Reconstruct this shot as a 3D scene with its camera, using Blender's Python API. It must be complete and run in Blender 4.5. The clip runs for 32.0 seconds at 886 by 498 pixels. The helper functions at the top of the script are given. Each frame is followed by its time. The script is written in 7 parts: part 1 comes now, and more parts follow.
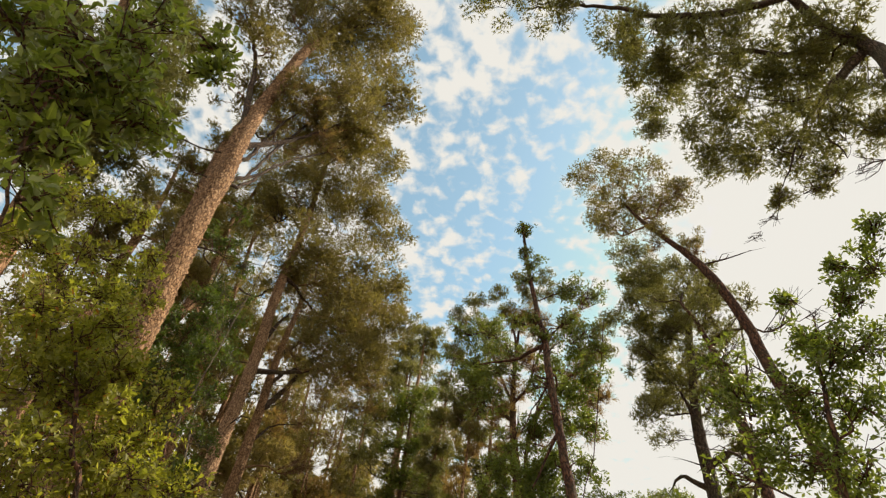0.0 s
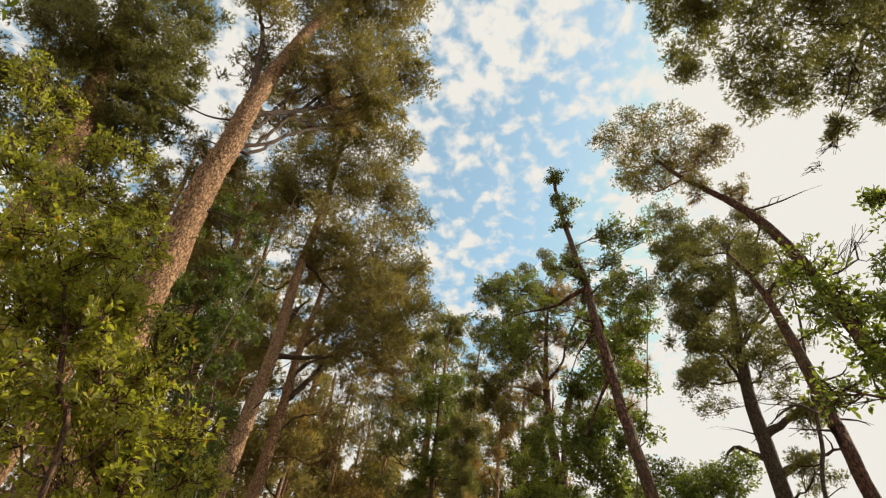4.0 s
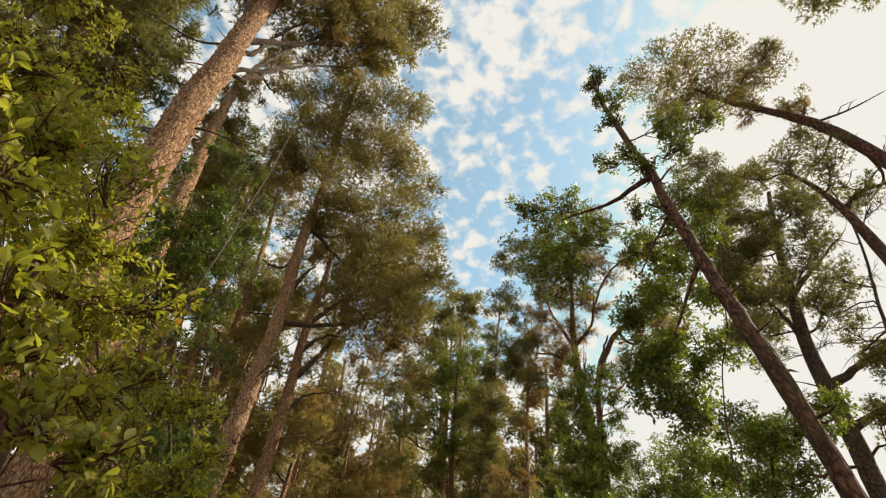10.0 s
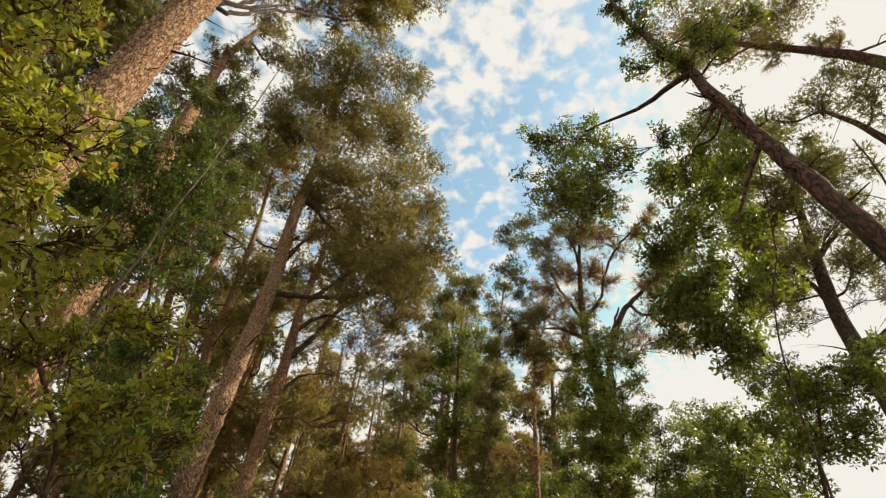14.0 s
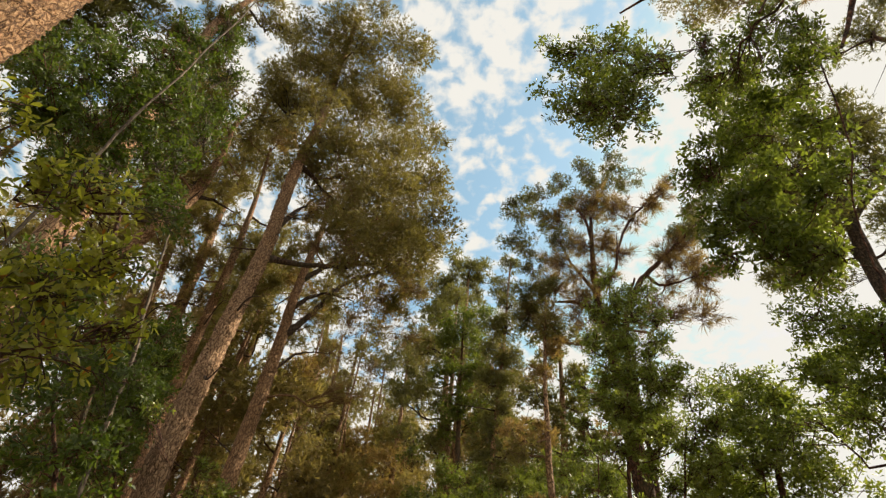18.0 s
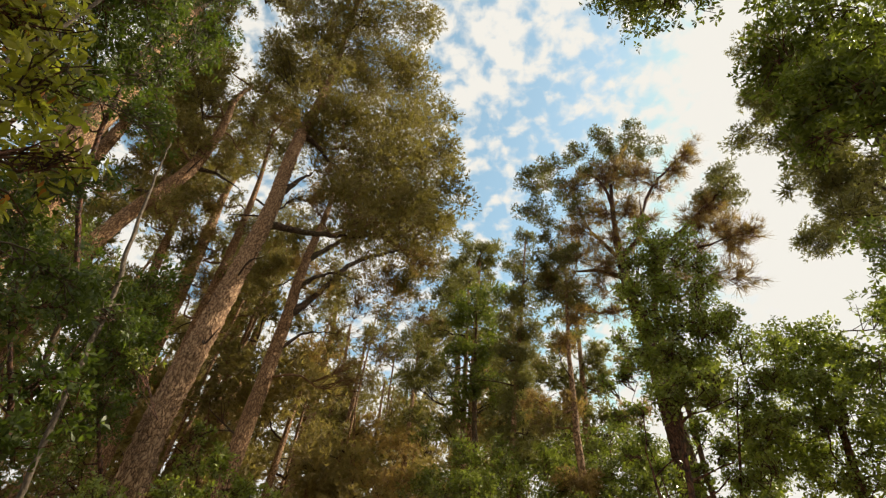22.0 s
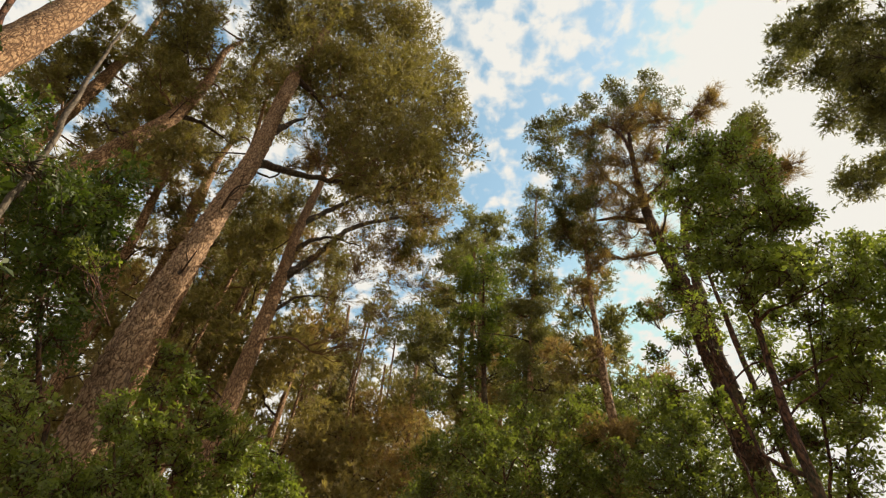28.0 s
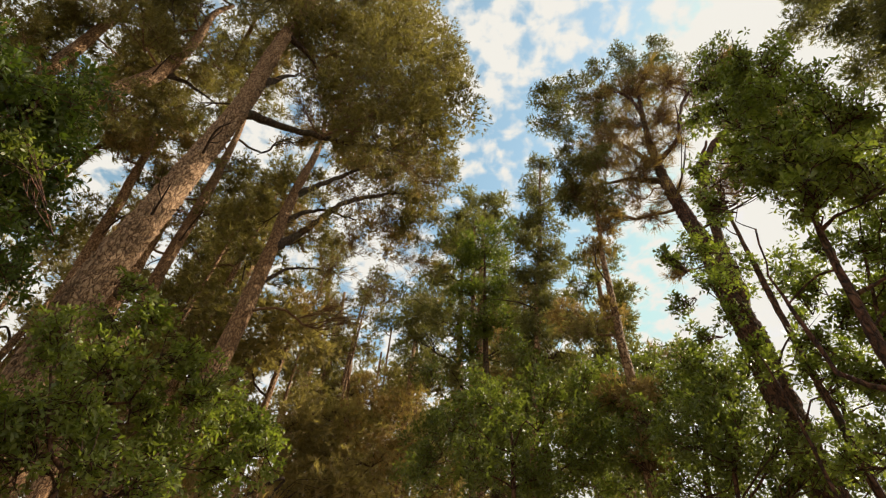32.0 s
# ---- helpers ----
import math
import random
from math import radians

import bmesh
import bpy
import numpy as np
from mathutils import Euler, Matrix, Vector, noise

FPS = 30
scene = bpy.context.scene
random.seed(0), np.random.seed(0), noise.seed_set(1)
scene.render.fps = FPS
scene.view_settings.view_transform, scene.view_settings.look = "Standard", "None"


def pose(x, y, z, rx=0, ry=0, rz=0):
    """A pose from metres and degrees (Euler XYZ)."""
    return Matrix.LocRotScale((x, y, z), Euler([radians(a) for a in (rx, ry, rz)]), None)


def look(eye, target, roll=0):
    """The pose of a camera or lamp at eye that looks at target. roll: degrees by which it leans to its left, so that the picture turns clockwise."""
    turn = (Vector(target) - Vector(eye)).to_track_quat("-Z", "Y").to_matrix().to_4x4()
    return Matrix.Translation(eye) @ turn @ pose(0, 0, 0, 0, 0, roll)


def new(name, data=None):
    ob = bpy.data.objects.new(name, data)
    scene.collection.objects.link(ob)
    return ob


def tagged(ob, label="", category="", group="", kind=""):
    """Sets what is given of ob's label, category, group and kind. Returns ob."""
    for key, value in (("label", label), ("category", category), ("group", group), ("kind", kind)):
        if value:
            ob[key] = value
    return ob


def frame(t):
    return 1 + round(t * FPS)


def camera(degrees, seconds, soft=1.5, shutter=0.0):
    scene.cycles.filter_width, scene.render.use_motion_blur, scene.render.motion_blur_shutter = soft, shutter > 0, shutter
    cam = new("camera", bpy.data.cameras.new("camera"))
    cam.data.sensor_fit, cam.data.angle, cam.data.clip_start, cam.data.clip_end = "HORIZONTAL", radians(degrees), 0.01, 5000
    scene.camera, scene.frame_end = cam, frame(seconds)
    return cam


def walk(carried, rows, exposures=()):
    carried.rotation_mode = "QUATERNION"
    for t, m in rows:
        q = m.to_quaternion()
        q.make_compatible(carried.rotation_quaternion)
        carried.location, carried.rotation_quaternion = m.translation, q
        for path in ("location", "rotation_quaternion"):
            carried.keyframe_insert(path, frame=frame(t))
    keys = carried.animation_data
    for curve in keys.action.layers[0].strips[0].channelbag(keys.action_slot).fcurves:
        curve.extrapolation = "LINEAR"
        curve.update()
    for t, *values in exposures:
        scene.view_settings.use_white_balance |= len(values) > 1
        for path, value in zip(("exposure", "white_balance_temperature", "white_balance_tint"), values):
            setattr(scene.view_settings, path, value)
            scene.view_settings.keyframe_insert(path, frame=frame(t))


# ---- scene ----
cam = camera(80.8, 32.0, soft=1.25)
METRES, EYE, TILT, LEAN, TURN = 12.0, 1.6, 50.0, -4.0, 0.0
ROWS = [
    (0.0, 0.0, 0.0, 0.0, 0.0, 0.0, -0.0),
    (0.5, -0.0017, 0.0086, -0.0113, 0.38, 0.04, 0.4),
    (1.0, -0.0038, 0.0187, -0.0236, 0.71, 0.1, 0.81),
    (1.5, -0.005, 0.027, -0.0338, 0.96, 0.12, 1.14),
    (2.0, -0.0054, 0.0364, -0.0471, 1.17, 0.19, 1.49),
    (2.5, -0.0051, 0.0455, -0.0579, 1.33, 0.24, 1.78),
    (3.0, -0.0067, 0.0561, -0.0698, 1.6, 0.24, 2.08),
    (3.5, -0.0102, 0.0651, -0.0817, 1.89, 0.28, 2.35),
    (5.5, -0.0258, 0.1072, -0.1293, 2.61, 0.47, 3.41),
    (6.0, -0.03, 0.1183, -0.1407, 2.73, 0.44, 3.59),
    (6.5, -0.0348, 0.1282, -0.1517, 2.82, 0.46, 3.76),
    (7.0, -0.0406, 0.1408, -0.1628, 2.89, 0.44, 3.89),
    (7.5, -0.044, 0.1514, -0.1728, 2.88, 0.42, 4.02),
    (8.0, -0.0476, 0.1638, -0.1858, 2.78, 0.47, 4.11),
    (8.5, -0.0499, 0.1752, -0.1957, 2.76, 0.43, 4.15),
    (9.0, -0.0538, 0.1873, -0.2071, 2.75, 0.44, 4.19),
    (9.5, -0.0578, 0.1971, -0.2175, 2.68, 0.49, 4.23),
    (10.0, -0.0619, 0.2087, -0.2273, 2.68, 0.45, 4.22),
    (10.5, -0.0643, 0.2176, -0.237, 2.62, 0.47, 4.2),
    (11.0, -0.0663, 0.2281, -0.2499, 2.53, 0.53, 4.22),
    (11.5, -0.0679, 0.2381, -0.26, 2.56, 0.5, 4.27),
    (12.0, -0.0711, 0.2496, -0.2732, 2.63, 0.51, 4.32),
    (12.5, -0.0747, 0.2596, -0.2848, 2.66, 0.54, 4.36),
    (13.0, -0.0782, 0.2707, -0.2967, 2.67, 0.54, 4.34),
    (13.5, -0.0802, 0.2804, -0.3081, 2.6, 0.54, 4.34),
    (14.0, -0.0818, 0.2921, -0.3215, 2.53, 0.55, 4.38),
    (14.5, -0.0829, 0.3037, -0.3329, 2.56, 0.54, 4.41),
    (16.5, -0.0901, 0.3493, -0.3795, 2.59, 0.62, 4.1),
    (17.0, -0.092, 0.3615, -0.3913, 2.53, 0.64, 4.07),
    (17.5, -0.095, 0.3719, -0.402, 2.59, 0.65, 4.07),
    (18.0, -0.1001, 0.3826, -0.4156, 2.73, 0.72, 4.08),
    (18.5, -0.1055, 0.3932, -0.4257, 2.86, 0.75, 4.08),
    (19.0, -0.1099, 0.4041, -0.4368, 2.96, 0.74, 4.17),
    (19.5, -0.1119, 0.4137, -0.4481, 2.98, 0.78, 4.27),
    (20.0, -0.1139, 0.4258, -0.4608, 3.14, 0.84, 4.38),
    (20.5, -0.1173, 0.435, -0.4716, 3.28, 0.88, 4.57),
    (21.0, -0.122, 0.4455, -0.4841, 3.4, 0.95, 4.71),
    (21.5, -0.1263, 0.4553, -0.4936, 3.44, 0.99, 4.81),
    (22.0, -0.1304, 0.4656, -0.5048, 3.41, 0.99, 4.92),
    (22.5, -0.1325, 0.4754, -0.5163, 3.36, 1.05, 4.97),
    (23.0, -0.1347, 0.4875, -0.5273, 3.38, 1.06, 5.03),
    (23.5, -0.1381, 0.4967, -0.5367, 3.42, 1.05, 5.07),
    (24.0, -0.1429, 0.5068, -0.5479, 3.4, 1.1, 5.12),
    (24.5, -0.1478, 0.5159, -0.5567, 3.36, 1.13, 5.11),
    (25.0, -0.1518, 0.5258, -0.5673, 3.34, 1.12, 5.1),
    (25.5, -0.1538, 0.5349, -0.5781, 3.26, 1.17, 5.08),
    (27.5, -0.165, 0.5728, -0.6241, 3.33, 1.26, 5.34),
    (28.0, -0.1679, 0.5837, -0.6356, 3.29, 1.24, 5.34),
    (28.5, -0.1692, 0.5929, -0.647, 3.26, 1.28, 5.36),
    (29.0, -0.1715, 0.6041, -0.6588, 3.36, 1.29, 5.41),
    (29.5, -0.1744, 0.6132, -0.6688, 3.44, 1.32, 5.45),
    (30.0, -0.1788, 0.6232, -0.6801, 3.41, 1.37, 5.44),
    (30.5, -0.1824, 0.6324, -0.6887, 3.32, 1.36, 5.43),
    (31.0, -0.1849, 0.6424, -0.699, 3.13, 1.34, 5.35),
    (31.5, -0.1859, 0.6515, -0.7085, 2.97, 1.34, 5.27),
    (32.0, -0.1879, 0.6625, -0.7186, 2.92, 1.3, 5.18),
]
walk(cam, [(t, pose(0, 0, EYE, TILT, LEAN, TURN) @ pose(METRES * x, METRES * y, METRES * z, 90 + pitch, roll, yaw)) for t, x, y, z, yaw, pitch, roll in ROWS],
     exposures=[(0.0, 0.21), (12.0, 0.27), (24.0, 0.29), (32.0, 0.27)])

# ---- sky and sun ----
SUN = Vector((0.679, 0.302, 0.669)).normalized()
CLEAR = Vector((0.107, 0.606, 0.788)).normalized()
world = bpy.data.worlds.new("sky")
scene.world = world
world.use_nodes = True
wn, wl = world.node_tree.nodes, world.node_tree.links
wn.clear()


def wnode(kind, **values):
    n = wn.new(kind)
    for k, v in values.items():
        n.inputs[k].default_value = v
    return n


sky = wn.new("ShaderNodeTexSky")
sky.sky_type = "NISHITA"
sky.sun_disc = False
sky.sun_elevation = math.asin(SUN.z)
sky.sun_rotation = math.atan2(SUN.x, SUN.y)
sky.air_density, sky.dust_density, sky.ozone_density = 1.0, 0.5, 1.0
blue = wnode("ShaderNodeVectorMath")
blue.operation = "MULTIPLY"
blue.inputs[1].default_value = (0.27, 0.272, 0.2)
wl.new(sky.outputs[0], blue.inputs[0])
CLOUD = (0.745, 0.72, 0.66)
capped = wn.new("ShaderNodeVectorMath")
capped.operation = "MINIMUM"
capped.inputs[1].default_value = (0.745, 0.72, 0.7)
wl.new(blue.outputs[0], capped.inputs[0])
# broken white cloud, laid out on a flat layer overhead
coord = wn.new("ShaderNodeTexCoord")
split = wn.new("ShaderNodeSeparateXYZ")
wl.new(coord.outputs["Generated"], split.inputs[0])


def wmath(op, a, b):
    n = wn.new("ShaderNodeMath")
    n.operation = op
    for i, v in enumerate((a, b)):
        if isinstance(v, (int, float)):
            n.inputs[i].default_value = v
        else:
            wl.new(v, n.inputs[i])
    return n.outputs[0]


up = wmath("MAXIMUM", split.outputs[2], 0.06)
layer = wn.new("ShaderNodeCombineXYZ")
wl.new(wmath("DIVIDE", split.outputs[0], up), layer.inputs[0])
wl.new(wmath("DIVIDE", split.outputs[1], up), layer.inputs[1])
puffs = wnode("ShaderNodeTexNoise", Scale=23.0, Detail=5.0, Roughness=0.5, Distortion=0.2)
fields = wnode("ShaderNodeTexNoise", Scale=4.5, Detail=3.0, Roughness=0.5)
wl.new(layer.outputs[0], puffs.inputs["Vector"])
wl.new(layer.outputs[0], fields.inputs["Vector"])
# thicker veil towards the sun
toward = wn.new("ShaderNodeVectorMath")
toward.operation = "DOT_PRODUCT"
toward.inputs[1].default_value = SUN
wl.new(coord.outputs["Generated"], toward.inputs[0])
near_sun = wnode("ShaderNodeMapRange", **{"From Min": 0.9, "From Max": 0.97, "To Min": 0.0, "To Max": 0.3})
wl.new(toward.outputs["Value"], near_sun.inputs["Value"])
amount = wmath("ADD", wmath("ADD", wmath("MULTIPLY", puffs.outputs["Fac"], 0.62), wmath("MULTIPLY", fields.outputs["Fac"], 0.46)), near_sun.outputs[0])
low_sky = wnode("ShaderNodeMapRange", **{"From Min": 0.62, "From Max": 0.4, "To Min": 0.0, "To Max": 0.16})
wl.new(split.outputs[2], low_sky.inputs["Value"])
amount = wmath("ADD", amount, low_sky.outputs[0])
# a clearer stretch of sky low over the gap
gap = wn.new("ShaderNodeVectorMath")
gap.operation = "DOT_PRODUCT"
gap.inputs[1].default_value = CLEAR
wl.new(coord.outputs["Generated"], gap.inputs[0])
clearing = wnode("ShaderNodeMapRange", **{"From Min": 0.95, "From Max": 1.0, "To Min": 0.0, "To Max": -0.09})
wl.new(gap.outputs["Value"], clearing.inputs["Value"])
amount = wmath("ADD", amount, clearing.outputs[0])
cover = wnode("ShaderNodeMapRange", **{"From Min": 0.43, "From Max": 0.59})
cover.interpolation_type = "SMOOTHSTEP"
wl.new(amount, cover.inputs["Value"])
mix = wn.new("ShaderNodeMixRGB")
mix.inputs[2].default_value = (*CLOUD, 1)
wl.new(cover.outputs[0], mix.inputs[0])
wl.new(capped.outputs[0], mix.inputs[1])
backdrop = wn.new("ShaderNodeBackground")
backdrop.inputs["Strength"].default_value = 1.0
wl.new(mix.outputs[0], backdrop.inputs[0])
wl.new(backdrop.outputs[0], wn.new("ShaderNodeOutputWorld").inputs[0])

sun_data = bpy.data.lights.new("sun", "SUN")
sun_data.energy, sun_data.angle, sun_data.color = 5.0, radians(0.6), (1.0, 0.86, 0.66)
sun = new("sun", sun_data)
sun.matrix_world = look(SUN * 80, (0, 0, 0))


# ---- materials ----
def material(name, rough=0.8):
    m = bpy.data.materials.new(name)
    m.use_nodes = True
    m.node_tree.nodes["Principled BSDF"].inputs["Roughness"].default_value = rough
    return m, m.node_tree.nodes, m.node_tree.links, m.node_tree.nodes["Principled BSDF"]


def ramp(nodes, stops):
    r = nodes.new("ShaderNodeValToRGB")
    r.color_ramp.elements[0].position, r.color_ramp.elements[1].position = stops[0][0], stops[-1][0]
    r.color_ramp.elements[0].color, r.color_ramp.elements[1].color = (*stops[0][1], 1), (*stops[-1][1], 1)
    for pos, col in stops[1:-1]:
        r.color_ramp.elements.new(pos).color = (*col, 1)
    return r


def bark(name, dark, mid, light, plate=9.0, depth=0.6, moss=0.0):
    """Plated bark: cells stretched along the stem, fine grain, patches of lichen."""
    m, nodes, links, bsdf = material(name, 0.88)
    coord = nodes.new("ShaderNodeTexCoord")
    place = nodes.new("ShaderNodeMapping")
    place.inputs["Scale"].default_value = (1, 1, 0.42)
    links.new(coord.outputs["Object"], place.inputs[0])
    wob = nodes.new("ShaderNodeTexNoise")
    wob.inputs["Scale"].default_value, wob.inputs["Detail"].default_value = 9.0, 4.0
    links.new(place.outputs[0], wob.inputs["Vector"])
    bend = nodes.new("ShaderNodeMixRGB")
    bend.inputs[0].default_value = 0.16
    links.new(place.outputs[0], bend.inputs[1])
    links.new(wob.outputs["Color"], bend.inputs[2])
    cells = nodes.new("ShaderNodeTexVoronoi")
    cells.feature = "DISTANCE_TO_EDGE"
    cells.inputs["Scale"].default_value = plate
    links.new(bend.outputs[0], cells.inputs["Vector"])
    grain = nodes.new("ShaderNodeTexNoise")
    grain.inputs["Scale"].default_value, grain.inputs["Detail"].default_value, grain.inputs["Roughness"].default_value = 28.0, 6.0, 0.65
    links.new(place.outputs[0], grain.inputs["Vector"])
    edge = nodes.new("ShaderNodeMapRange")
    edge.inputs["From Max"].default_value = 0.22
    links.new(cells.outputs["Distance"], edge.inputs["Value"])
    tone = nodes.new("ShaderNodeMath")
    tone.operation = "MULTIPLY_ADD"
    links.new(grain.outputs["Fac"], tone.inputs[0])
    tone.inputs[1].default_value = 0.75
    half = nodes.new("ShaderNodeMath")
    half.operation = "MULTIPLY_ADD"
    half.inputs[1].default_value, half.inputs[2].default_value = 0.36, -0.13
    links.new(edge.outputs[0], half.inputs[0])
    links.new(half.outputs[0], tone.inputs[2])
    colour = ramp(nodes, [(0.2, dark), (0.5, mid), (0.78, light)])
    links.new(tone.outputs[0], colour.inputs[0])
    patch = nodes.new("ShaderNodeTexNoise")
    patch.inputs["Scale"].default_value, patch.inputs["Detail"].default_value = 1.3, 3.0
    links.new(coord.outputs["Object"], patch.inputs["Vector"])
    mossy = nodes.new("ShaderNodeMapRange")
    mossy.inputs["From Min"].default_value, mossy.inputs["From Max"].default_value = 0.5, 0.68
    mossy.inputs["To Max"].default_value = 0.25 + moss
    links.new(patch.outputs["Fac"], mossy.inputs["Value"])
    blend = nodes.new("ShaderNodeMixRGB")
    blend.inputs[2].default_value = (0.11, 0.12, 0.05, 1) if moss else (mid[0] * 0.7, mid[1] * 0.75, mid[2] * 0.9, 1)
    links.new(mossy.outputs[0], blend.inputs[0])
    links.new(colour.outputs[0], blend.inputs[1])
    links.new(blend.outputs[0], bsdf.inputs["Base Color"])
    bump = nodes.new("ShaderNodeBump")
    bump.inputs["Strength"].default_value, bump.inputs["Distance"].default_value = depth, 0.05
    links.new(tone.outputs[0], bump.inputs["Height"])
    links.new(bump.outputs[0], bsdf.inputs["Normal"])
    return m


def foliage(name, colours, rough=0.55, through_light=0.35, patch_scale=0.6, warm=None, mixed=0.55, glow_tint=(1.9, 2.0, 0.8)):
    """Leaves or needles: a tint for each leaf, patches over the crown, and some light passing through."""
    m, nodes, links, bsdf = material(name, rough)
    geo = nodes.new("ShaderNodeNewGeometry")
    coord = nodes.new("ShaderNodeTexCoord")
    patch = nodes.new("ShaderNodeTexNoise")
    patch.inputs["Scale"].default_value, patch.inputs["Detail"].default_value = patch_scale, 3.0
    links.new(coord.outputs["Object"], patch.inputs["Vector"])
    tone = nodes.new("ShaderNodeMath")
    tone.operation = "MULTIPLY_ADD"
    tone.inputs[1].default_value, tone.inputs[2].default_value = mixed, 0.225 - mixed / 2
    links.new(geo.outputs["Random Per Island"], tone.inputs[0])
    tone2 = nodes.new("ShaderNodeMath")
    tone2.operation = "MULTIPLY_ADD"
    tone2.inputs[1].default_value = 0.55
    links.new(patch.outputs["Fac"], tone2.inputs[0])
    links.new(tone.outputs[0], tone2.inputs[2])
    n = len(colours)
    colour = ramp(nodes, [(0.12 + 0.76 * i / (n - 1), c) for i, c in enumerate(colours)])
    links.new(tone2.outputs[0], colour.inputs[0])
    out = colour.outputs[0]
    if warm:
        pick = nodes.new("ShaderNodeMath")
        pick.operation = "GREATER_THAN"
        pick.inputs[1].default_value = 1 - warm[0]
        links.new(geo.outputs["Random Per Island"], pick.inputs[0])
        turn = nodes.new("ShaderNodeMixRGB")
        turn.inputs[2].default_value = (*warm[1], 1)
        links.new(pick.outputs[0], turn.inputs[0])
        links.new(out, turn.inputs[1])
        out = turn.outputs[0]
    links.new(out, bsdf.inputs["Base Color"])
    glow = nodes.new("ShaderNodeBsdfTranslucent")
    bright = nodes.new("ShaderNodeMixRGB")
    bright.blend_type = "MULTIPLY"
    bright.inputs[0].default_value = 1.0
    bright.inputs[2].default_value = (*glow_tint, 1)
    links.new(out, bright.inputs[1])
    links.new(bright.outputs[0], glow.inputs[0])
    blend = nodes.new("ShaderNodeMixShader")
    blend.inputs[0].default_value = through_light
    links.new(bsdf.outputs[0], blend.inputs[1])
    links.new(glow.outputs[0], blend.inputs[2])
    links.new(blend.outputs[0], nodes["Material Output"].inputs[0])
    return m


BARK_PINE = bark("pine_bark", (0.06, 0.027, 0.012), (0.36, 0.195, 0.09), (0.6, 0.4, 0.22), 16.0, 1.0)
BARK_GREY = bark("old_pine_bark", (0.085, 0.042, 0.02), (0.45, 0.265, 0.14), (0.64, 0.44, 0.26), 17.0, 1.0)
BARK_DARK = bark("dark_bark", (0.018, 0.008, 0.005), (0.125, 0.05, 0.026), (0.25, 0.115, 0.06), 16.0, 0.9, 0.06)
# dark bark of limbs; on right-hand pine trunks its darkness paints backlight
BARK_LIMB_BACKLIT = bark("limb_and_backlit_bark", (0.022, 0.013, 0.009), (0.095, 0.059, 0.038), (0.2, 0.13, 0.083), 16.0, 0.9, 0.05)
BARK_TWIG = bark("twig_bark", (0.025, 0.014, 0.008), (0.085, 0.048, 0.028), (0.18, 0.105, 0.06), 30.0, 0.3)
# dry twigs, with the sun on them painted in as a lighter tan
BARK_DRY_SUNLIT = bark("dry_sunlit_twig_bark", (0.09, 0.048, 0.022), (0.27, 0.15, 0.072), (0.42, 0.26, 0.14), 30.0, 0.3)
BARK_PALE = bark("pale_bark", (0.06, 0.044, 0.028), (0.14, 0.105, 0.07), (0.23, 0.185, 0.13), 16.0, 0.3)
NEEDLES = foliage("pine_needles", [(0.064, 0.053, 0.022), (0.16, 0.131, 0.053), (0.255, 0.207, 0.093), (0.355, 0.262, 0.13)], 0.55, 0.42, 1.6, mixed=0.3)
# blue-green needles; the darker tone also paints backlight on the right-hand pines
NEEDLES_GREEN_BACKLIT = foliage("blue_green_backlit_needles", [(0.052, 0.05, 0.023), (0.126, 0.12, 0.051), (0.205, 0.188, 0.08), (0.285, 0.23, 0.106)], 0.5, 0.4, 1.6, mixed=0.3)
NEEDLES_RUSTY = foliage("rusty_needles", [(0.135, 0.088, 0.046), (0.275, 0.183, 0.096), (0.41, 0.285, 0.155)], 0.7, 0.4, 1.6, mixed=0.35)
# needles lightened towards gold, sunlight painted onto the far thicket
NEEDLES_SUNLIT = foliage("sunlit_needles", [(0.14, 0.11, 0.056), (0.275, 0.215, 0.112), (0.41, 0.325, 0.18)], 0.65, 0.42, 1.2, mixed=0.35)
LEAF_GLOW = (1.8, 2.0, 0.72)
LEAVES = {
    "dark": foliage("green_leaves", [(0.091, 0.108, 0.025), (0.187, 0.21, 0.05), (0.3, 0.305, 0.09)], 0.38, 0.42, 1.2, glow_tint=LEAF_GLOW),
    "olive": foliage("olive_leaves", [(0.125, 0.12, 0.022), (0.250, 0.236, 0.045), (0.38, 0.335, 0.078)], 0.42, 0.5, 1.2, (0.02, (0.3, 0.12, 0.03)), glow_tint=LEAF_GLOW),
    "light": foliage("pale_green_leaves", [(0.061, 0.076, 0.017), (0.132, 0.152, 0.036), (0.216, 0.232, 0.065)], 0.42, 0.48, 1.2, glow_tint=LEAF_GLOW),
    # green leaves darkened to paint shade on the understorey and the backlit leaning tree
    "deep": foliage("shaded_green_leaves", [(0.067, 0.08, 0.02), (0.142, 0.158, 0.042), (0.230, 0.24, 0.075)], 0.38, 0.42, 1.2, glow_tint=LEAF_GLOW),
    "bright": foliage("bright_green_leaves", [(0.035, 0.05, 0.01), (0.075, 0.1, 0.021), (0.125, 0.15, 0.036)], 0.45, 0.42, 1.2, glow_tint=LEAF_GLOW),
}


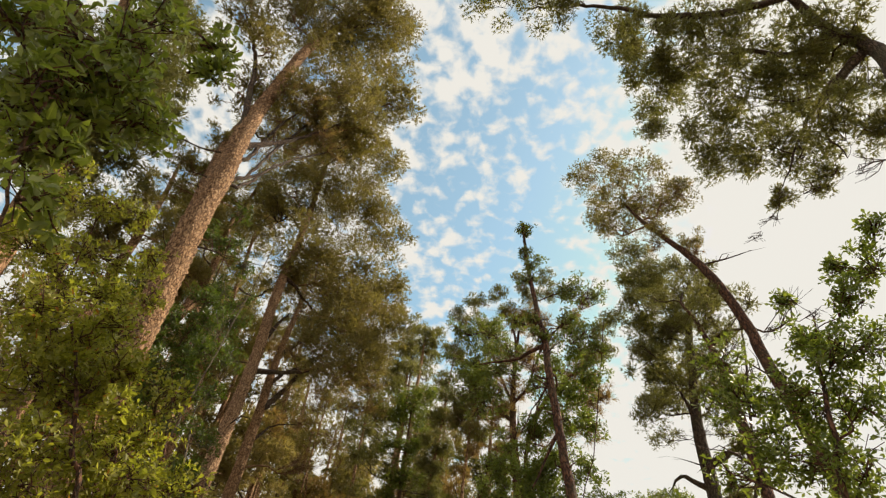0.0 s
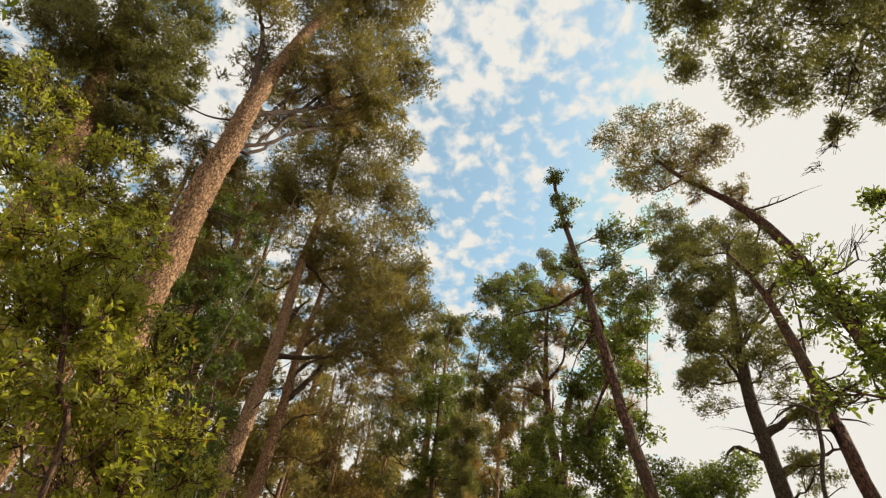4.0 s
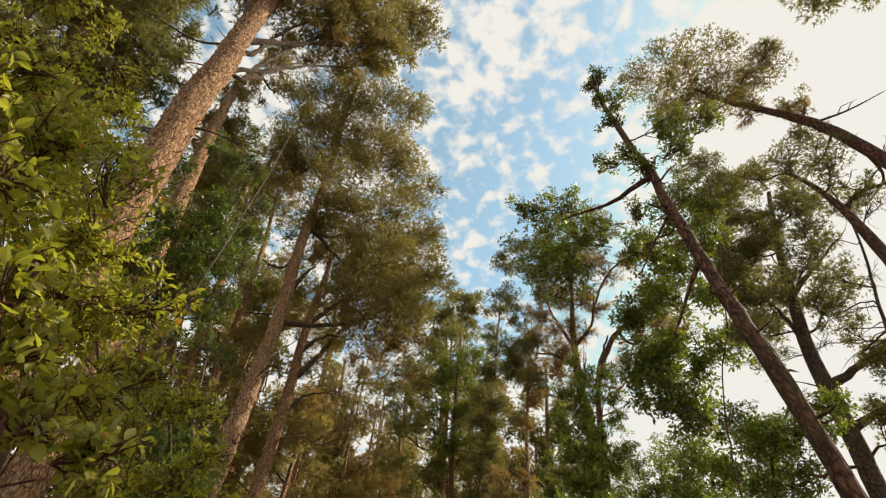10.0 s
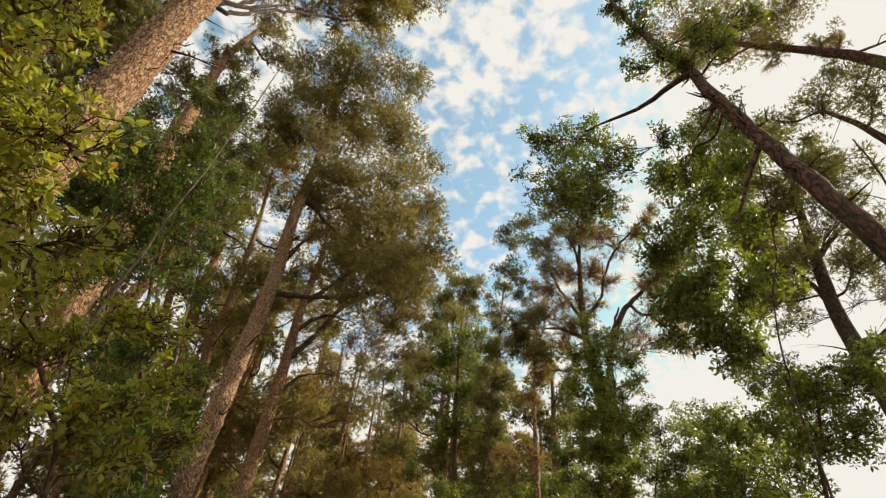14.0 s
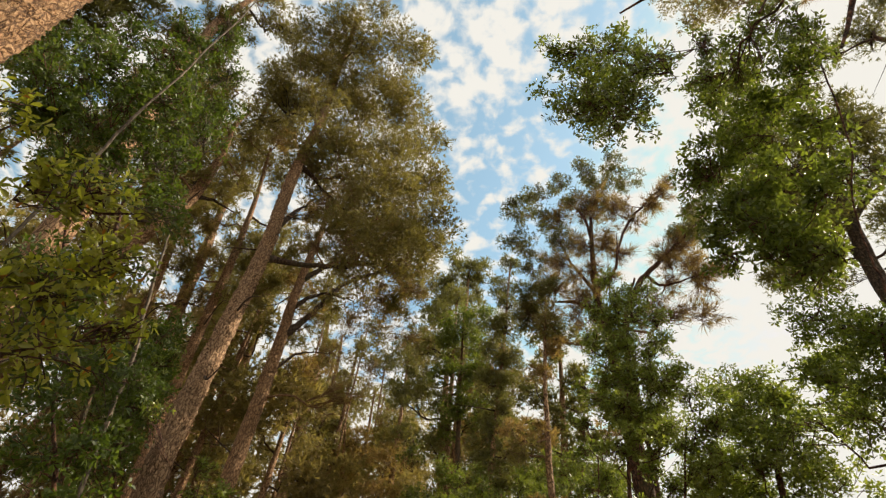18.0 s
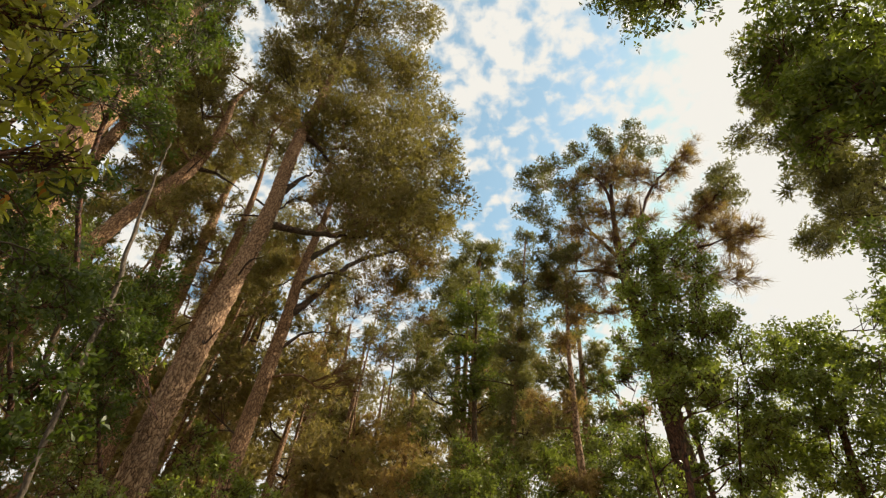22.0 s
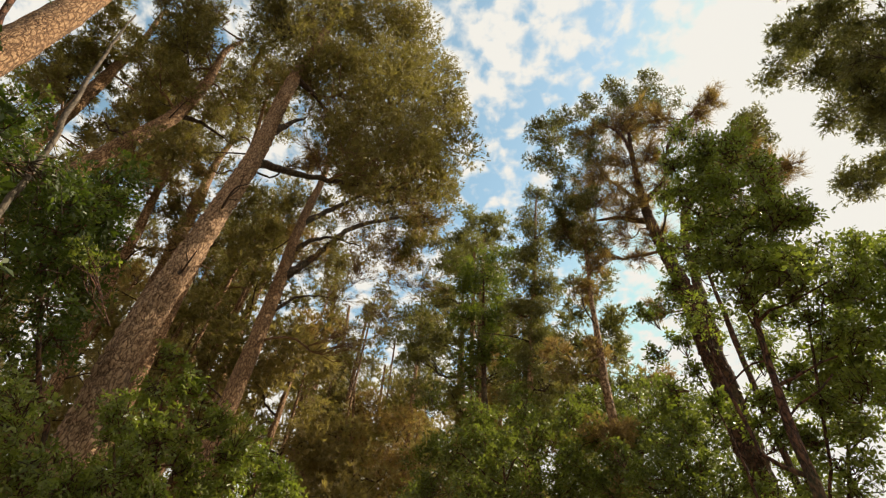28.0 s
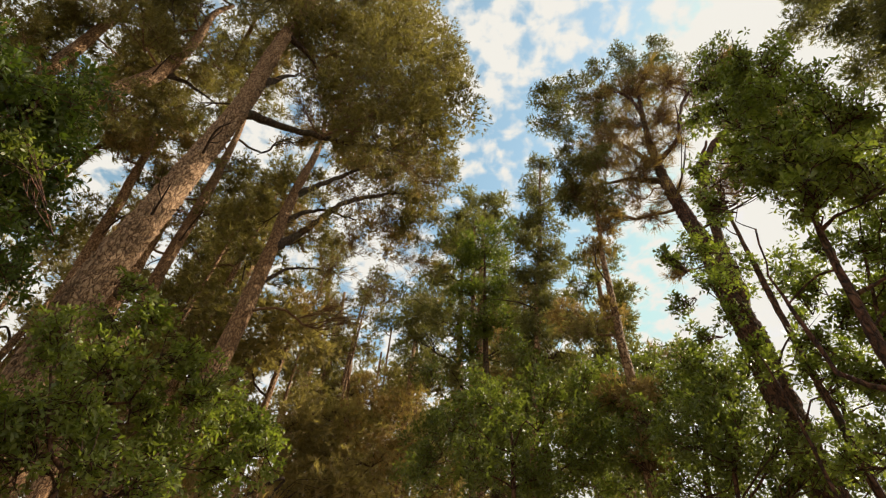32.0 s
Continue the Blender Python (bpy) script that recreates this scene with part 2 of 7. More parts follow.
def ground_material():
    m, nodes, links, bsdf = material("forest_floor", 0.95)
    coord = nodes.new("ShaderNodeTexCoord")
    big, fine = nodes.new("ShaderNodeTexNoise"), nodes.new("ShaderNodeTexNoise")
    big.inputs["Scale"].default_value, fine.inputs["Scale"].default_value = 0.5, 30.0
    fine.inputs["Detail"].default_value = 6.0
    both = nodes.new("ShaderNodeMath")
    both.operation = "MULTIPLY_ADD"
    both.inputs[1].default_value = 0.5
    half = nodes.new("ShaderNodeMath")
    half.operation = "MULTIPLY"
    half.inputs[1].default_value = 0.5
    for n in (big, fine):
        links.new(coord.outputs["Object"], n.inputs["Vector"])
    links.new(fine.outputs["Fac"], half.inputs[0])
    links.new(big.outputs["Fac"], both.inputs[0])
    links.new(half.outputs[0], both.inputs[2])
    colour = ramp(nodes, [(0.3, (0.05, 0.032, 0.018)), (0.5, (0.11, 0.075, 0.04)), (0.7, (0.09, 0.1, 0.035))])
    links.new(both.outputs[0], colour.inputs[0])
    links.new(colour.outputs[0], bsdf.inputs["Base Color"])
    bump = nodes.new("ShaderNodeBump")
    bump.inputs["Strength"].default_value = 0.6
    links.new(fine.outputs["Fac"], bump.inputs["Height"])
    links.new(bump.outputs[0], bsdf.inputs["Normal"])
    return m


# ---- mesh helpers ----
rs = np.random.RandomState(7)


def mesh_of(name, verts, faces, mat, smooth=False):
    """A mesh from arrays: verts n x 3, faces m x 3 or m x 4."""
    verts, faces = np.asarray(verts, np.float32), np.asarray(faces, np.int32)
    me = bpy.data.meshes.new(name)
    k = faces.shape[1]
    me.vertices.add(len(verts))
    me.vertices.foreach_set("co", verts.ravel())
    me.loops.add(faces.size)
    me.loops.foreach_set("vertex_index", faces.ravel())
    me.polygons.add(len(faces))
    me.polygons.foreach_set("loop_start", np.arange(0, faces.size, k, dtype=np.int32))
    me.polygons.foreach_set("loop_total", np.full(len(faces), k, np.int32))
    if smooth:
        me.polygons.foreach_set("use_smooth", np.ones(len(faces), bool))
    me.materials.append(mat)
    me.update(calc_edges=True)
    return me


def part(name, verts, faces, mat, parent, label="", smooth=False, kind=""):
    ob = new(name, mesh_of(name, verts, faces, mat, smooth))
    ob.parent = parent
    return tagged(ob, label, kind=kind)


def spline(points, step):
    """Smooth curve through points (rows of any width), sampled about every step metres."""
    p = np.asarray(points, float)
    p = np.vstack([2 * p[0] - p[1], p, 2 * p[-1] - p[-2]])
    out = []
    for i in range(1, len(p) - 2):
        n = max(1, int(math.ceil(np.linalg.norm((p[i + 1] - p[i])[:3]) / step)))
        for t in np.arange(n) / n:
            out.append(0.5 * (2 * p[i] + (p[i + 1] - p[i - 1]) * t + (2 * p[i - 1] - 5 * p[i] + 4 * p[i + 1] - p[i + 2]) * t * t
                              + (3 * p[i] - p[i - 1] - 3 * p[i + 1] + p[i + 2]) * t ** 3))
    out.append(p[-2])
    return np.array(out)


def tube(path, sides, rough=0.0, closed=True):
    """Round stem along path rows (x, y, z, radius); quads."""
    path = np.asarray(path, float)
    n = len(path)
    d = np.gradient(path[:, :3], axis=0)
    d /= np.linalg.norm(d, axis=1)[:, None] + 1e-9
    ref = np.array([0.31, 0.9, 0.2]) if abs(d[0, 2]) > 0.7 else np.array([0.1, 0.05, 1.0])
    a = np.cross(d, ref)
    a /= np.linalg.norm(a, axis=1)[:, None] + 1e-9
    b = np.cross(d, a)
    ang = np.arange(sides) * 2 * math.pi / sides
    rad = path[:, 3][:, None] * (1 + rough * rs.randn(n, sides)) if rough else np.repeat(path[:, 3][:, None], sides, 1)
    v = path[:, None, :3] + rad[..., None] * (a[:, None] * np.cos(ang)[None, :, None] + b[:, None] * np.sin(ang)[None, :, None])
    i, j = np.meshgrid(np.arange(n - 1), np.arange(sides), indexing="ij")
    k = (j + 1) % sides
    f = np.stack([i * sides + j, i * sides + k, (i + 1) * sides + k, (i + 1) * sides + j], -1).reshape(-1, 4)
    return v.reshape(-1, 3), f


def join(pieces):
    vs, fs, base = [], [], 0
    for v, f in pieces:
        vs.append(v)
        fs.append(np.asarray(f) + base)
        base += len(v)
    return np.vstack(vs), np.vstack(fs)


def unit(v):
    return v / (np.linalg.norm(v, axis=-1, keepdims=True) + 1e-9)


def tufts(points, out, needles, length, width, spread=0.5):
    """Bunches of needles, each a slim blade, at points and facing out."""
    n = len(points)
    axis = unit(out + np.array([0, 0, 0.35]) + 0.35 * rs.randn(n, 3))
    ways = unit(axis[:, None] * 0.85 + rs.randn(n, needles, 3) * spread)
    size = length * (0.65 + 0.6 * rs.rand(n, needles, 1))
    side = unit(np.cross(ways, rs.randn(n, needles, 3))) * width * 0.5
    root = points[:, None] + ways * length * 0.06
    v = np.stack([root - side, root + side, root + ways * size], 2).reshape(-1, 3)
    return v, np.arange(len(v)).reshape(-1, 3)


def shoots(centres, sizes, count, length, width):
    """The dense inside of each tuft: slim bunches of needles that all point away from its middle and up."""
    k = len(centres)
    d = unit(rs.randn(k, count, 3) + np.array([0, 0, 0.3]))
    spot = centres[:, None] + d * (sizes[:, None, None] * 0.6 * rs.rand(k, count, 1))
    return tufts(spot.reshape(-1, 3), d.reshape(-1, 3), 2, length, width, 0.3)


def leaf_cloud(points, out, size, simple=False, ring=6):
    """Leaves in whorls at the shoot tips, widest past the middle and folded along the midrib: two quads each, or one where they stay far off."""
    n = len(points)
    axis = unit(out * 0.7 + np.array([0, 0, 0.4]) + 0.45 * rs.randn(n, 3))
    a = unit(np.cross(axis, rs.randn(n, 3)))
    b = np.cross(axis, a)
    turn = (np.arange(ring)[None] + rs.rand(n, ring)) * 2 * math.pi / ring
    open_out = 0.15 + 0.75 * rs.rand(n, ring, 1)
    around = a[:, None] * np.cos(turn)[..., None] + b[:, None] * np.sin(turn)[..., None]
    way = unit(around + axis[:, None] * open_out + 0.25 * rs.randn(n, ring, 3)).reshape(-1, 3)
    face = np.repeat(axis, ring, 0) + 0.25 * rs.randn(n * ring, 3)
    side = unit(np.cross(way, face))
    flat = np.cross(side, way)
    k = n * ring
    s = size * (0.6 + 0.6 * rs.rand(k, 1))
    w = s * (0.19 + 0.06 * rs.rand(k, 1))
    curl = -s * (0.04 + 0.14 * rs.rand(k, 1))
    root = np.repeat(points, ring, 0) + way * size * 0.12 + np.repeat(axis, ring, 0) * size * (rs.rand(k, 1) - 0.5) * 0.7
    l1, r1 = root + way * s * 0.34 + side * w * 0.72 + flat * w * 0.35, root + way * s * 0.34 - side * w * 0.72 + flat * w * 0.35
    l2, r2 = root + way * s * 0.74 + side * w + flat * (w * 0.35 + curl * 0.5), root + way * s * 0.74 - side * w + flat * (w * 0.35 + curl * 0.5)
    t = root + way * s + flat * curl
    if simple:
        v = np.stack([root, l2 * 0.75 + l1 * 0.25, t, r2 * 0.75 + r1 * 0.25], 1).reshape(-1, 3)
        return v, np.arange(len(v)).reshape(-1, 4)
    v = np.stack([root, l1, l2, t, r2, r1], 1).reshape(-1, 3)
    q = np.arange(k)[:, None] * 6
    f = np.stack([q + np.array([[0, 3, 2, 1]]), q + np.array([[0, 5, 4, 3]])], 1).reshape(-1, 4)
    return v, f


def on_stem(stem, z):
    i = int(np.argmin(np.abs(stem[:, 2] - z)))
    return stem[i]


def lobes(c, r, count, flat=0.8):
    """Places of the sprays that make up one bough's foliage."""
    d = unit(rs.randn(count, 3)) * (0.2 + 0.75 * rs.rand(count, 1)) * r
    d[:, 2] *= flat
    return np.array(c) + d, r * (0.24 + 0.2 * rs.rand(count))


def puffs_of(c, r, count):
    """Small round tufted masses that a pine bough carries, mostly on its outside and top."""
    d = unit(rs.randn(count, 3) + np.array([0, 0, 0.2])) * (0.25 + 0.7 * rs.rand(count, 1) ** 0.6) * r
    d[:, 2] *= 0.78
    return np.array(c) + d, np.clip((0.32 + 0.16 * rs.rand(count)) * r, 0.17, 0.72) * (0.85 + 0.3 * rs.rand(count))


def grow_limb(nodes, c, thick, slender):
    """A limb from the best place on the wood grown so far out to c. Its own points join the nodes."""
    n = np.array(nodes)
    gap = c - n[:, :3]
    flat = np.hypot(gap[:, 0], gap[:, 1])
    cost = np.linalg.norm(gap, axis=1) + 1.2 * np.maximum(0, 0.3 * flat + 0.15 - gap[:, 2]) + 0.25 * (n[:, 3] < 0.03)
    p = n[int(np.argmin(cost))]
    far = np.linalg.norm(c - p[:3]) + 0.05
    r0 = min(thick * (0.5 + 0.28 * far), p[3] * 0.65)
    side = rs.randn(3) * 0.13 * far
    way = c - p[:3]
    low, high = p[:3] + way * 0.33 + side * 0.8, p[:3] + way * 0.68 - side * 0.5 + rs.randn(3) * 0.06 * far
    low[2] += slender * far * rs.uniform(-0.10, 0.05)
    high[2] += slender * far * rs.uniform(-0.14, 0.02)
    path = spline([(*p[:3], r0), (*low, r0 * 0.8), (*high, r0 * 0.58), (*c, r0 * 0.35)], max(0.22, far / 14))
    path[1:-1, :3] += rs.randn(len(path) - 2, 3) * 0.012 * min(far, 2.5)
    nodes.extend(path[2:].tolist())
    return path


def twigs(path, r, centres, reach):
    """Crooked twigs from the end of a limb to the sprays."""
    r0 = path[0, 3]
    pieces = [tube(path, 6)]
    for q in centres[::2] if len(centres) > 24 else centres:
        s = path[rs.randint(len(path) // 2, len(path))]
        t0 = max(0.009, min(s[3] * 0.6, 0.024))
        bend = (s[:3] + q) / 2 + rs.randn(3) * 0.15 * r
        pieces.append(tube(spline([(*s[:3], t0), (*bend, t0 * 0.7), (*q, 0.005)], 0.9), 3))
        for _ in range(reach):
            e = q + rs.randn(3) * r * 0.22
            pieces.append(tube([(*bend, t0 * 0.6), (*((bend + e) / 2 + rs.randn(3) * 0.12 * r), t0 * 0.5), (*e, 0.005)], 3))
    return join(pieces)


def plates(u, v, wide, tall):
    """How far each point lies inside its bark plate: 0 in a fissure, 1 on the plate."""
    gu, gv = u / wide, v / tall
    best, second = np.full(gu.shape, 9.0), np.full(gu.shape, 9.0)
    for du in (-1, 0, 1):
        for dv in (-1, 0, 1):
            cu, cv = np.floor(gu) + du, np.floor(gv) + dv
            h1 = np.modf(np.abs(np.sin(cu * 127.1 + cv * 311.7) * 43758.5))[0]
            h2 = np.modf(np.abs(np.sin(cu * 269.5 + cv * 183.3) * 24634.6))[0]
            d = np.hypot(cu + h1 - gu, cv + h2 - gv)
            second = np.minimum(second, np.maximum(d, best))
            best = np.minimum(best, d)
    return np.clip((second - best) / 0.28, 0, 1)


def barked(path, sides, wide, tall, deep):
    """A stem whose bark stands out in long plates."""
    v, f = tube(path, sides)
    n = len(path)
    ring = v.reshape(n, sides, 3)
    out = unit(ring - path[:, None, :3])
    along = np.concatenate([[0], np.cumsum(np.linalg.norm(np.diff(path[:, :3], axis=0), axis=1))])
    u = np.repeat((np.arange(sides) * 2 * math.pi / sides)[None], n, 0) * path[:, 3].mean()
    v2 = np.repeat(along[:, None], sides, 1)
    wave = 0.03 * np.sin(along * 7)[:, None] + 0.02 * np.sin(along * 17.3)[:, None]
    h = 0.55 * plates(u + wave, v2, wide, tall) + 0.45 * plates(u * 1.1 - wave, v2 + 0.3 * u, wide * 0.45, tall * 0.35)
    ring = ring + out * ((h - 0.5) * deep + rs.randn(n, sides) * deep * 0.32)[..., None]
    return ring.reshape(-1, 3), f


def stem_of(points, step, sides, rough):
    path = spline(points, step)
    wob = np.cumsum(rs.randn(len(path), 2), 0)
    wob -= np.linspace(0, 1, len(path))[:, None] * wob[-1]
    path[:, :2] += wob * 0.008
    low = path[:, 2] - path[0, 2]
    path[:, 3] *= 1 + 0.5 * np.exp(-low / 0.35)
    return path, tube(path, sides, rough)


def grow_arms(tree, nodes, arms, wood):
    """The large limbs whose bends are known."""
    for arm in arms:
        n = np.array(nodes)
        root = n[int(np.argmin(np.linalg.norm(n[:, :3] - np.array(arm[0][:3]), axis=1) - n[:, 3]))]
        first = [(*root[:3], min(arm[0][3] * 1.25, root[3] * 0.8))]
        path = spline(first + list(arm[1:] if np.linalg.norm(root[:3] - np.array(arm[0][:3])) < 0.35 else arm), 0.25)
        path[1:-1, :3] += rs.randn(len(path) - 2, 3) * 0.02
        part("limb", *tube(path, 10, 0.03), BARK_LIMB_BACKLIT if wood in (BARK_PINE, BARK_GREY) else wood, tree, smooth=True)
        nodes.extend(path[len(path) // 3:].tolist())


def dead_branches(tree, stem, count, low, high, length, wood):
    """Bare snapped branches left on the lower trunk."""
    for _ in range(count):
        p = on_stem(stem, stem[0, 2] + (stem[-1, 2] - stem[0, 2]) * rs.uniform(low, high))
        a = rs.uniform(0, 2 * math.pi)
        way = np.array([math.cos(a), math.sin(a), rs.uniform(-0.25, 0.4)])
        n = length * rs.uniform(0.3, 1.0)
        r0 = min(0.014 + 0.014 * n, p[3] * 0.3)
        bend = rs.randn(3) * 0.12 * n
        q = p[:3] + way * p[3] * 0.7
        main = spline([(*q, r0), (*(q + way * n * 0.5 + bend), r0 * 0.7), (*(q + way * n + bend * 0.4), r0 * 0.25)], 0.2)
        pieces = [tube(main, 6)]
        for _ in range(int(n * 3)):
            s = main[rs.randint(len(main) // 3, len(main))]
            e = s[:3] + (way + rs.randn(3) * 0.8) * n * 0.3
            pieces.append(tube([(*s[:3], s[3] * 0.6), (*((s[:3] + e) / 2 + rs.randn(3) * 0.04 * n), s[3] * 0.45), (*e, 0.003)], 4))
        part("dead_branch", *join(pieces), wood, tree, smooth=True)


def pine(label, trunk, boughs, dense=False, coarse=1.18, rusty=0.0, wood=None, dead=4, thin=1.0, tone=None, arms=(), bare=(), relief=False, dry=0):
    tree = new("pine_tree")
    tagged(tree, label, "pine tree", "pines of the wood")
    wood = wood or BARK_PINE
    far = coarse > 1.4
    stem, body = stem_of(trunk, *((0.7, 8, 0.02) if far else (0.35, 14, 0.02)))
    if relief:
        fine = spline(np.vstack([stem[:-2:4], stem[-1:]]), 0.07)
        body = barked(fine, 40, 0.075, 0.17, 0.045)
    part("trunk", *body, wood, tree, smooth=True)
    nodes = stem[stem[:, 2] > stem[0, 2] + 3].tolist()
    grow_arms(tree, nodes, arms, wood)
    order = sorted(boughs, key=lambda q: min(np.linalg.norm(stem[:, :3] - np.array(q[:3]), axis=1)))
    for x, y, z, r in order:
        c = np.array((x, y, z))
        path = grow_limb(nodes, c, 0.05, 1.0)
        if far:
            centres, sizes = lobes(c, r, 9)
            sizes = sizes * 1.3
        else:
            centres, sizes = puffs_of(c, r, int(min(18, (13 if r < 0.8 else 7) + 3 * r * r)))
        # twig colour carries the light: tan where sunlit, dark where tone marks backlit pines
        limb = part("limb", *twigs(path, r, centres, 0 if far else 1), BARK_LIMB_BACKLIT if path[0, 3] > 0.05 else (BARK_DRY_SUNLIT if dry or not tone else BARK_TWIG), tree, smooth=True)
        small = min(1.0, max(0.6, r / 0.95))
        length, width = (0.125 if far else 0.115 * small) * coarse, (0.0165 if far else 0.0215 * small) * coarse
        count = 40 * thin * r * r / coarse ** 2
        pts, out = [], []
        for q, s in zip(centres, sizes):
            n = max(5, int(count * (s / (0.34 * r)) ** 2)) if far else max(6, int(172 * thin * (1.15 if dense else 1) / (coarse * small) ** 2 * s * s))
            d = unit(rs.randn(n, 3) + np.array([0, 0, 0.3]))
            pts.append(q + d * s * (0.62 + 0.38 * rs.rand(n, 1)) * np.array([1, 1, 0.72]))
            out.append(d)
        brown = rs.rand() < rusty
        fine = tufts(np.vstack(pts), np.vstack(out), 7, length * (1 if far else 1.2), width * (1.5 if far else 1), 0.5 if far else 0.38)
        part("needles", *(fine if far else join([fine, shoots(centres, sizes, 60 if r > 1 else 26, length * 1.25, width * 2.2)])), NEEDLES_RUSTY if brown else (tone or NEEDLES), limb,
             "rusty brown dead needles" if brown else "", kind="stuff")
    for x, y, z, r in bare:
        c = np.array((x, y, z))
        path = grow_limb(nodes, c, 0.035, 1.0)
        centres, _ = lobes(c, r, 9 + 5 * dry)
        branch = part("bare_branch", *twigs(path, r * 0.8, centres, 2 + dry), BARK_DRY_SUNLIT if dry else BARK_TWIG, tree, "bare dead branch", smooth=True)
        if dry:
            away = unit(centres - path[len(path) // 2, :3])
            spray = tufts(centres, away, 10 + 4 * dry, min(0.42, 0.6 * r), 0.013, 0.4)
            part("twig_spray", *spray, NEEDLES_RUSTY, branch, "fine dry brown twigs", kind="stuff")
    dead_branches(tree, stem, dead, 0.3, 0.75, 1.6, BARK_TWIG)
    if relief:
        dead_branches(tree, stem, 16, 0.25, 0.7, 0.45, wood)
    return tree


LEAF_SHAPES = {}


def single_leaves(limb, points, out, size, tone):
    """Leaves that can be told apart, each an object of its own on one of six shapes."""
    if tone not in LEAF_SHAPES:
        shapes = []
        for _ in range(6):
            w, c = rs.uniform(0.19, 0.27), rs.uniform(0.05, 0.17)
            rib = [(0, y, -c * y * y) for y in (0, 0.12, 0.35, 0.65, 0.88, 1)]
            half = [0, 0.45 * w, w, 0.85 * w, 0.35 * w, 0]
            v = rib + [(h, y, z + 0.3 * h) for h, (_, y, z) in zip(half[1:5], rib[1:5])] + [(-h, y, z + 0.3 * h) for h, (_, y, z) in zip(half[1:5], rib[1:5])]
            f = [(0, 1, 6, 6), (1, 2, 7, 6), (2, 3, 8, 7), (3, 4, 9, 8), (4, 5, 9, 9), (0, 10, 1, 1), (1, 10, 11, 2), (2, 11, 12, 3), (3, 12, 13, 4), (4, 13, 5, 5)]
            me = bpy.data.meshes.new("leaf")
            me.from_pydata(v, [], [tuple(dict.fromkeys(q)) for q in f])
            me.materials.append(LEAVES[tone])
            shapes.append(me)
        LEAF_SHAPES[tone] = shapes
    n = len(points)
    way = unit(out * 0.6 + np.array([0, 0, -0.25]) + 0.7 * rs.randn(n, 3))
    flat = unit(np.array([0, 0, 1.0]) + 0.55 * rs.randn(n, 3))
    for p, y, z in zip(points, way, flat):
        x = np.cross(y, z)
        x /= np.linalg.norm(x)
        s = size * rs.uniform(0.7, 1.3)
        ob = new("leaf", LEAF_SHAPES[tone][rs.randint(6)])
        ob.parent = limb
        ob.matrix_basis = Matrix.Translation(p.tolist()) @ Matrix(np.column_stack([x, y, np.cross(x, y)]).tolist()).to_4x4() @ Matrix.Scale(s, 4)


def broad(label, trunk, boughs, leaf=0.1, near=False, tone="dark", wood=None, thin=1.0, arms=(), stubs=0):
    leaf *= 0.9
    low, picked = trunk[-1][2] < 7, 0
    tree = new("shrub" if low else "leafy_tree")
    tagged(tree, label, "shrub" if low else "tree", "broad-leaved undergrowth")
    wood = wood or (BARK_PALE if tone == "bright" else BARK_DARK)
    stem, body = stem_of(trunk, 0.2, 14, 0.045)
    part("trunk", *body, wood, tree, smooth=True)
    nodes = stem[stem[:, 2] > stem[0, 2] + 0.8].tolist()
    if stubs:
        dead_branches(tree, stem, stubs, 0.2, 0.75, 0.3, wood)
    grow_arms(tree, nodes, arms, wood)
    order = sorted(boughs, key=lambda q: min(np.linalg.norm(stem[:, :3] - np.array(q[:3]), axis=1)))
    for x, y, z, r in order:
        c = np.array((x, y, z))
        path = grow_limb(nodes, c, 0.022, 0.6)
        centres, sizes = lobes(c, r * 1.12, 13, 0.9)
        limb = part("limb", *twigs(path, r, centres, 2 if leaf < 0.09 else 1), wood, tree, smooth=True)
        total = 2.8 * thin * math.pi * r * r / (leaf * leaf * 0.33)
        pts, out = [], []
        for q, s in zip(centres, sizes):
            n = max(3, int(total / 84 * (s / (0.34 * r)) ** 2))
            d = unit(rs.randn(n, 3))
            pts.append(q + d * s * (0.3 + 1.0 * rs.rand(n, 1)) * np.array([1, 1, 0.85]))
            out.append(d)
        pts, out = np.vstack(pts), np.vstack(out)
        if near and picked < 200:
            edge = np.argsort(-pts[:, 0] - rs.rand(len(pts)) * 0.25)[:14]
            picked += len(edge)
            single_leaves(limb, pts[edge], out[edge], leaf * 1.1, tone)
            rest = np.ones(len(pts), bool)
            rest[edge] = False
            pts, out = pts[rest], out[rest]
        part("leaves", *leaf_cloud(pts, out, leaf, not near), LEAVES[tone], limb, kind="stuff")
    return tree


# ---- the ground ----
def build_ground():
    n = 90
    xs = np.sign(np.linspace(-1, 1, n)) * np.abs(np.linspace(-1, 1, n)) ** 2.6 * 600
    X, Y = np.meshgrid(xs, xs + 15, indexing="ij")
    Z = 0.033 * np.clip(Y, -60, 80) + 0.05 * np.sin(X * 1.3) * np.cos(Y * 1.1) - 0.03
    v = np.stack([X, Y, Z], -1).reshape(-1, 3)
    i, j = np.meshgrid(np.arange(n - 1), np.arange(n - 1), indexing="ij")
    k = (i * n + j).ravel()
    ob = new("ground", mesh_of("ground", v, np.stack([k, k + n, k + n + 1, k + 1], 1), ground_material(), True))
    tagged(ob, "brown forest floor of needles and earth", "ground", kind="structure")


build_ground()

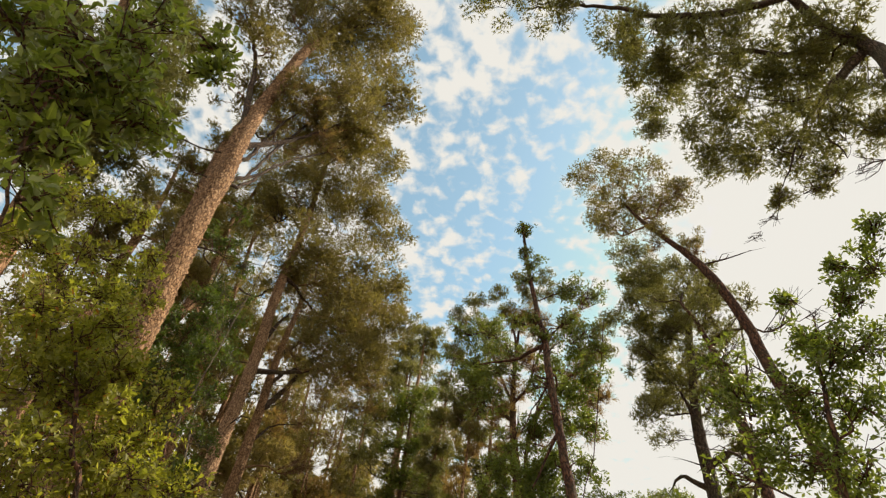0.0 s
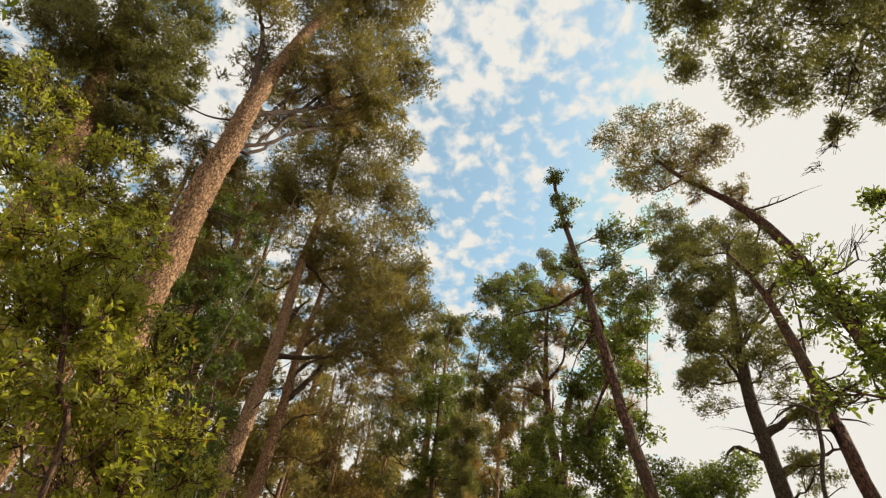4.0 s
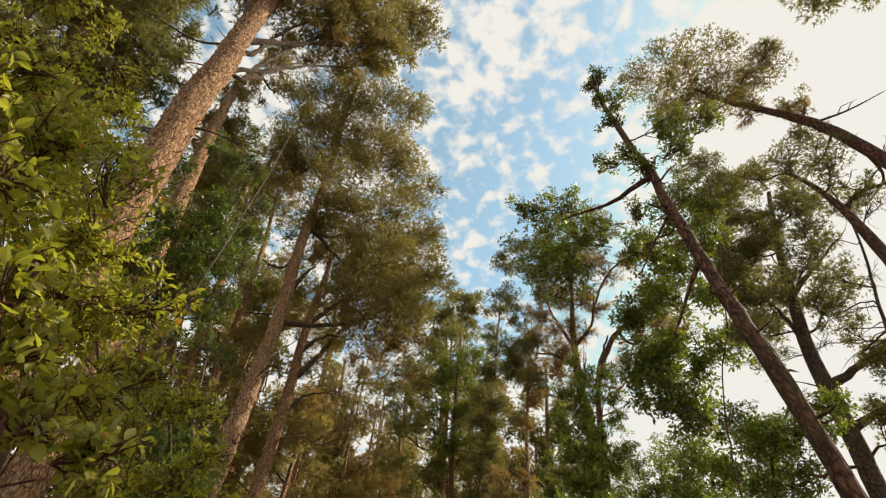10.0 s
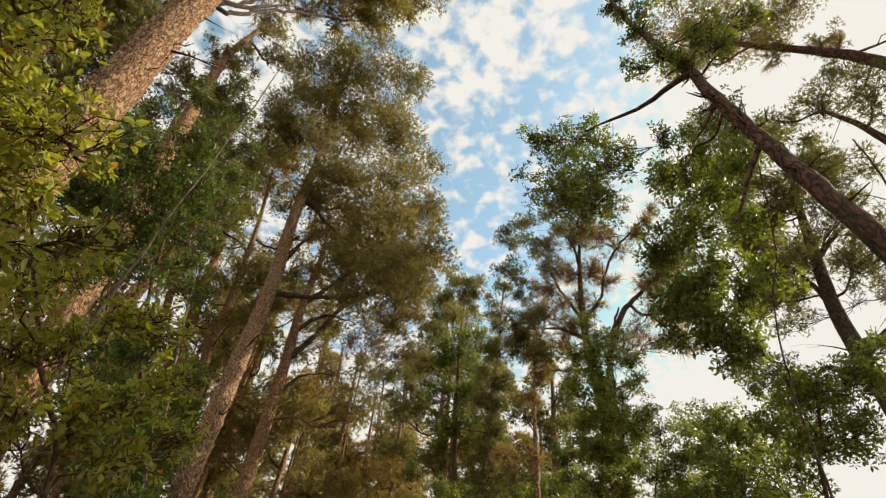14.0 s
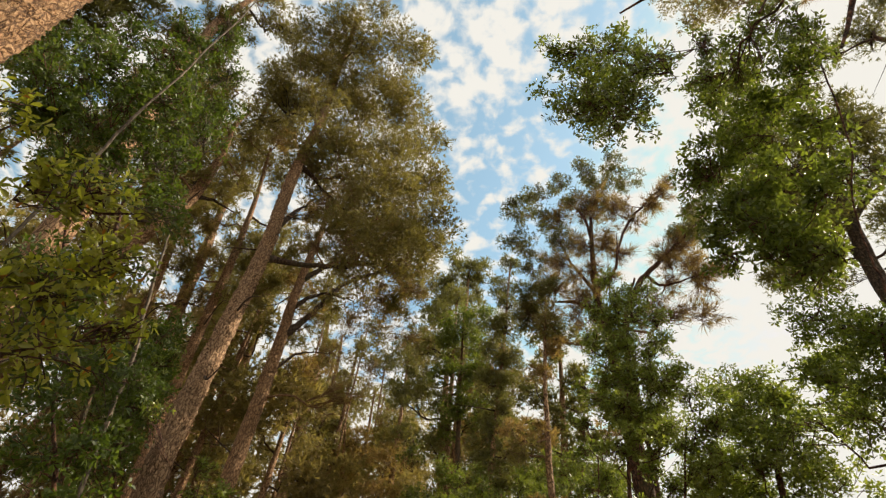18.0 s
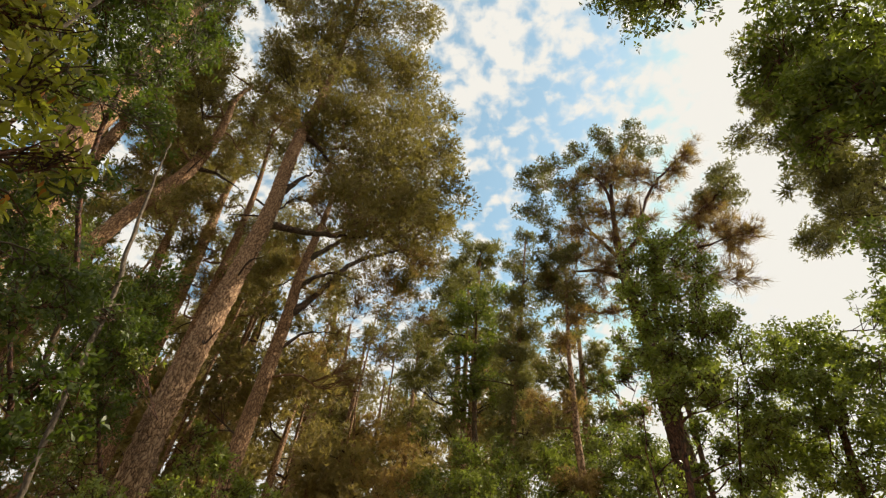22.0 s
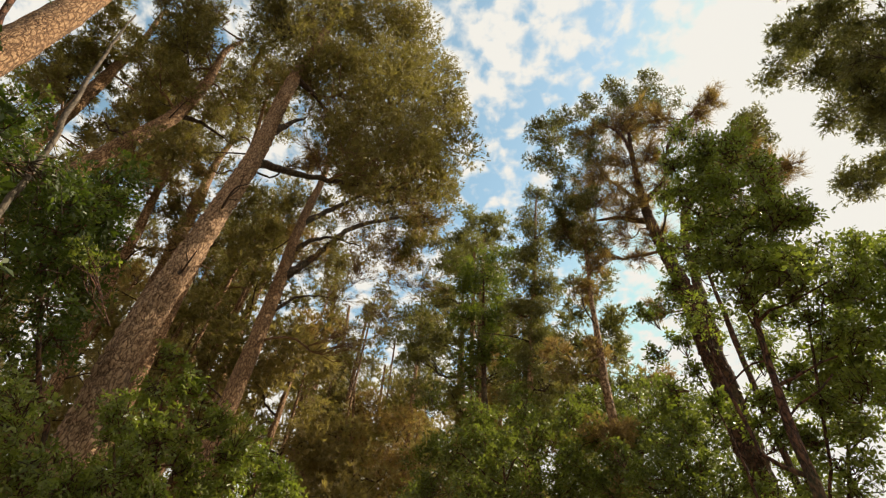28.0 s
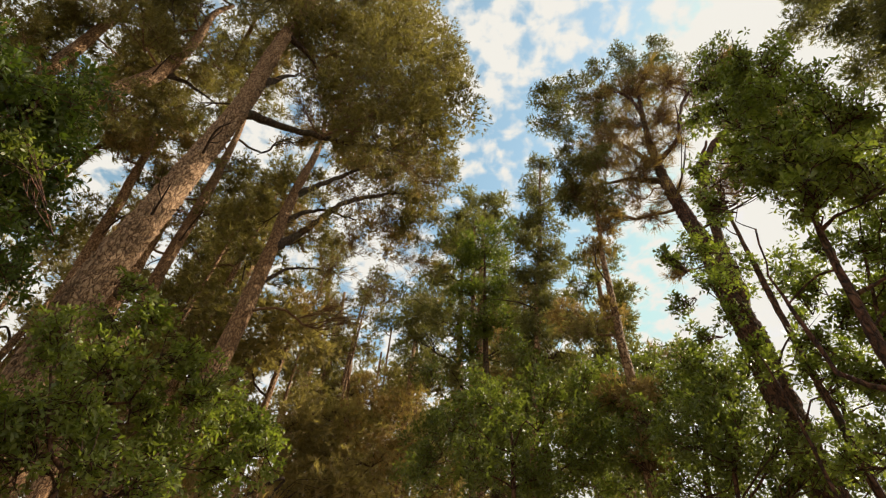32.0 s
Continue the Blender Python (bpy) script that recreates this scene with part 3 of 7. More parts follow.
# ---- the trees ----
pine("tall pine with a bare orange-brown trunk and heavy crown",
     [(-6.03, 8.48, 0.11, 0.32), (-6.59, 7.98, 8.5, 0.3), (-6.83, 7.77, 11.41, 0.29), (-6.95, 7.67, 13.75, 0.27), (-7.12, 7.51, 15.63, 0.24), (-7.18, 7.46, 19.17, 0.2), (-7.17, 7.47, 22.01, 0.17), (-6.82, 7.78, 26.2, 0.12), (-5.16, 7.03, 27.68, 0.1)],
     [(-8.7, 5.7, 21.1, 1.26), (-7.5, 6.6, 20.1, 0.96), (-7.9, 6.6, 24.4, 1.94), (-6.7, 7.4, 26.1, 2.09), (-5.2, 7.4, 26.2, 2.09), (-4.1, 7.9, 27.4, 1.65), (-5.7, 9.3, 26.6, 2.24), (-4.6, 9.8, 27.9, 1.56), (-6.4, 8.5, 23.0, 1.62), (-5.2, 8.8, 20.8, 1.51), (-4.0, 10.3, 24.0, 1.41), (-3.3, 10.6, 24.3, 0.89), (-6.1, 8.0, 18.5, 1.08)]
     + [(-4.2, 9.5, 19.9, 1.19), (-4.0, 5.6, 27.9, 2.11), (-6.4, 5.7, 29.1, 2.56), (-8.6, 5.5, 28.1, 2.49), (-5.3, 9.6, 19.5, 1.18), (-8.3, 7.6, 18.2, 0.83), (-7.8, 7.4, 19.2, 0.79), (-7.2, 8.1, 19.5, 0.85), (-6.4, 7.9, 19.9, 0.75), (-5.6, 8.4, 19.2, 0.87), (-4.9, 8.0, 19.7, 0.86), (-7.0, 9.2, 19.2, 0.75), (-5.8, 9.2, 18.4, 0.86)], dense=True, dry=1, bare=[(-7.0, 8.3, 18.1, 0.74), (-6.3, 9.1, 17.4, 0.69), (-7.3, 8.9, 17.4, 0.70), (-5.4, 8.7, 18.0, 0.69), (-5.9, 7.9, 18.6, 0.66), (-6.4, 7.3, 18.3, 0.73), (-5.3, 9.6, 18.3, 0.64)], relief=True, thin=1.2,
     arms=[[(-6.85, 7.75, 14.85, 0.08), (-6.29, 8.25, 16.45, 0.07), (-5.7, 8.79, 18.2, 0.05), (-4.77, 9.64, 21.41, 0.04), (-3.79, 10.53, 25.15, 0.02)], [(-6.68, 7.9, 13.26, 0.06), (-6.33, 8.2, 14.42, 0.04), (-5.94, 8.51, 15.74, 0.01)], [(-7.06, 7.57, 15.2, 0.14), (-7.44, 7.22, 17.2, 0.11), (-8.01, 6.7, 19.82, 0.07), (-9.26, 5.58, 22.71, 0.03)], [(-6.65, 8.03, 13.92, 0.06), (-6.38, 8.41, 16.66, 0.05), (-5.97, 9.0, 20.42, 0.04), (-5.05, 9.6, 27.24, 0.02)], [(-6.77, 7.86, 14.62, 0.07), (-6.62, 8.08, 17.19, 0.05), (-6.33, 8.51, 19.85, 0.01)], [(-6.64, 8.05, 13.46, 0.05), (-6.21, 8.67, 15.8, 0.04), (-5.4, 9.82, 18.79, 0.03), (-4.54, 11.07, 22.7, 0.01)]])
pine("dark pine half hidden behind broad leaves",
     [(-12.99, 11.77, 0.18, 0.48), (-14.7, 10.06, 14.45, 0.45), (-15.49, 8.69, 20.3, 0.43), (-16.46, 6.3, 27.08, 0.15)],
     [(-15.5, 8.6, 28.2, 1.76), (-14.8, 8.5, 24.1, 1.85), (-14.8, 10.3, 25.8, 1.19), (-15.1, 10.0, 21.8, 1.78), (-14.1, 11.1, 20.8, 1.18), (-14.9, 8.6, 20.6, 1.63), (-14.4, 10.4, 19.0, 1.62), (-15.4, 7.4, 21.7, 1.65), (-16.3, 8.6, 20.2, 1.63), (-15.4, 10.0, 18.3, 1.57), (-14.2, 8.5, 27.4, 1.37), (-15.3, 6.7, 26.7, 1.92), (-17.1, 7.1, 20.3, 1.51), (-16.9, 6.6, 21.8, 1.51), (-16.6, 7.9, 18.0, 1.41)]
     + [(-15.8, 9.2, 16.7, 1.39), (-15.4, 8.9, 22.8, 1.43), (-14.4, 10.2, 22.8, 1.3), (-14.5, 10.7, 16.9, 1.26), (-14.5, 10.1, 15.2, 1.15), (-15.9, 7.7, 18.3, 1.37), (-15.9, 8.9, 19.1, 1.36), (-15.2, 8.3, 21.6, 1.31), (-14.1, 9.5, 20.5, 1.19), (-13.1, 7.8, 21.2, 1.30), (-15.2, 6.9, 21.2, 1.38), (-13.6, 6.4, 21.5, 1.19), (-14.8, 10.0, 19.0, 1.41), (-15.3, 6.2, 19.8, 1.29), (-17.9, 9.5, 18.6, 1.18)], tone=NEEDLES_GREEN_BACKLIT, coarse=1.39)
pine("slender leaning pine with two pale stubs",
     [(-8.64, 12.51, 0.28, 0.32), (-9.68, 12.43, 8.0, 0.3), (-10.22, 12.39, 12.0, 0.28), (-10.86, 12.27, 16.0, 0.25), (-11.52, 12.19, 20.0, 0.21), (-12.09, 12.22, 24.0, 0.16), (-11.96, 12.27, 27.13, 0.1)],
     [(-11.9, 12.9, 21.1, 1.05), (-12.9, 11.8, 21.0, 0.87), (-11.9, 13.5, 19.4, 1.15), (-12.3, 12.3, 23.2, 1.11), (-11.8, 12.6, 25.4, 1.29), (-11.5, 12.7, 27.5, 1.38), (-12.5, 12.1, 19.3, 0.64), (-10.7, 14.4, 27.2, 0.89), (-12.5, 12.1, 20.9, 0.95), (-12.5, 13.4, 21.8, 0.88)])
pine("tallest pine with rough grey-brown trunk and wide crown",
     [(-7.96, 16.61, 0.39, 0.27), (-8.15, 16.43, 5.99, 0.26), (-8.24, 16.36, 7.12, 0.25), (-8.24, 16.36, 8.43, 0.25), (-8.24, 16.36, 11.04, 0.22), (-8.25, 16.34, 14, 0.20), (-8.43, 16.18, 17.61, 0.18), (-8.48, 16.13, 20.91, 0.14), (-8.6, 16.03, 24.47, 0.12), (-8.52, 15.38, 27.2, 0.10), (-7.56, 13.78, 28.17, 0.09)],
     [(-8.5, 14.3, 26.5, 2.07), (-7.2, 14.5, 27.3, 2.12), (-5.7, 15.8, 26.6, 1.91), (-7.9, 16.7, 27.3, 2.68), (-8.7, 15.7, 24.9, 2.04), (-9.7, 15.2, 23.6, 1.95), (-10.3, 15.5, 22.5, 1.53), (-6.0, 17.3, 24.6, 2.09), (-4.7, 18.5, 24.8, 1.5), (-7.3, 17.6, 23.5, 2.45), (-7.9, 15.8, 20.1, 1.76), (-4.0, 18.0, 19.8, 1.39), (-5.4, 17.5, 20.1, 2.19), (-7.1, 17.5, 19.7, 2.17), (-8.1, 16.6, 18.3, 1.35), (-5.6, 17.4, 16.9, 1.96), (-4.4, 18.3, 17.5, 1.7), (-5.5, 17.4, 14.8, 1.8), (-4.3, 18.6, 15.6, 1.6)], thin=1.25, wood=BARK_GREY, relief=True, dry=2,
     arms=[[(-8.38, 16.22, 13.12, 0.11), (-7.56, 16.99, 13.76, 0.09), (-6.62, 17.86, 14.5, 0.07), (-5.3, 19.09, 16.02, 0.05), (-3.8, 20.49, 17.41, 0.02)], [(-8.46, 16.15, 18.43, 0.12), (-7.95, 16.64, 18.26, 0.08), (-7.18, 17.37, 17.62, 0.05), (-6.38, 18.15, 17.81, 0.02)], [(-8.27, 16.33, 14.58, 0.11), (-8.02, 16.57, 15.8, 0.07), (-7.81, 16.82, 16.77, 0.02)], [(-8.4, 16.21, 20.53, 0.09), (-7.54, 17.01, 20.68, 0.06), (-6.44, 18.03, 22.52, 0.02)]],
     bare=[(-6.6, 17.9, 16.0, 0.84), (-4.9, 19.4, 15.7, 0.86), (-7.3, 17.2, 15.0, 0.68), (-5.7, 18.7, 18.2, 0.82), (-4.2, 20.0, 15.5, 0.68), (-6.7, 17.8, 18.8, 0.9), (-7.4, 17.1, 17.2, 0.75), (-5.2, 19.2, 18.2, 0.83)])
pine("forked pine with reddish trunk and sagging boughs",
     [(-9.54, 22, 0.57, 0.28), (-9.63, 21.94, 9.98, 0.26), (-9.61, 21.96, 12.46, 0.25), (-9.68, 21.91, 15.31, 0.22), (-9.8, 21.84, 18.21, 0.18), (-9.75, 21.87, 22.04, 0.13), (-10.08, 21.67, 24.9, 0.09)],
     [(-8.6, 23.2, 24.5, 1.83), (-6.4, 23.3, 23.4, 1.75), (-5.1, 24.5, 23.9, 1.46), (-8.3, 23.4, 21.3, 1.5), (-6.8, 24.1, 21.6, 1.7), (-5.4, 24.4, 20.7, 1.32), (-6.8, 24.3, 19.4, 1.43), (-7.6, 23.3, 17.7, 0.88), (-9.9, 22.2, 24.7, 1.44), (-5.5, 24.2, 18.9, 1.09), (-8.6, 22.2, 17.8, 0.86)], rusty=.45, dry=2,
     arms=[[(-9.74, 21.88, 14.84, 0.14), (-9.04, 22.31, 16.62, 0.12), (-8.25, 22.8, 18.9, 0.1), (-6.91, 23.63, 20.64, 0.07), (-5.31, 24.61, 22.23, 0.03)], [(-9.82, 21.83, 16.63, 0.1), (-8.91, 22.38, 17.89, 0.06), (-7.67, 23.1, 18.12, 0.02)], [(-9.71, 21.89, 18.27, 0.12), (-8.9, 22.4, 20.04, 0.09), (-7.84, 23.04, 22.16, 0.06), (-6.47, 23.88, 23.48, 0.02)], [(-9.55, 21.99, 13.46, 0.07), (-8.97, 22.38, 14.58, 0.04), (-7.99, 23.04, 15.17, 0.01)]],
     bare=[(-7.4, 23.3, 16.6, 1.13), (-5.8, 24.3, 17.2, 1.18), (-8.0, 23.0, 15.1, 0.97), (-6.4, 24.0, 14.8, 1.07), (-5.0, 24.8, 17.4, 1.05), (-9.0, 22.3, 16.3, 0.87), (-7.3, 23.4, 13.3, 0.91), (-6.5, 23.9, 19.3, 1.1), (-7.9, 23.0, 19.5, 0.99), (-5.8, 24.3, 21.5, 1.08)])
pine("leaning pine with a bare curved stem",
     [(-13.59, 14.47, 0.38, 0.23), (-12.48, 16.03, 13.4, 0.21), (-12.3, 16.29, 15.35, 0.21), (-12.16, 16.51, 17.2, 0.21), (-12.2, 16.45, 19.76, 0.16), (-12.38, 16.19, 22.18, 0.11), (-12.29, 16.32, 23.8, 0.07)],
     [(-13.3, 14.6, 22.6, 1.39), (-12.8, 15.0, 19.9, 1.27), (-12.5, 15.4, 21.0, 0.8), (-12.6, 15.4, 17.9, 0.94), (-13.4, 15.1, 24.4, 0.76), (-11.7, 17.0, 18.1, 0.75), (-11.9, 16.6, 14.6, 0.84), (-12.2, 16.0, 18.2, 0.97), (-14.0, 15.4, 21.6, 0.95), (-13.4, 15.7, 22.5, 1.07), (-13.8, 16.6, 21.5, 1.00), (-14.8, 16.8, 21.2, 1.05), (-14.7, 15.5, 21.0, 1.08), (-12.6, 16.8, 21.8, 0.97), (-13.2, 18.1, 20.8, 0.94), (-13.9, 17.4, 19.5, 1.05), (-14.3, 19.0, 20.5, 1.09), (-15.5, 17.3, 20.5, 1.01), (-11.9, 17.7, 20.3, 1.00), (-15.5, 18.8, 20.1, 1.06), (-12.7, 16.4, 14.9, 0.85)],
     arms=[[(-12.27, 16.34, 15.26, 0.09), (-12.54, 15.94, 14.77, 0.05), (-12.82, 15.52, 14.72, 0.01)], [(-12.16, 16.51, 17.2, 0.08), (-11.65, 17.25, 17.69, 0.05), (-11.12, 18.0, 17.74, 0.01)]])
pine("leaning pine with smooth orange limbs",
     [(-16.12, 18.08, 0.4, 0.24), (-16.65, 16.56, 18.09, 0.22), (-16.7, 16.41, 19.84, 0.22), (-16.76, 16.23, 21.88, 0.18), (-16.83, 16.03, 24.27, 0.13), (-17.0, 15.52, 27.0, 0.08)],
     [(-16.0, 16.7, 24.9, 1.21), (-15.9, 16.9, 22.6, 1.4), (-15.7, 17.9, 24.8, 1.4), (-16.6, 17.6, 21.9, 1.12), (-15.7, 17.8, 18.6, 1.23), (-15.3, 18.5, 20.0, 1.33), (-16.2, 17.7, 17.6, 1.17), (-16.7, 15.3, 18.2, 1.11), (-19.0, 16.2, 20.9, 1.14), (-17.8, 15.6, 21.3, 1.08), (-16.9, 15.0, 21.8, 1.24), (-19.0, 17.3, 21.0, 1.07), (-17.8, 16.6, 21.5, 1.05), (-18.7, 15.2, 20.6, 1.20), (-20.1, 17.2, 20.0, 1.15), (-16.5, 14.8, 22.6, 1.19), (-17.6, 15.7, 21.8, 1.06)])
pine("straight pine among the close-set trunks",
     [(-14.44, 24.25, 0.61, 0.3), (-15.73, 23.06, 17.03, 0.28), (-15.99, 22.82, 20.2, 0.28), (-16.36, 22.47, 25.07, 0.17), (-15.94, 21.92, 27.12, 0.12), (-15.08, 19.98, 27.5, 0.11), (-13.31, 17.76, 28.25, 0.1)],
     [(-14.5, 19.0, 26.8, 1.52), (-13.5, 18.4, 28.2, 1.55), (-14.5, 20.7, 28.1, 1.43), (-12.0, 17.3, 28.5, 1.52), (-13.5, 19.8, 29.0, 1.43), (-15.7, 21.2, 27.2, 1.22), (-11.1, 16.2, 28.6, 1.11), (-17.3, 21.4, 25.2, 1.36), (-16.5, 21.3, 21.4, 1.21), (-15.3, 23.2, 21.1, 1.07)])
pine("thin distant pine with brownish crown",
     [(-23.2, 35.93, 0.95, 0.39), (-20.96, 33.44, 21.67, 0.36), (-21.03, 33.39, 26.55, 0.35), (-20.03, 31.43, 30.29, 0.15), (-18.08, 28.91, 30.83, 0.12)],
     [(-18.6, 28.6, 30.4, 1.7), (-21.1, 31.3, 30.9, 1.82), (-22.3, 33.1, 29.9, 1.58), (-18.2, 30.7, 30.6, 1.52), (-21.4, 32.3, 25.5, 1.41)], coarse=1.9)
pine("thin distant pine with brownish crown",
     [(-17.28, 29.88, 0.84, 0.32), (-17.22, 29.92, 18.04, 0.29), (-17.32, 29.86, 23.37, 0.29), (-17.17, 29.95, 29.52, 0.12), (-16.08, 28.22, 30.34, 0.1)],
     [(-16.4, 28.4, 29.9, 1.43), (-17.3, 29.5, 27.8, 1.4), (-16.6, 29.9, 23.4, 1.18), (-16.6, 30.0, 20.4, 0.98)], coarse=1.9)
pine("thin distant pine with brownish crown",
     [(-17.54, 43.84, 1.23, 0.41), (-16.32, 41.75, 18.69, 0.38), (-16.55, 41.65, 25.89, 0.37), (-15.51, 38.82, 30.36, 0.16), (-14.19, 34.62, 31.04, 0.13)],
     [(-14.5, 35.2, 31.7, 1.93), (-15.9, 37.0, 29.9, 1.65), (-16.4, 42.8, 27.8, 2.02), (-13.5, 43.9, 26.4, 2.27), (-14.5, 42.9, 23.7, 2.13)], coarse=1.9)
pine("thin distant pine with brownish crown",
     [(-12.09, 33.96, 0.97, 0.24), (-11.97, 34.01, 14.12, 0.22), (-11.87, 34.06, 17.28, 0.22), (-11.9, 34.04, 22.79, 0.12), (-12.08, 33.97, 25.64, 0.08)],
     [(-9.8, 34.5, 16.9, 1.53), (-10.9, 34.9, 15.5, 1.5), (-8.7, 35.9, 18.0, 1.42)], coarse=1.9)
pine("thin distant pine with brownish crown",
     [(-13.56, 26.96, 0.74, 0.23), (-13.77, 26.82, 14.43, 0.21), (-13.87, 26.76, 17.14, 0.21), (-13.87, 26.75, 21.34, 0.13), (-14.15, 26.57, 24.45, 0.07)],
     [(-14.1, 27.0, 23.9, 1.2), (-13.8, 26.6, 21.2, 0.92), (-12.9, 27.6, 23.6, 1.0), (-12.4, 28.0, 20.1, 1.02)], coarse=1.9)
pine("twin-stemmed pine deep in the wood",
     [(-4.39, 36.54, 1.05, 0.29), (-4.7, 36.51, 16.66, 0.27), (-4.85, 36.49, 21.05, 0.26), (-4.88, 36.49, 25.6, 0.14), (-4.6, 33.92, 27.36, 0.09)],
     [(-4.0, 32.0, 28.0, 1.88), (-6.0, 36.4, 27.7, 2.02), (-6.9, 36.3, 24.5, 1.9), (-2.7, 35.3, 27.5, 1.96), (-7.9, 36.5, 26.8, 1.5), (-4.6, 36.0, 25.2, 1.43), (-8.4, 37.0, 23.2, 1.4), (-3.2, 37.6, 24.0, 1.66), (-9.0, 35.2, 24.1, 1.3), (-6.5, 37.3, 22.5, 1.38), (-2.8, 37.7, 27.1, 1.77)], tone=NEEDLES_GREEN_BACKLIT, coarse=1.5)
pine("bushy-topped pine closing the clearing",
     [(-3.33, 27.59, 0.76, 0.17), (-3.15, 27.61, 11.04, 0.16), (-3.12, 27.61, 15.88, 0.16), (-2.96, 27.63, 21.18, 0.1), (-2.83, 27.65, 24.97, 0.06)],
     [(-3.7, 27.7, 26.3, 0.98), (-2.8, 27.1, 24.8, 1.11), (-1.9, 28.2, 24.9, 0.95), (-3.9, 27.1, 22.8, 1.12), (-2.5, 28.2, 24.2, 1.05), (-4.5, 27.6, 21.7, 1.04), (-5.3, 26.9, 19.2, 0.94), (-5.9, 26.9, 17.6, 0.89), (-4.8, 27.6, 17.2, 0.89), (-5.6, 27.4, 15.8, 0.79)], tone=NEEDLES_GREEN_BACKLIT, coarse=1.3, thin=1.3)
pine("narrow dark spire-like young pine",
     [(-2.49, 21.67, 0.56, 0.09), (-1.7, 21.52, 8.07, 0.08), (-1.46, 21.48, 10.47, 0.08), (-1.13, 21.42, 13.58, 0.06), (-0.59, 21.32, 18.47, 0.03)],
     [(-0.6, 21.4, 18.4, 0.5), (-1.0, 21.6, 17.0, 0.62), (-0.7, 21.2, 16.0, 0.5), (-0.9, 21.2, 14.7, 0.64), (-1.2, 21.6, 14.9, 0.65), (-1.2, 21.3, 13.5, 0.72), (-0.8, 21.5, 13.4, 0.56), (-1.1, 21.3, 12.3, 0.62), (-1.6, 21.6, 12.6, 0.58), (-1.5, 21.6, 11.6, 0.7), (-1.0, 21.5, 11.4, 0.61), (-1.2, 21.5, 10.6, 0.6), (-1.7, 21.7, 10.1, 0.68), (-1.0, 21.3, 9.9, 0.55), (-1.5, 21.6, 9.2, 0.63)], tone=NEEDLES_GREEN_BACKLIT, coarse=1.1, dense=True, thin=1.6)
broad("yellow-green leafy tree below the pines",
     [(-2.29, 24.2, 0.65, 0.11), (-2.56, 24.21, 8.22, 0.1), (-2.71, 24.21, 10.81, 0.1), (-2.75, 24.21, 13.87, 0.07), (-2.75, 24.21, 17.05, 0.03)],
     [(-2.7, 24.1, 17.3, 0.95), (-3.4, 24.4, 16.7, 0.83), (-2.1, 24.4, 16.5, 0.81), (-3.5, 24.2, 15.0, 0.66), (-2.4, 24.2, 14.9, 0.87), (-2.9, 23.9, 13.4, 0.8), (-1.8, 23.9, 17.7, 0.72), (-3.5, 24.3, 17.9, 0.62), (-2.0, 24.2, 13.3, 0.8), (-3.3, 24.4, 12.6, 0.69)], leaf=.13, tone="light")
pine("thin pine with rusty dead tufts",
     [(-0.51, 19.82, 0.5, 0.1), (-0.16, 19.71, 5.98, 0.09), (-0.07, 19.68, 7.12, 0.09), (-0.03, 19.67, 8.16, 0.09), (0.02, 19.66, 9.41, 0.08), (0.08, 19.64, 10.95, 0.06), (0.21, 19.6, 12.37, 0.05), (0.36, 19.55, 14.07, 0.03)],
     [(0.2, 19.7, 14.6, 0.69), (0.3, 19.4, 13.2, 0.54), (-0.3, 19.7, 13.9, 0.47), (0.5, 19.7, 12.4, 0.48), (-0.0, 19.7, 11.6, 0.46), (-0.7, 19.6, 9.0, 0.52), (-0.1, 19.9, 9.6, 0.41), (-0.9, 20.1, 9.8, 0.45), (-0.1, 19.5, 7.5, 0.46), (-0.3, 19.8, 7.6, 0.38), (-0.1, 19.6, 6.3, 0.42)], rusty=.4, thin=1.4)
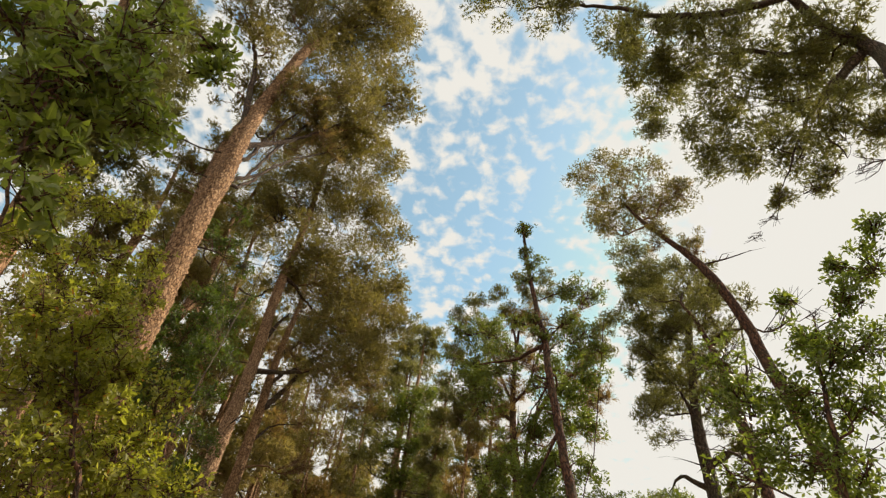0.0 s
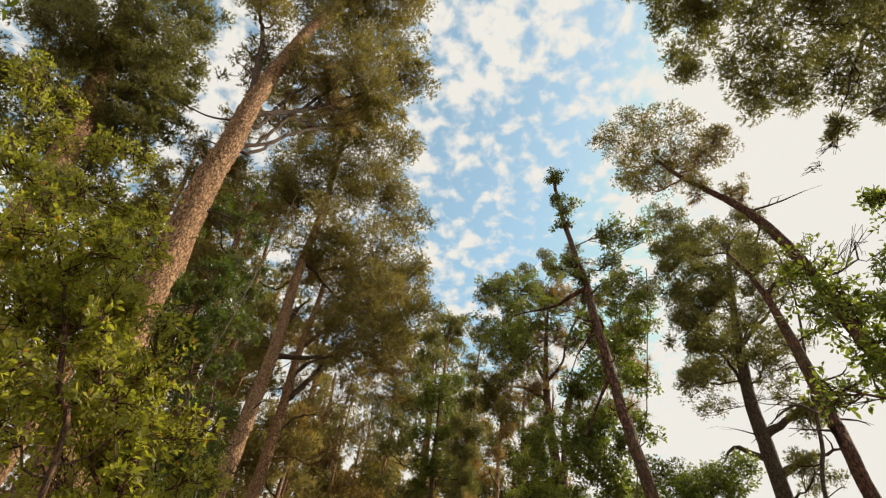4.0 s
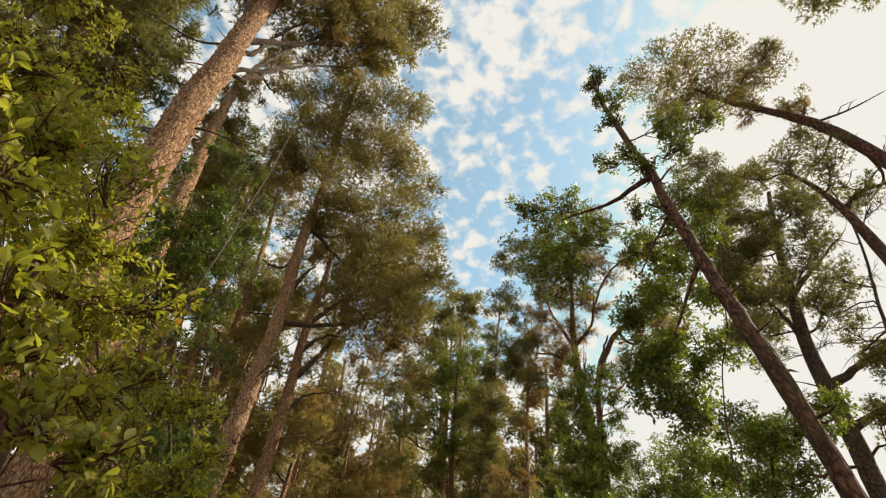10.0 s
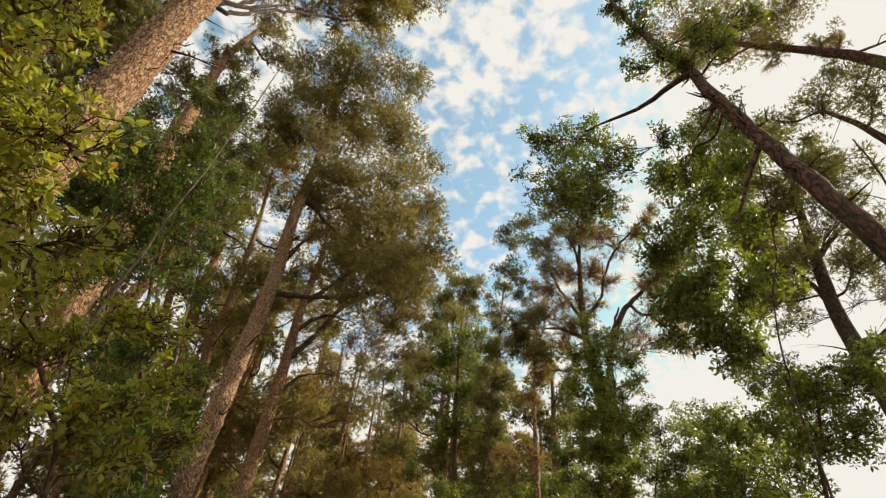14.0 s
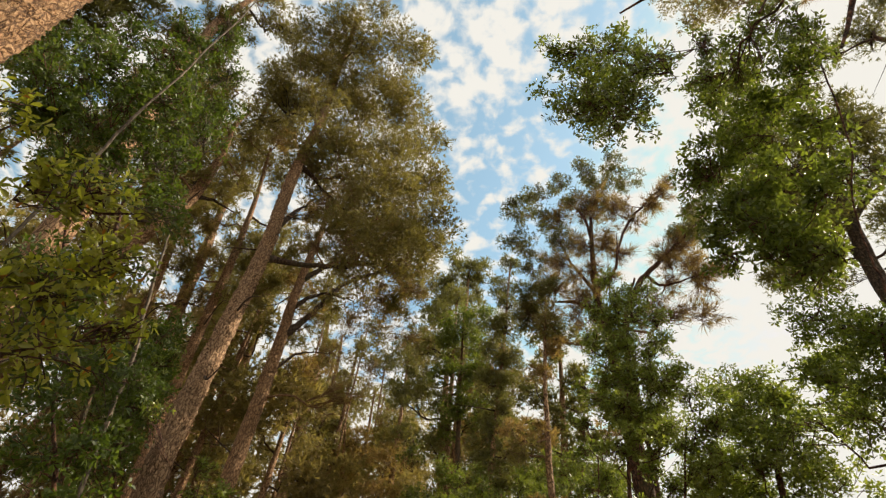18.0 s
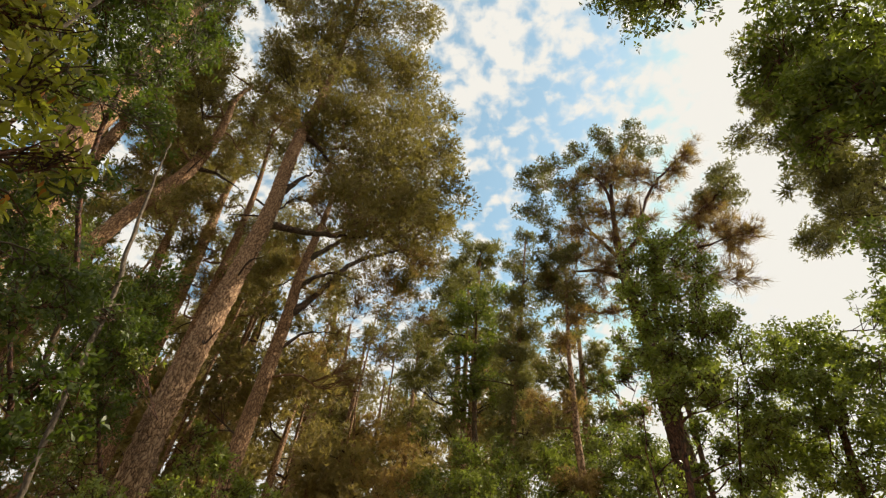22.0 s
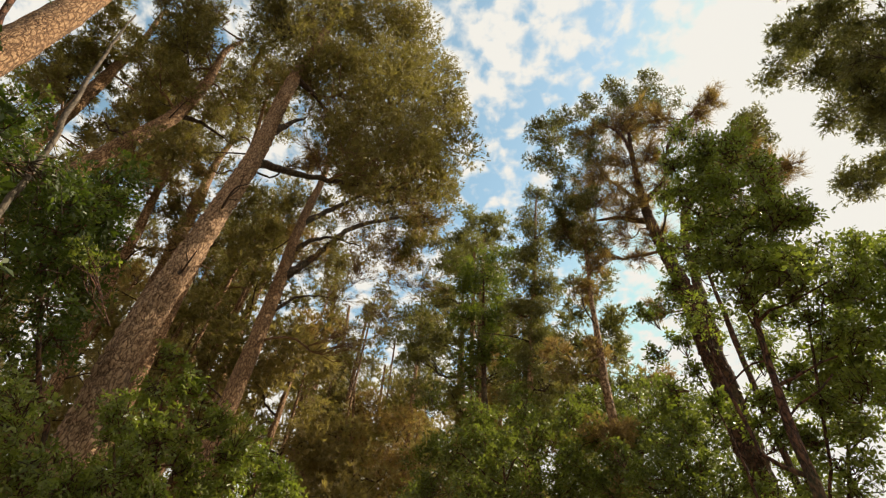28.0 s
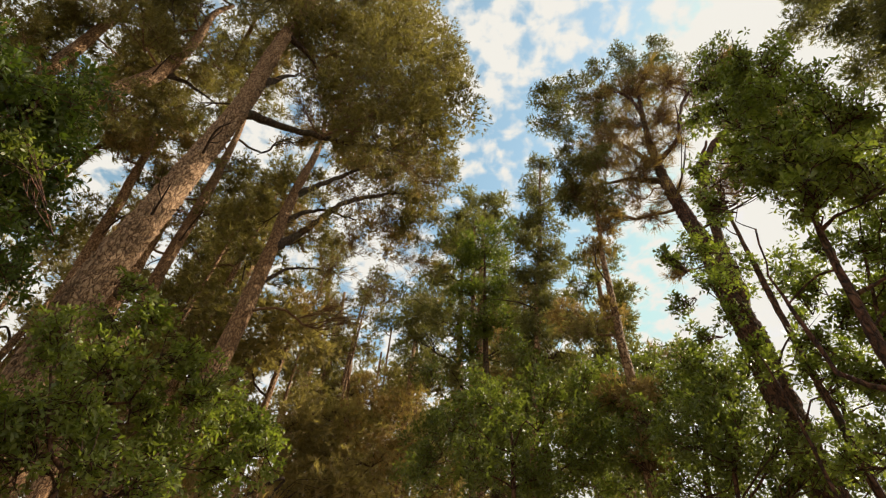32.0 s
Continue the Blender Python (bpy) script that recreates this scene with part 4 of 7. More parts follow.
pine("big ivy-clad pine with a forked crown",
     [(1.94, 19.29, 0.48, 0.23), (2.04, 19.23, 6.06, 0.21), (2.06, 19.23, 6.79, 0.21), (2.08, 19.21, 8.35, 0.21), (2.07, 19.22, 9.66, 0.18), (2.09, 19.2, 11.06, 0.16), (2.02, 19.25, 12.41, 0.13), (2.03, 19.24, 13.94, 0.11), (2.1, 19.2, 15.38, 0.08), (2.46, 18.99, 18.35, 0.03)],
     [(-0.2, 19.3, 19.3, 0.65), (-0.4, 19.1, 17.0, 0.62), (0.5, 19.6, 20.5, 0.67), (1.5, 19.1, 20.9, 0.58), (2.7, 19.0, 21.7, 0.61), (3.9, 19.0, 22.1, 0.61), (4.6, 19.4, 21.5, 0.59), (0.1, 19.4, 16.1, 0.51), (0.4, 18.9, 14.3, 0.51), (-0.2, 19.1, 14.4, 0.49), (3.2, 19.2, 20.9, 0.64), (1.9, 19.3, 20.1, 0.58), (0.9, 19.3, 18.6, 0.65), (6.5, 19.2, 18.8, 0.59), (6.3, 19.2, 17.7, 0.67), (-0.1, 19.7, 13.7, 0.52), (0.6, 19.7, 13.2, 0.53), (1.2, 19.2, 17.2, 0.57), (2.9, 19.4, 19.4, 0.63), (5.4, 19.2, 17.1, 0.59), (0.1, 20.0, 14.2, 0.61), (5.5, 18.1, 16.3, 0.46)], thin=1.8, relief=True, wood=BARK_DARK, tone=NEEDLES_GREEN_BACKLIT, dry=3,
     arms=[[(2.08, 19.21, 8.35, 0.13), (2.32, 19.08, 10.16, 0.12), (2.47, 19.01, 11.81, 0.09), (2.74, 18.89, 13.28, 0.07), (3.22, 18.66, 14.51, 0.03)], [(2.69, 19.03, 12.44, 0.12), (3.22, 18.87, 14.18, 0.1), (4.12, 18.6, 15.19, 0.07), (5.22, 18.25, 16.19, 0.05), (5.97, 18.0, 16.93, 0.02)], [(1.98, 19.27, 13.72, 0.09), (1.21, 19.71, 14.52, 0.05), (0.54, 20.07, 14.88, 0.01)], [(1.88, 19.33, 14.4, 0.07), (1.45, 19.58, 16.55, 0.04), (1.22, 19.71, 18.02, 0.01)], [(2.09, 19.21, 14.45, 0.08), (2.75, 18.81, 15.22, 0.05), (3.11, 18.59, 16.87, 0.01)], [(2.3, 19.08, 16.91, 0.08), (2.21, 19.14, 18.75, 0.05), (1.74, 19.41, 19.99, 0.01)], [(3.47, 18.74, 14.86, 0.05), (4.03, 18.56, 14.06, 0.04), (4.95, 18.28, 14.17, 0.02), (5.58, 18.12, 14.13, 0.01)], [(2.86, 18.94, 15.76, 0.06), (3.56, 18.72, 17.34, 0.05), (4.58, 18.39, 18.56, 0.03), (5.38, 18.14, 19.16, 0.01)]],
     bare=[(1.3, 19.0, 18.4, 0.62), (2.4, 19.0, 18.8, 0.59), (3.6, 19.1, 19.2, 0.66), (1.8, 19.2, 17.1, 0.59), (2.8, 19.0, 17.1, 0.61), (3.9, 18.9, 17.9, 0.58), (1.0, 19.1, 15.9, 0.57), (1.9, 19.1, 15.4, 0.60), (0.7, 19.2, 14.7, 0.65), (1.5, 19.2, 14.3, 0.64), (4.9, 19.0, 19.0, 0.64), (5.8, 19.0, 20.4, 0.63), (4.6, 19.0, 16.1, 0.61), (5.2, 18.8, 16.3, 0.59), (5.6, 19.4, 15.9, 0.59), (4.5, 19.2, 14.9, 0.64)]
     + [(3.8, 19.2, 14.0, 0.62), (5.4, 19.2, 14.5, 0.57), (5.8, 18.8, 14.9, 0.58), (4.3, 18.9, 13.2, 0.57), (5.1, 18.9, 13.2, 0.63), (3.1, 18.9, 12.8, 0.68), (3.2, 19.2, 16.4, 0.63), (2.2, 19.2, 19.3, 0.84), (2.8, 18.8, 19.2, 0.78), (3.2, 18.5, 18.2, 0.64), (1.5, 19.6, 17.6, 0.79), (2.1, 19.2, 16.8, 0.68), (2.7, 18.9, 16.5, 0.56), (0.9, 19.9, 16.9, 0.71), (1.4, 19.6, 15.6, 0.59), (0.5, 20.1, 15.9, 0.61)]
     + [(2.5, 19.0, 14.9, 0.46), (1.3, 19.7, 13.8, 0.54), (0.6, 20.1, 14.4, 0.57), (1.5, 19.6, 12.6, 0.41), (1.5, 19.5, 10.5, 0.36), (4.8, 18.3, 15.6, 0.56), (4.9, 18.3, 14.8, 0.54), (4.9, 18.2, 14.1, 0.52), (4.4, 18.4, 15.0, 0.45), (5.5, 18.1, 14.3, 0.39), (5.0, 18.2, 18.6, 0.48), (4.6, 18.4, 18.2, 0.44), (1.7, 19.3, 14.3, 0.63), (2.0, 19.2, 13.0, 0.59)])
broad("glossy ivy and leafy growth round the pine stem",
     [(1.82, 18.32, 0.45, 0.06), (2.14, 18.23, 7.34, 0.05), (2.18, 18.22, 8.64, 0.05), (2.29, 18.19, 10.54, 0.03), (2.41, 18.15, 12.07, 0.02)],
     [(1.9, 18.0, 10.2, 0.25), (1.9, 18.2, 11.3, 0.2), (1.4, 18.5, 9.9, 0.54), (1.9, 18.3, 9.3, 0.54), (2.7, 18.2, 8.9, 0.53)], leaf=.1)
broad("leafy young tree with thin dark stems",
     [(0.29, 15.57, 0.35, 0.05), (0.6, 15.28, 4.01, 0.05), (0.65, 15.22, 4.79, 0.05), (0.71, 15.17, 5.35, 0.04), (0.81, 15.07, 6.16, 0.03), (0.92, 14.97, 6.79, 0.02), (1.04, 14.85, 7.53, 0.02)],
     [(1.2, 14.9, 10.5, 0.28), (1.2, 14.6, 9.4, 0.32), (1.5, 14.6, 9.2, 0.3), (1.2, 15.0, 9.3, 0.39), (1.2, 14.7, 8.4, 0.38), (1.5, 14.5, 8.2, 0.28), (0.7, 15.3, 9.1, 0.27), (0.8, 15.0, 8.2, 0.38), (1.2, 15.0, 7.8, 0.39), (1.4, 14.5, 7.5, 0.32), (1.6, 14.5, 7.4, 0.25), (0.5, 15.2, 7.6, 0.32), (0.9, 15.2, 7.3, 0.34), (1.2, 14.9, 7.1, 0.33), (1.3, 14.7, 6.7, 0.27), (0.4, 15.5, 8.1, 0.18), (0.8, 14.9, 6.4, 0.18), (1.2, 14.8, 6.3, 0.16)]
     + [(0.3, 15.5, 7.3, 0.15), (0.9, 14.7, 7.1, 0.35), (1.0, 14.5, 6.4, 0.34), (1.4, 15.1, 10.1, 0.37), (1.8, 14.9, 10.0, 0.35), (2.0, 15.0, 9.4, 0.35), (2.1, 15.2, 8.9, 0.33), (0.7, 14.9, 8.6, 0.33), (1.3, 15.1, 8.9, 0.36), (1.4, 15.0, 8.1, 0.37), (1.6, 15.0, 7.7, 0.33), (0.8, 15.1, 7.9, 0.31), (0.8, 15.0, 7.2, 0.36), (1.3, 15.1, 7.2, 0.33), (1.4, 14.9, 6.8, 0.34), (2.0, 14.9, 7.9, 0.36), (0.8, 14.9, 9.5, 0.33), (0.6, 14.6, 6.3, 0.29)], leaf=.09, thin=1.1,
     arms=[[(0.48, 15.39, 4.3, 0.02), (0.41, 15.45, 4.76, 0.02), (0.39, 15.44, 5.43, 0.02), (0.36, 15.41, 5.91, 0.01), (0.41, 15.29, 6.5, 0.01)], [(0.71, 15.17, 5.35, 0.02), (0.95, 14.95, 5.41, 0.01), (1.19, 14.77, 5.41, 0.01)], [(0.81, 15.07, 6.16, 0.02), (1.07, 14.8, 6.21, 0.01), (1.37, 14.46, 6.15, 0.01)], [(0.68, 15.2, 5.02, 0.01), (0.94, 14.97, 5.16, 0.01), (1.11, 14.87, 5.27, 0.01)], [(0.73, 15.15, 5.59, 0.01), (0.54, 15.33, 5.67, 0.01), (0.37, 15.48, 5.57, 0.01)]])
pine("dark pine with crooked limbs against bright sky",
     [(7.38, 16.67, 0.39, 0.23), (7.92, 16.35, 8.65, 0.22), (8.03, 16.28, 10.6, 0.21), (8.15, 16.21, 12.13, 0.19), (8.42, 16.05, 13.84, 0.16), (8.82, 15.82, 16.06, 0.12), (9.43, 15.45, 18.58, 0.07)],
     [(7.4, 16.8, 19.6, 1.15), (8.0, 16.0, 18.3, 1.07), (8.4, 16.3, 16.3, 1.18), (9.3, 14.8, 17.0, 1.15), (7.1, 16.6, 14.9, 1.06), (8.4, 16.9, 14.6, 1.12), (9.1, 15.1, 15.0, 0.99), (10.7, 15.0, 17.2, 0.9), (9.1, 15.4, 13.0, 0.77), (7.1, 16.5, 12.8, 0.8), (8.7, 15.0, 10.5, 0.67), (8.3, 15.3, 8.9, 0.62), (7.9, 16.9, 19.4, 0.61), (7.7, 17.0, 17.4, 0.64), (8.4, 16.1, 18.1, 0.59), (8.0, 16.7, 16.2, 0.67), (8.6, 15.9, 17.0, 0.67)]
     + [(6.6, 14.7, 19.3, 0.70), (7.2, 14.4, 19.0, 0.65), (7.3, 14.3, 17.6, 0.73), (8.3, 14.3, 17.8, 0.71), (6.4, 16.9, 17.5, 0.74), (7.0, 16.0, 17.7, 0.75), (7.5, 16.9, 17.1, 0.73), (8.1, 16.2, 17.4, 0.79), (8.8, 16.8, 17.0, 0.71), (8.1, 18.0, 16.9, 0.77), (8.0, 17.7, 15.4, 0.75), (9.2, 17.6, 16.2, 0.75), (8.4, 19.3, 15.4, 0.73), (8.6, 18.4, 14.6, 0.79), (8.0, 19.5, 14.9, 0.68), (7.4, 16.8, 14.4, 0.61)], tone=NEEDLES_GREEN_BACKLIT, wood=BARK_LIMB_BACKLIT, thin=1.2,
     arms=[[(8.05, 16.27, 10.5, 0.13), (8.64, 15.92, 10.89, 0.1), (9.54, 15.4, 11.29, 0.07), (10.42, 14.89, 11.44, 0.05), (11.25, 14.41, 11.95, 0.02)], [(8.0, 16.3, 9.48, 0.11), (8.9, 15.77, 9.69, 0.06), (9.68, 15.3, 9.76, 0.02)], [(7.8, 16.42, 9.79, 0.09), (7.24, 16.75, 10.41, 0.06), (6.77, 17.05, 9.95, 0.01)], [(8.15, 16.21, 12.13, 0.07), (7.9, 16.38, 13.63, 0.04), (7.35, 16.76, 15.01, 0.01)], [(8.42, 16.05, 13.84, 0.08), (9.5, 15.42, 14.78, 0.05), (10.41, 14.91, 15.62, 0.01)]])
# the dark bark of this pine and the next paints them as backlit
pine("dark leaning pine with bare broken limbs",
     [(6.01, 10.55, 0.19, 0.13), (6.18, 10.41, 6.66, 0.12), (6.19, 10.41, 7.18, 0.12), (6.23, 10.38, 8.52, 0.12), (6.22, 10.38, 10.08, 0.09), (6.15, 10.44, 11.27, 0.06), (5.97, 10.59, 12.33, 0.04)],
     [(6.3, 10.8, 13.0, 0.64), (6.3, 10.0, 11.6, 0.62), (6.6, 10.2, 10.9, 0.47), (5.5, 11.1, 13.0, 0.47), (6.7, 10.2, 13.5, 0.46)], tone=NEEDLES_GREEN_BACKLIT, wood=BARK_DARK, coarse=.9,
     bare=[(8.0, 9.3, 11.2, 0.5), (8.3, 9.1, 10.6, 0.37), (7.4, 9.7, 10.7, 0.39), (6.7, 10.0, 9.6, 0.45), (7.2, 9.6, 11.5, 0.38), (6.4, 10.2, 11.4, 0.39), (6.4, 10.3, 10.3, 0.36)])
pine("bent pine with tufted flat top over the gap",
     [(6.96, 9.08, 0.16, 0.14), (6.65, 9.37, 8.86, 0.13), (6.65, 9.37, 10.16, 0.12), (6.56, 9.45, 11.33, 0.12), (6.41, 9.59, 12.57, 0.11), (6.14, 9.84, 13.76, 0.09), (5.64, 10.29, 15.49, 0.07), (5.33, 10.58, 17.11, 0.04)],
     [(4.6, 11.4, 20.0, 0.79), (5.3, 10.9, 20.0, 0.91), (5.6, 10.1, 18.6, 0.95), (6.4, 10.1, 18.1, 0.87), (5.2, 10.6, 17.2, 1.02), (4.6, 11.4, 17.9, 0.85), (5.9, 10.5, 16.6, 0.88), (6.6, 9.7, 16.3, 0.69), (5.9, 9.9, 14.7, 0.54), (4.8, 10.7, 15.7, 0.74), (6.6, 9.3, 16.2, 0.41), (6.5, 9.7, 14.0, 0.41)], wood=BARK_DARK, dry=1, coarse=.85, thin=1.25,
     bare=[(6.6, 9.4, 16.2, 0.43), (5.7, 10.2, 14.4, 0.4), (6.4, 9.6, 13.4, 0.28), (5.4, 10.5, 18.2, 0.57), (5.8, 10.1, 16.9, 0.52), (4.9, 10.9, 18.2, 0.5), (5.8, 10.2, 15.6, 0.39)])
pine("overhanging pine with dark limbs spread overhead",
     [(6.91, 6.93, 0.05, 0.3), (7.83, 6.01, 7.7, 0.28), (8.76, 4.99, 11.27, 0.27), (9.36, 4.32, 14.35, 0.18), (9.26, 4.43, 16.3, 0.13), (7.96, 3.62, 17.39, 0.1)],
     [(4.5, 5.3, 20.0, 0.94), (5.0, 6.1, 19.1, 1.04), (4.9, 4.9, 17.5, 1.02), (5.8, 5.7, 17.1, 1.24), (5.8, 7.1, 18.4, 1.04), (5.2, 7.2, 16.5, 0.6), (6.3, 4.8, 17.2, 1.19), (6.6, 5.7, 15.6, 1.14), (6.2, 6.9, 15.1, 0.88), (6.9, 7.2, 14.5, 0.77), (7.9, 5.2, 17.7, 1.24), (8.1, 6.1, 15.7, 1.16), (7.2, 6.3, 13.6, 0.78), (8.3, 6.7, 13.8, 0.72), (8.7, 5.4, 16.0, 1.14), (8.7, 4.2, 15.6, 1.05), (7.7, 5.0, 12.7, 0.76), (9.8, 5.0, 15.5, 1.08), (8.4, 6.7, 12.8, 0.37), (7.7, 7.4, 13.0, 0.32), (8.6, 5.4, 12.8, 0.79), (1.7, 4.7, 19.1, 0.84), (0.5, 4.7, 19.5, 0.86), (2.6, 4.4, 18.3, 0.63)], tone=NEEDLES_GREEN_BACKLIT, wood=BARK_LIMB_BACKLIT, dense=True, coarse=1.05, thin=1.8,
     arms=[[(9.33, 4.35, 14.26, 0.14), (9.26, 4.43, 16.3, 0.13), (8.58, 5.16, 16.66, 0.1), (7.68, 5.18, 17.08, 0.06), (6.54, 5.41, 17.21, 0.03)], [(9.45, 4.23, 15.25, 0.08), (8.64, 5.13, 14.64, 0.06), (7.95, 5.94, 13.8, 0.04), (7.28, 6.77, 12.5, 0.01)], [(9.23, 4.46, 15.13, 0.08), (8.25, 5.56, 13.96, 0.05), (8.11, 5.78, 12.17, 0.01)], [(8.22, 3.61, 17.33, 0.12), (7.03, 4.24, 17.49, 0.1), (5.37, 4.55, 17.92, 0.08), (3.41, 4.53, 18.89, 0.05), (1.28, 5.06, 20.38, 0.02)]],
     bare=[(6.8, 7.2, 11.7, 0.36), (6.5, 7.5, 11.4, 0.23), (7.6, 6.3, 11.8, 0.37), (8.1, 5.8, 11.7, 0.48)])
broad("dark-stemmed leafy tree leaning over the path",
     [(2.03, 7.69, 0.11, 0.09), (1.77, 7.81, 3.83, 0.08), (1.74, 7.83, 4.4, 0.08), (1.68, 7.86, 5.18, 0.08), (1.6, 7.9, 6.2, 0.07), (1.57, 7.92, 7.05, 0.07), (1.55, 7.92, 8.24, 0.06), (1.47, 7.96, 9.46, 0.05), (1.37, 8.01, 11.04, 0.04), (1.3, 8.05, 12.32, 0.03)],
     [(-0.1, 9.7, 10.0, 0.4), (0.5, 9.7, 10.1, 0.48), (1.0, 9.6, 9.6, 0.36), (0.2, 10.0, 9.4, 0.61), (0.7, 9.6, 8.9, 0.48), (0.1, 9.9, 8.6, 0.48), (0.6, 9.8, 8.4, 0.4), (0.3, 9.8, 8.0, 0.34), (1.3, 8.2, 12.3, 0.16), (1.3, 8.0, 11.1, 0.19), (1.3, 8.0, 10.2, 0.2), (1.0, 8.1, 9.0, 0.18), (1.3, 7.9, 8.9, 0.18), (1.4, 7.8, 8.4, 0.23), (2.0, 7.7, 8.8, 0.27), (1.3, 7.8, 11.7, 0.2), (1.4, 7.7, 10.4, 0.23), (2.2, 8.0, 9.9, 0.36), (2.5, 7.6, 9.4, 0.29), (1.8, 9.6, 9.7, 0.26), (1.5, 9.6, 8.5, 0.3), (1.9, 9.5, 8.4, 0.32), (2.8, 9.3, 9.8, 0.4), (3.0, 9.4, 9.4, 0.32)], leaf=.085, thin=1.05, stubs=40, tone="deep",
     arms=[[(1.52, 7.94, 8.26, 0.04), (1.07, 8.17, 8.11, 0.03), (0.68, 8.39, 8.18, 0.02), (0.27, 8.64, 8.26, 0.01)], [(1.47, 7.97, 6.27, 0.03), (1.36, 8.03, 5.96, 0.02), (1.13, 8.17, 5.54, 0.01)], [(1.5, 7.95, 7.33, 0.02), (1.21, 8.1, 6.93, 0.01), (1.0, 8.21, 6.53, 0.01)]])
broad("hanging leafy boughs of the leaning tree",
     [(1.57, 10.87, 0.19, 0.02), (2.21, 10.23, 5.59, 0.01), (2.63, 9.84, 7.15, 0.01), (2.96, 9.55, 8.68, 0.01), (3.23, 9.3, 10.32, 0.01)],
     [(1.6, 10.9, 8.2, 0.31), (2.2, 10.3, 9.8, 0.43), (2.6, 9.9, 10.1, 0.43), (2.1, 10.4, 8.3, 0.47), (1.6, 10.6, 7.1, 0.34), (2.5, 10.2, 8.7, 0.48), (2.1, 10.3, 7.3, 0.41), (1.6, 10.5, 6.3, 0.31), (2.7, 9.6, 8.7, 0.45), (2.7, 10.0, 7.9, 0.42), (2.1, 10.2, 6.6, 0.31), (1.9, 10.5, 5.9, 0.25), (2.5, 10.1, 6.9, 0.31), (1.5, 11.1, 6.7, 0.2), (2.0, 10.3, 5.9, 0.22), (1.5, 10.7, 8.0, 0.41), (1.6, 10.7, 6.9, 0.47), (1.7, 10.5, 6.6, 0.41), (2.1, 10.6, 6.3, 0.36), (1.7, 10.5, 7.3, 0.32)], leaf=.1, tone="light", thin=1.4)
broad("sunlit shrub with pale green leaves beside the path",
     [(3.36, 5.82, 0.03, 0.03), (3.86, 5.32, 4.19, 0.03), (4.04, 5.21, 4.87, 0.03), (4.23, 5.1, 5.78, 0.02), (4.44, 4.97, 6.5, 0.01)],
     [(5.1, 4.9, 7.4, 0.2), (5.3, 4.2, 7.5, 0.21), (4.7, 4.6, 6.5, 0.31), (5.3, 4.6, 7.1, 0.38), (4.4, 5.2, 6.3, 0.37), (4.3, 4.8, 5.8, 0.41), (4.7, 4.8, 5.9, 0.45), (3.9, 5.3, 5.6, 0.37), (3.4, 5.7, 6.3, 0.31), (3.3, 5.5, 5.6, 0.33), (3.7, 5.7, 5.7, 0.38), (4.2, 5.5, 5.5, 0.44), (4.4, 5.1, 5.3, 0.43), (3.6, 5.8, 5.1, 0.44), (3.9, 5.6, 4.8, 0.43), (4.1, 5.1, 4.5, 0.39), (3.2, 6.0, 4.8, 0.28), (4.4, 5.2, 7.0, 0.15)], leaf=.095, tone="light")
broad("leafy tree standing against the bright gap",
     [(3.17, 17.65, 0.41, 0.07), (3.9, 16.91, 6.53, 0.06), (4.11, 16.79, 7.32, 0.06), (4.34, 16.66, 8.21, 0.04), (4.52, 16.56, 8.95, 0.02)],
     [(3.7, 17.1, 9.1, 0.5), (4.0, 16.4, 8.8, 0.55), (4.5, 16.7, 8.6, 0.54), (4.9, 16.8, 8.3, 0.6), (5.3, 15.9, 8.5, 0.55), (6.0, 15.9, 9.2, 0.58), (5.6, 16.4, 8.0, 0.57), (3.7, 17.2, 8.0, 0.61), (3.9, 16.4, 7.3, 0.6), (4.7, 16.6, 7.2, 0.67), (2.9, 17.2, 7.2, 0.59), (3.7, 17.4, 7.1, 0.61), (5.0, 16.5, 6.8, 0.55), (5.3, 15.9, 9.0, 0.4)]
     + [(4.3, 16.9, 6.8, 0.48), (3.8, 17.1, 6.4, 0.47), (4.0, 16.8, 6.1, 0.45), (3.5, 17.4, 6.5, 0.43), (2.7, 16.5, 7.5, 0.50), (3.5, 16.7, 8.0, 0.46), (3.6, 16.1, 7.6, 0.47), (3.1, 17.3, 7.4, 0.47), (3.3, 16.6, 7.1, 0.48), (3.7, 16.5, 7.1, 0.54), (4.5, 16.6, 8.6, 0.45), (3.8, 16.5, 8.5, 0.51), (3.9, 17.9, 7.2, 0.52), (3.2, 17.7, 7.0, 0.52)], leaf=.11)
broad("low bright shrub at the edge of the gap",
     [(2.93, 13.63, 0.28, 0.04), (3.55, 13.01, 5.43, 0.03), (3.79, 12.87, 6.05, 0.03), (3.98, 12.75, 6.75, 0.02), (4.15, 12.65, 7.21, 0.01)],
     [(3.9, 13.1, 7.4, 0.4), (4.2, 13.0, 7.1, 0.51), (4.8, 12.6, 7.3, 0.5), (5.1, 12.2, 7.4, 0.41), (3.3, 13.3, 6.7, 0.51), (3.8, 13.0, 6.3, 0.58), (4.2, 12.6, 6.2, 0.55), (2.9, 13.8, 6.2, 0.51), (3.4, 13.0, 5.8, 0.48), (3.7, 13.2, 7.7, 0.52), (4.1, 12.7, 6.9, 0.58), (4.7, 12.5, 7.1, 0.47)], leaf=.1, tone="light")
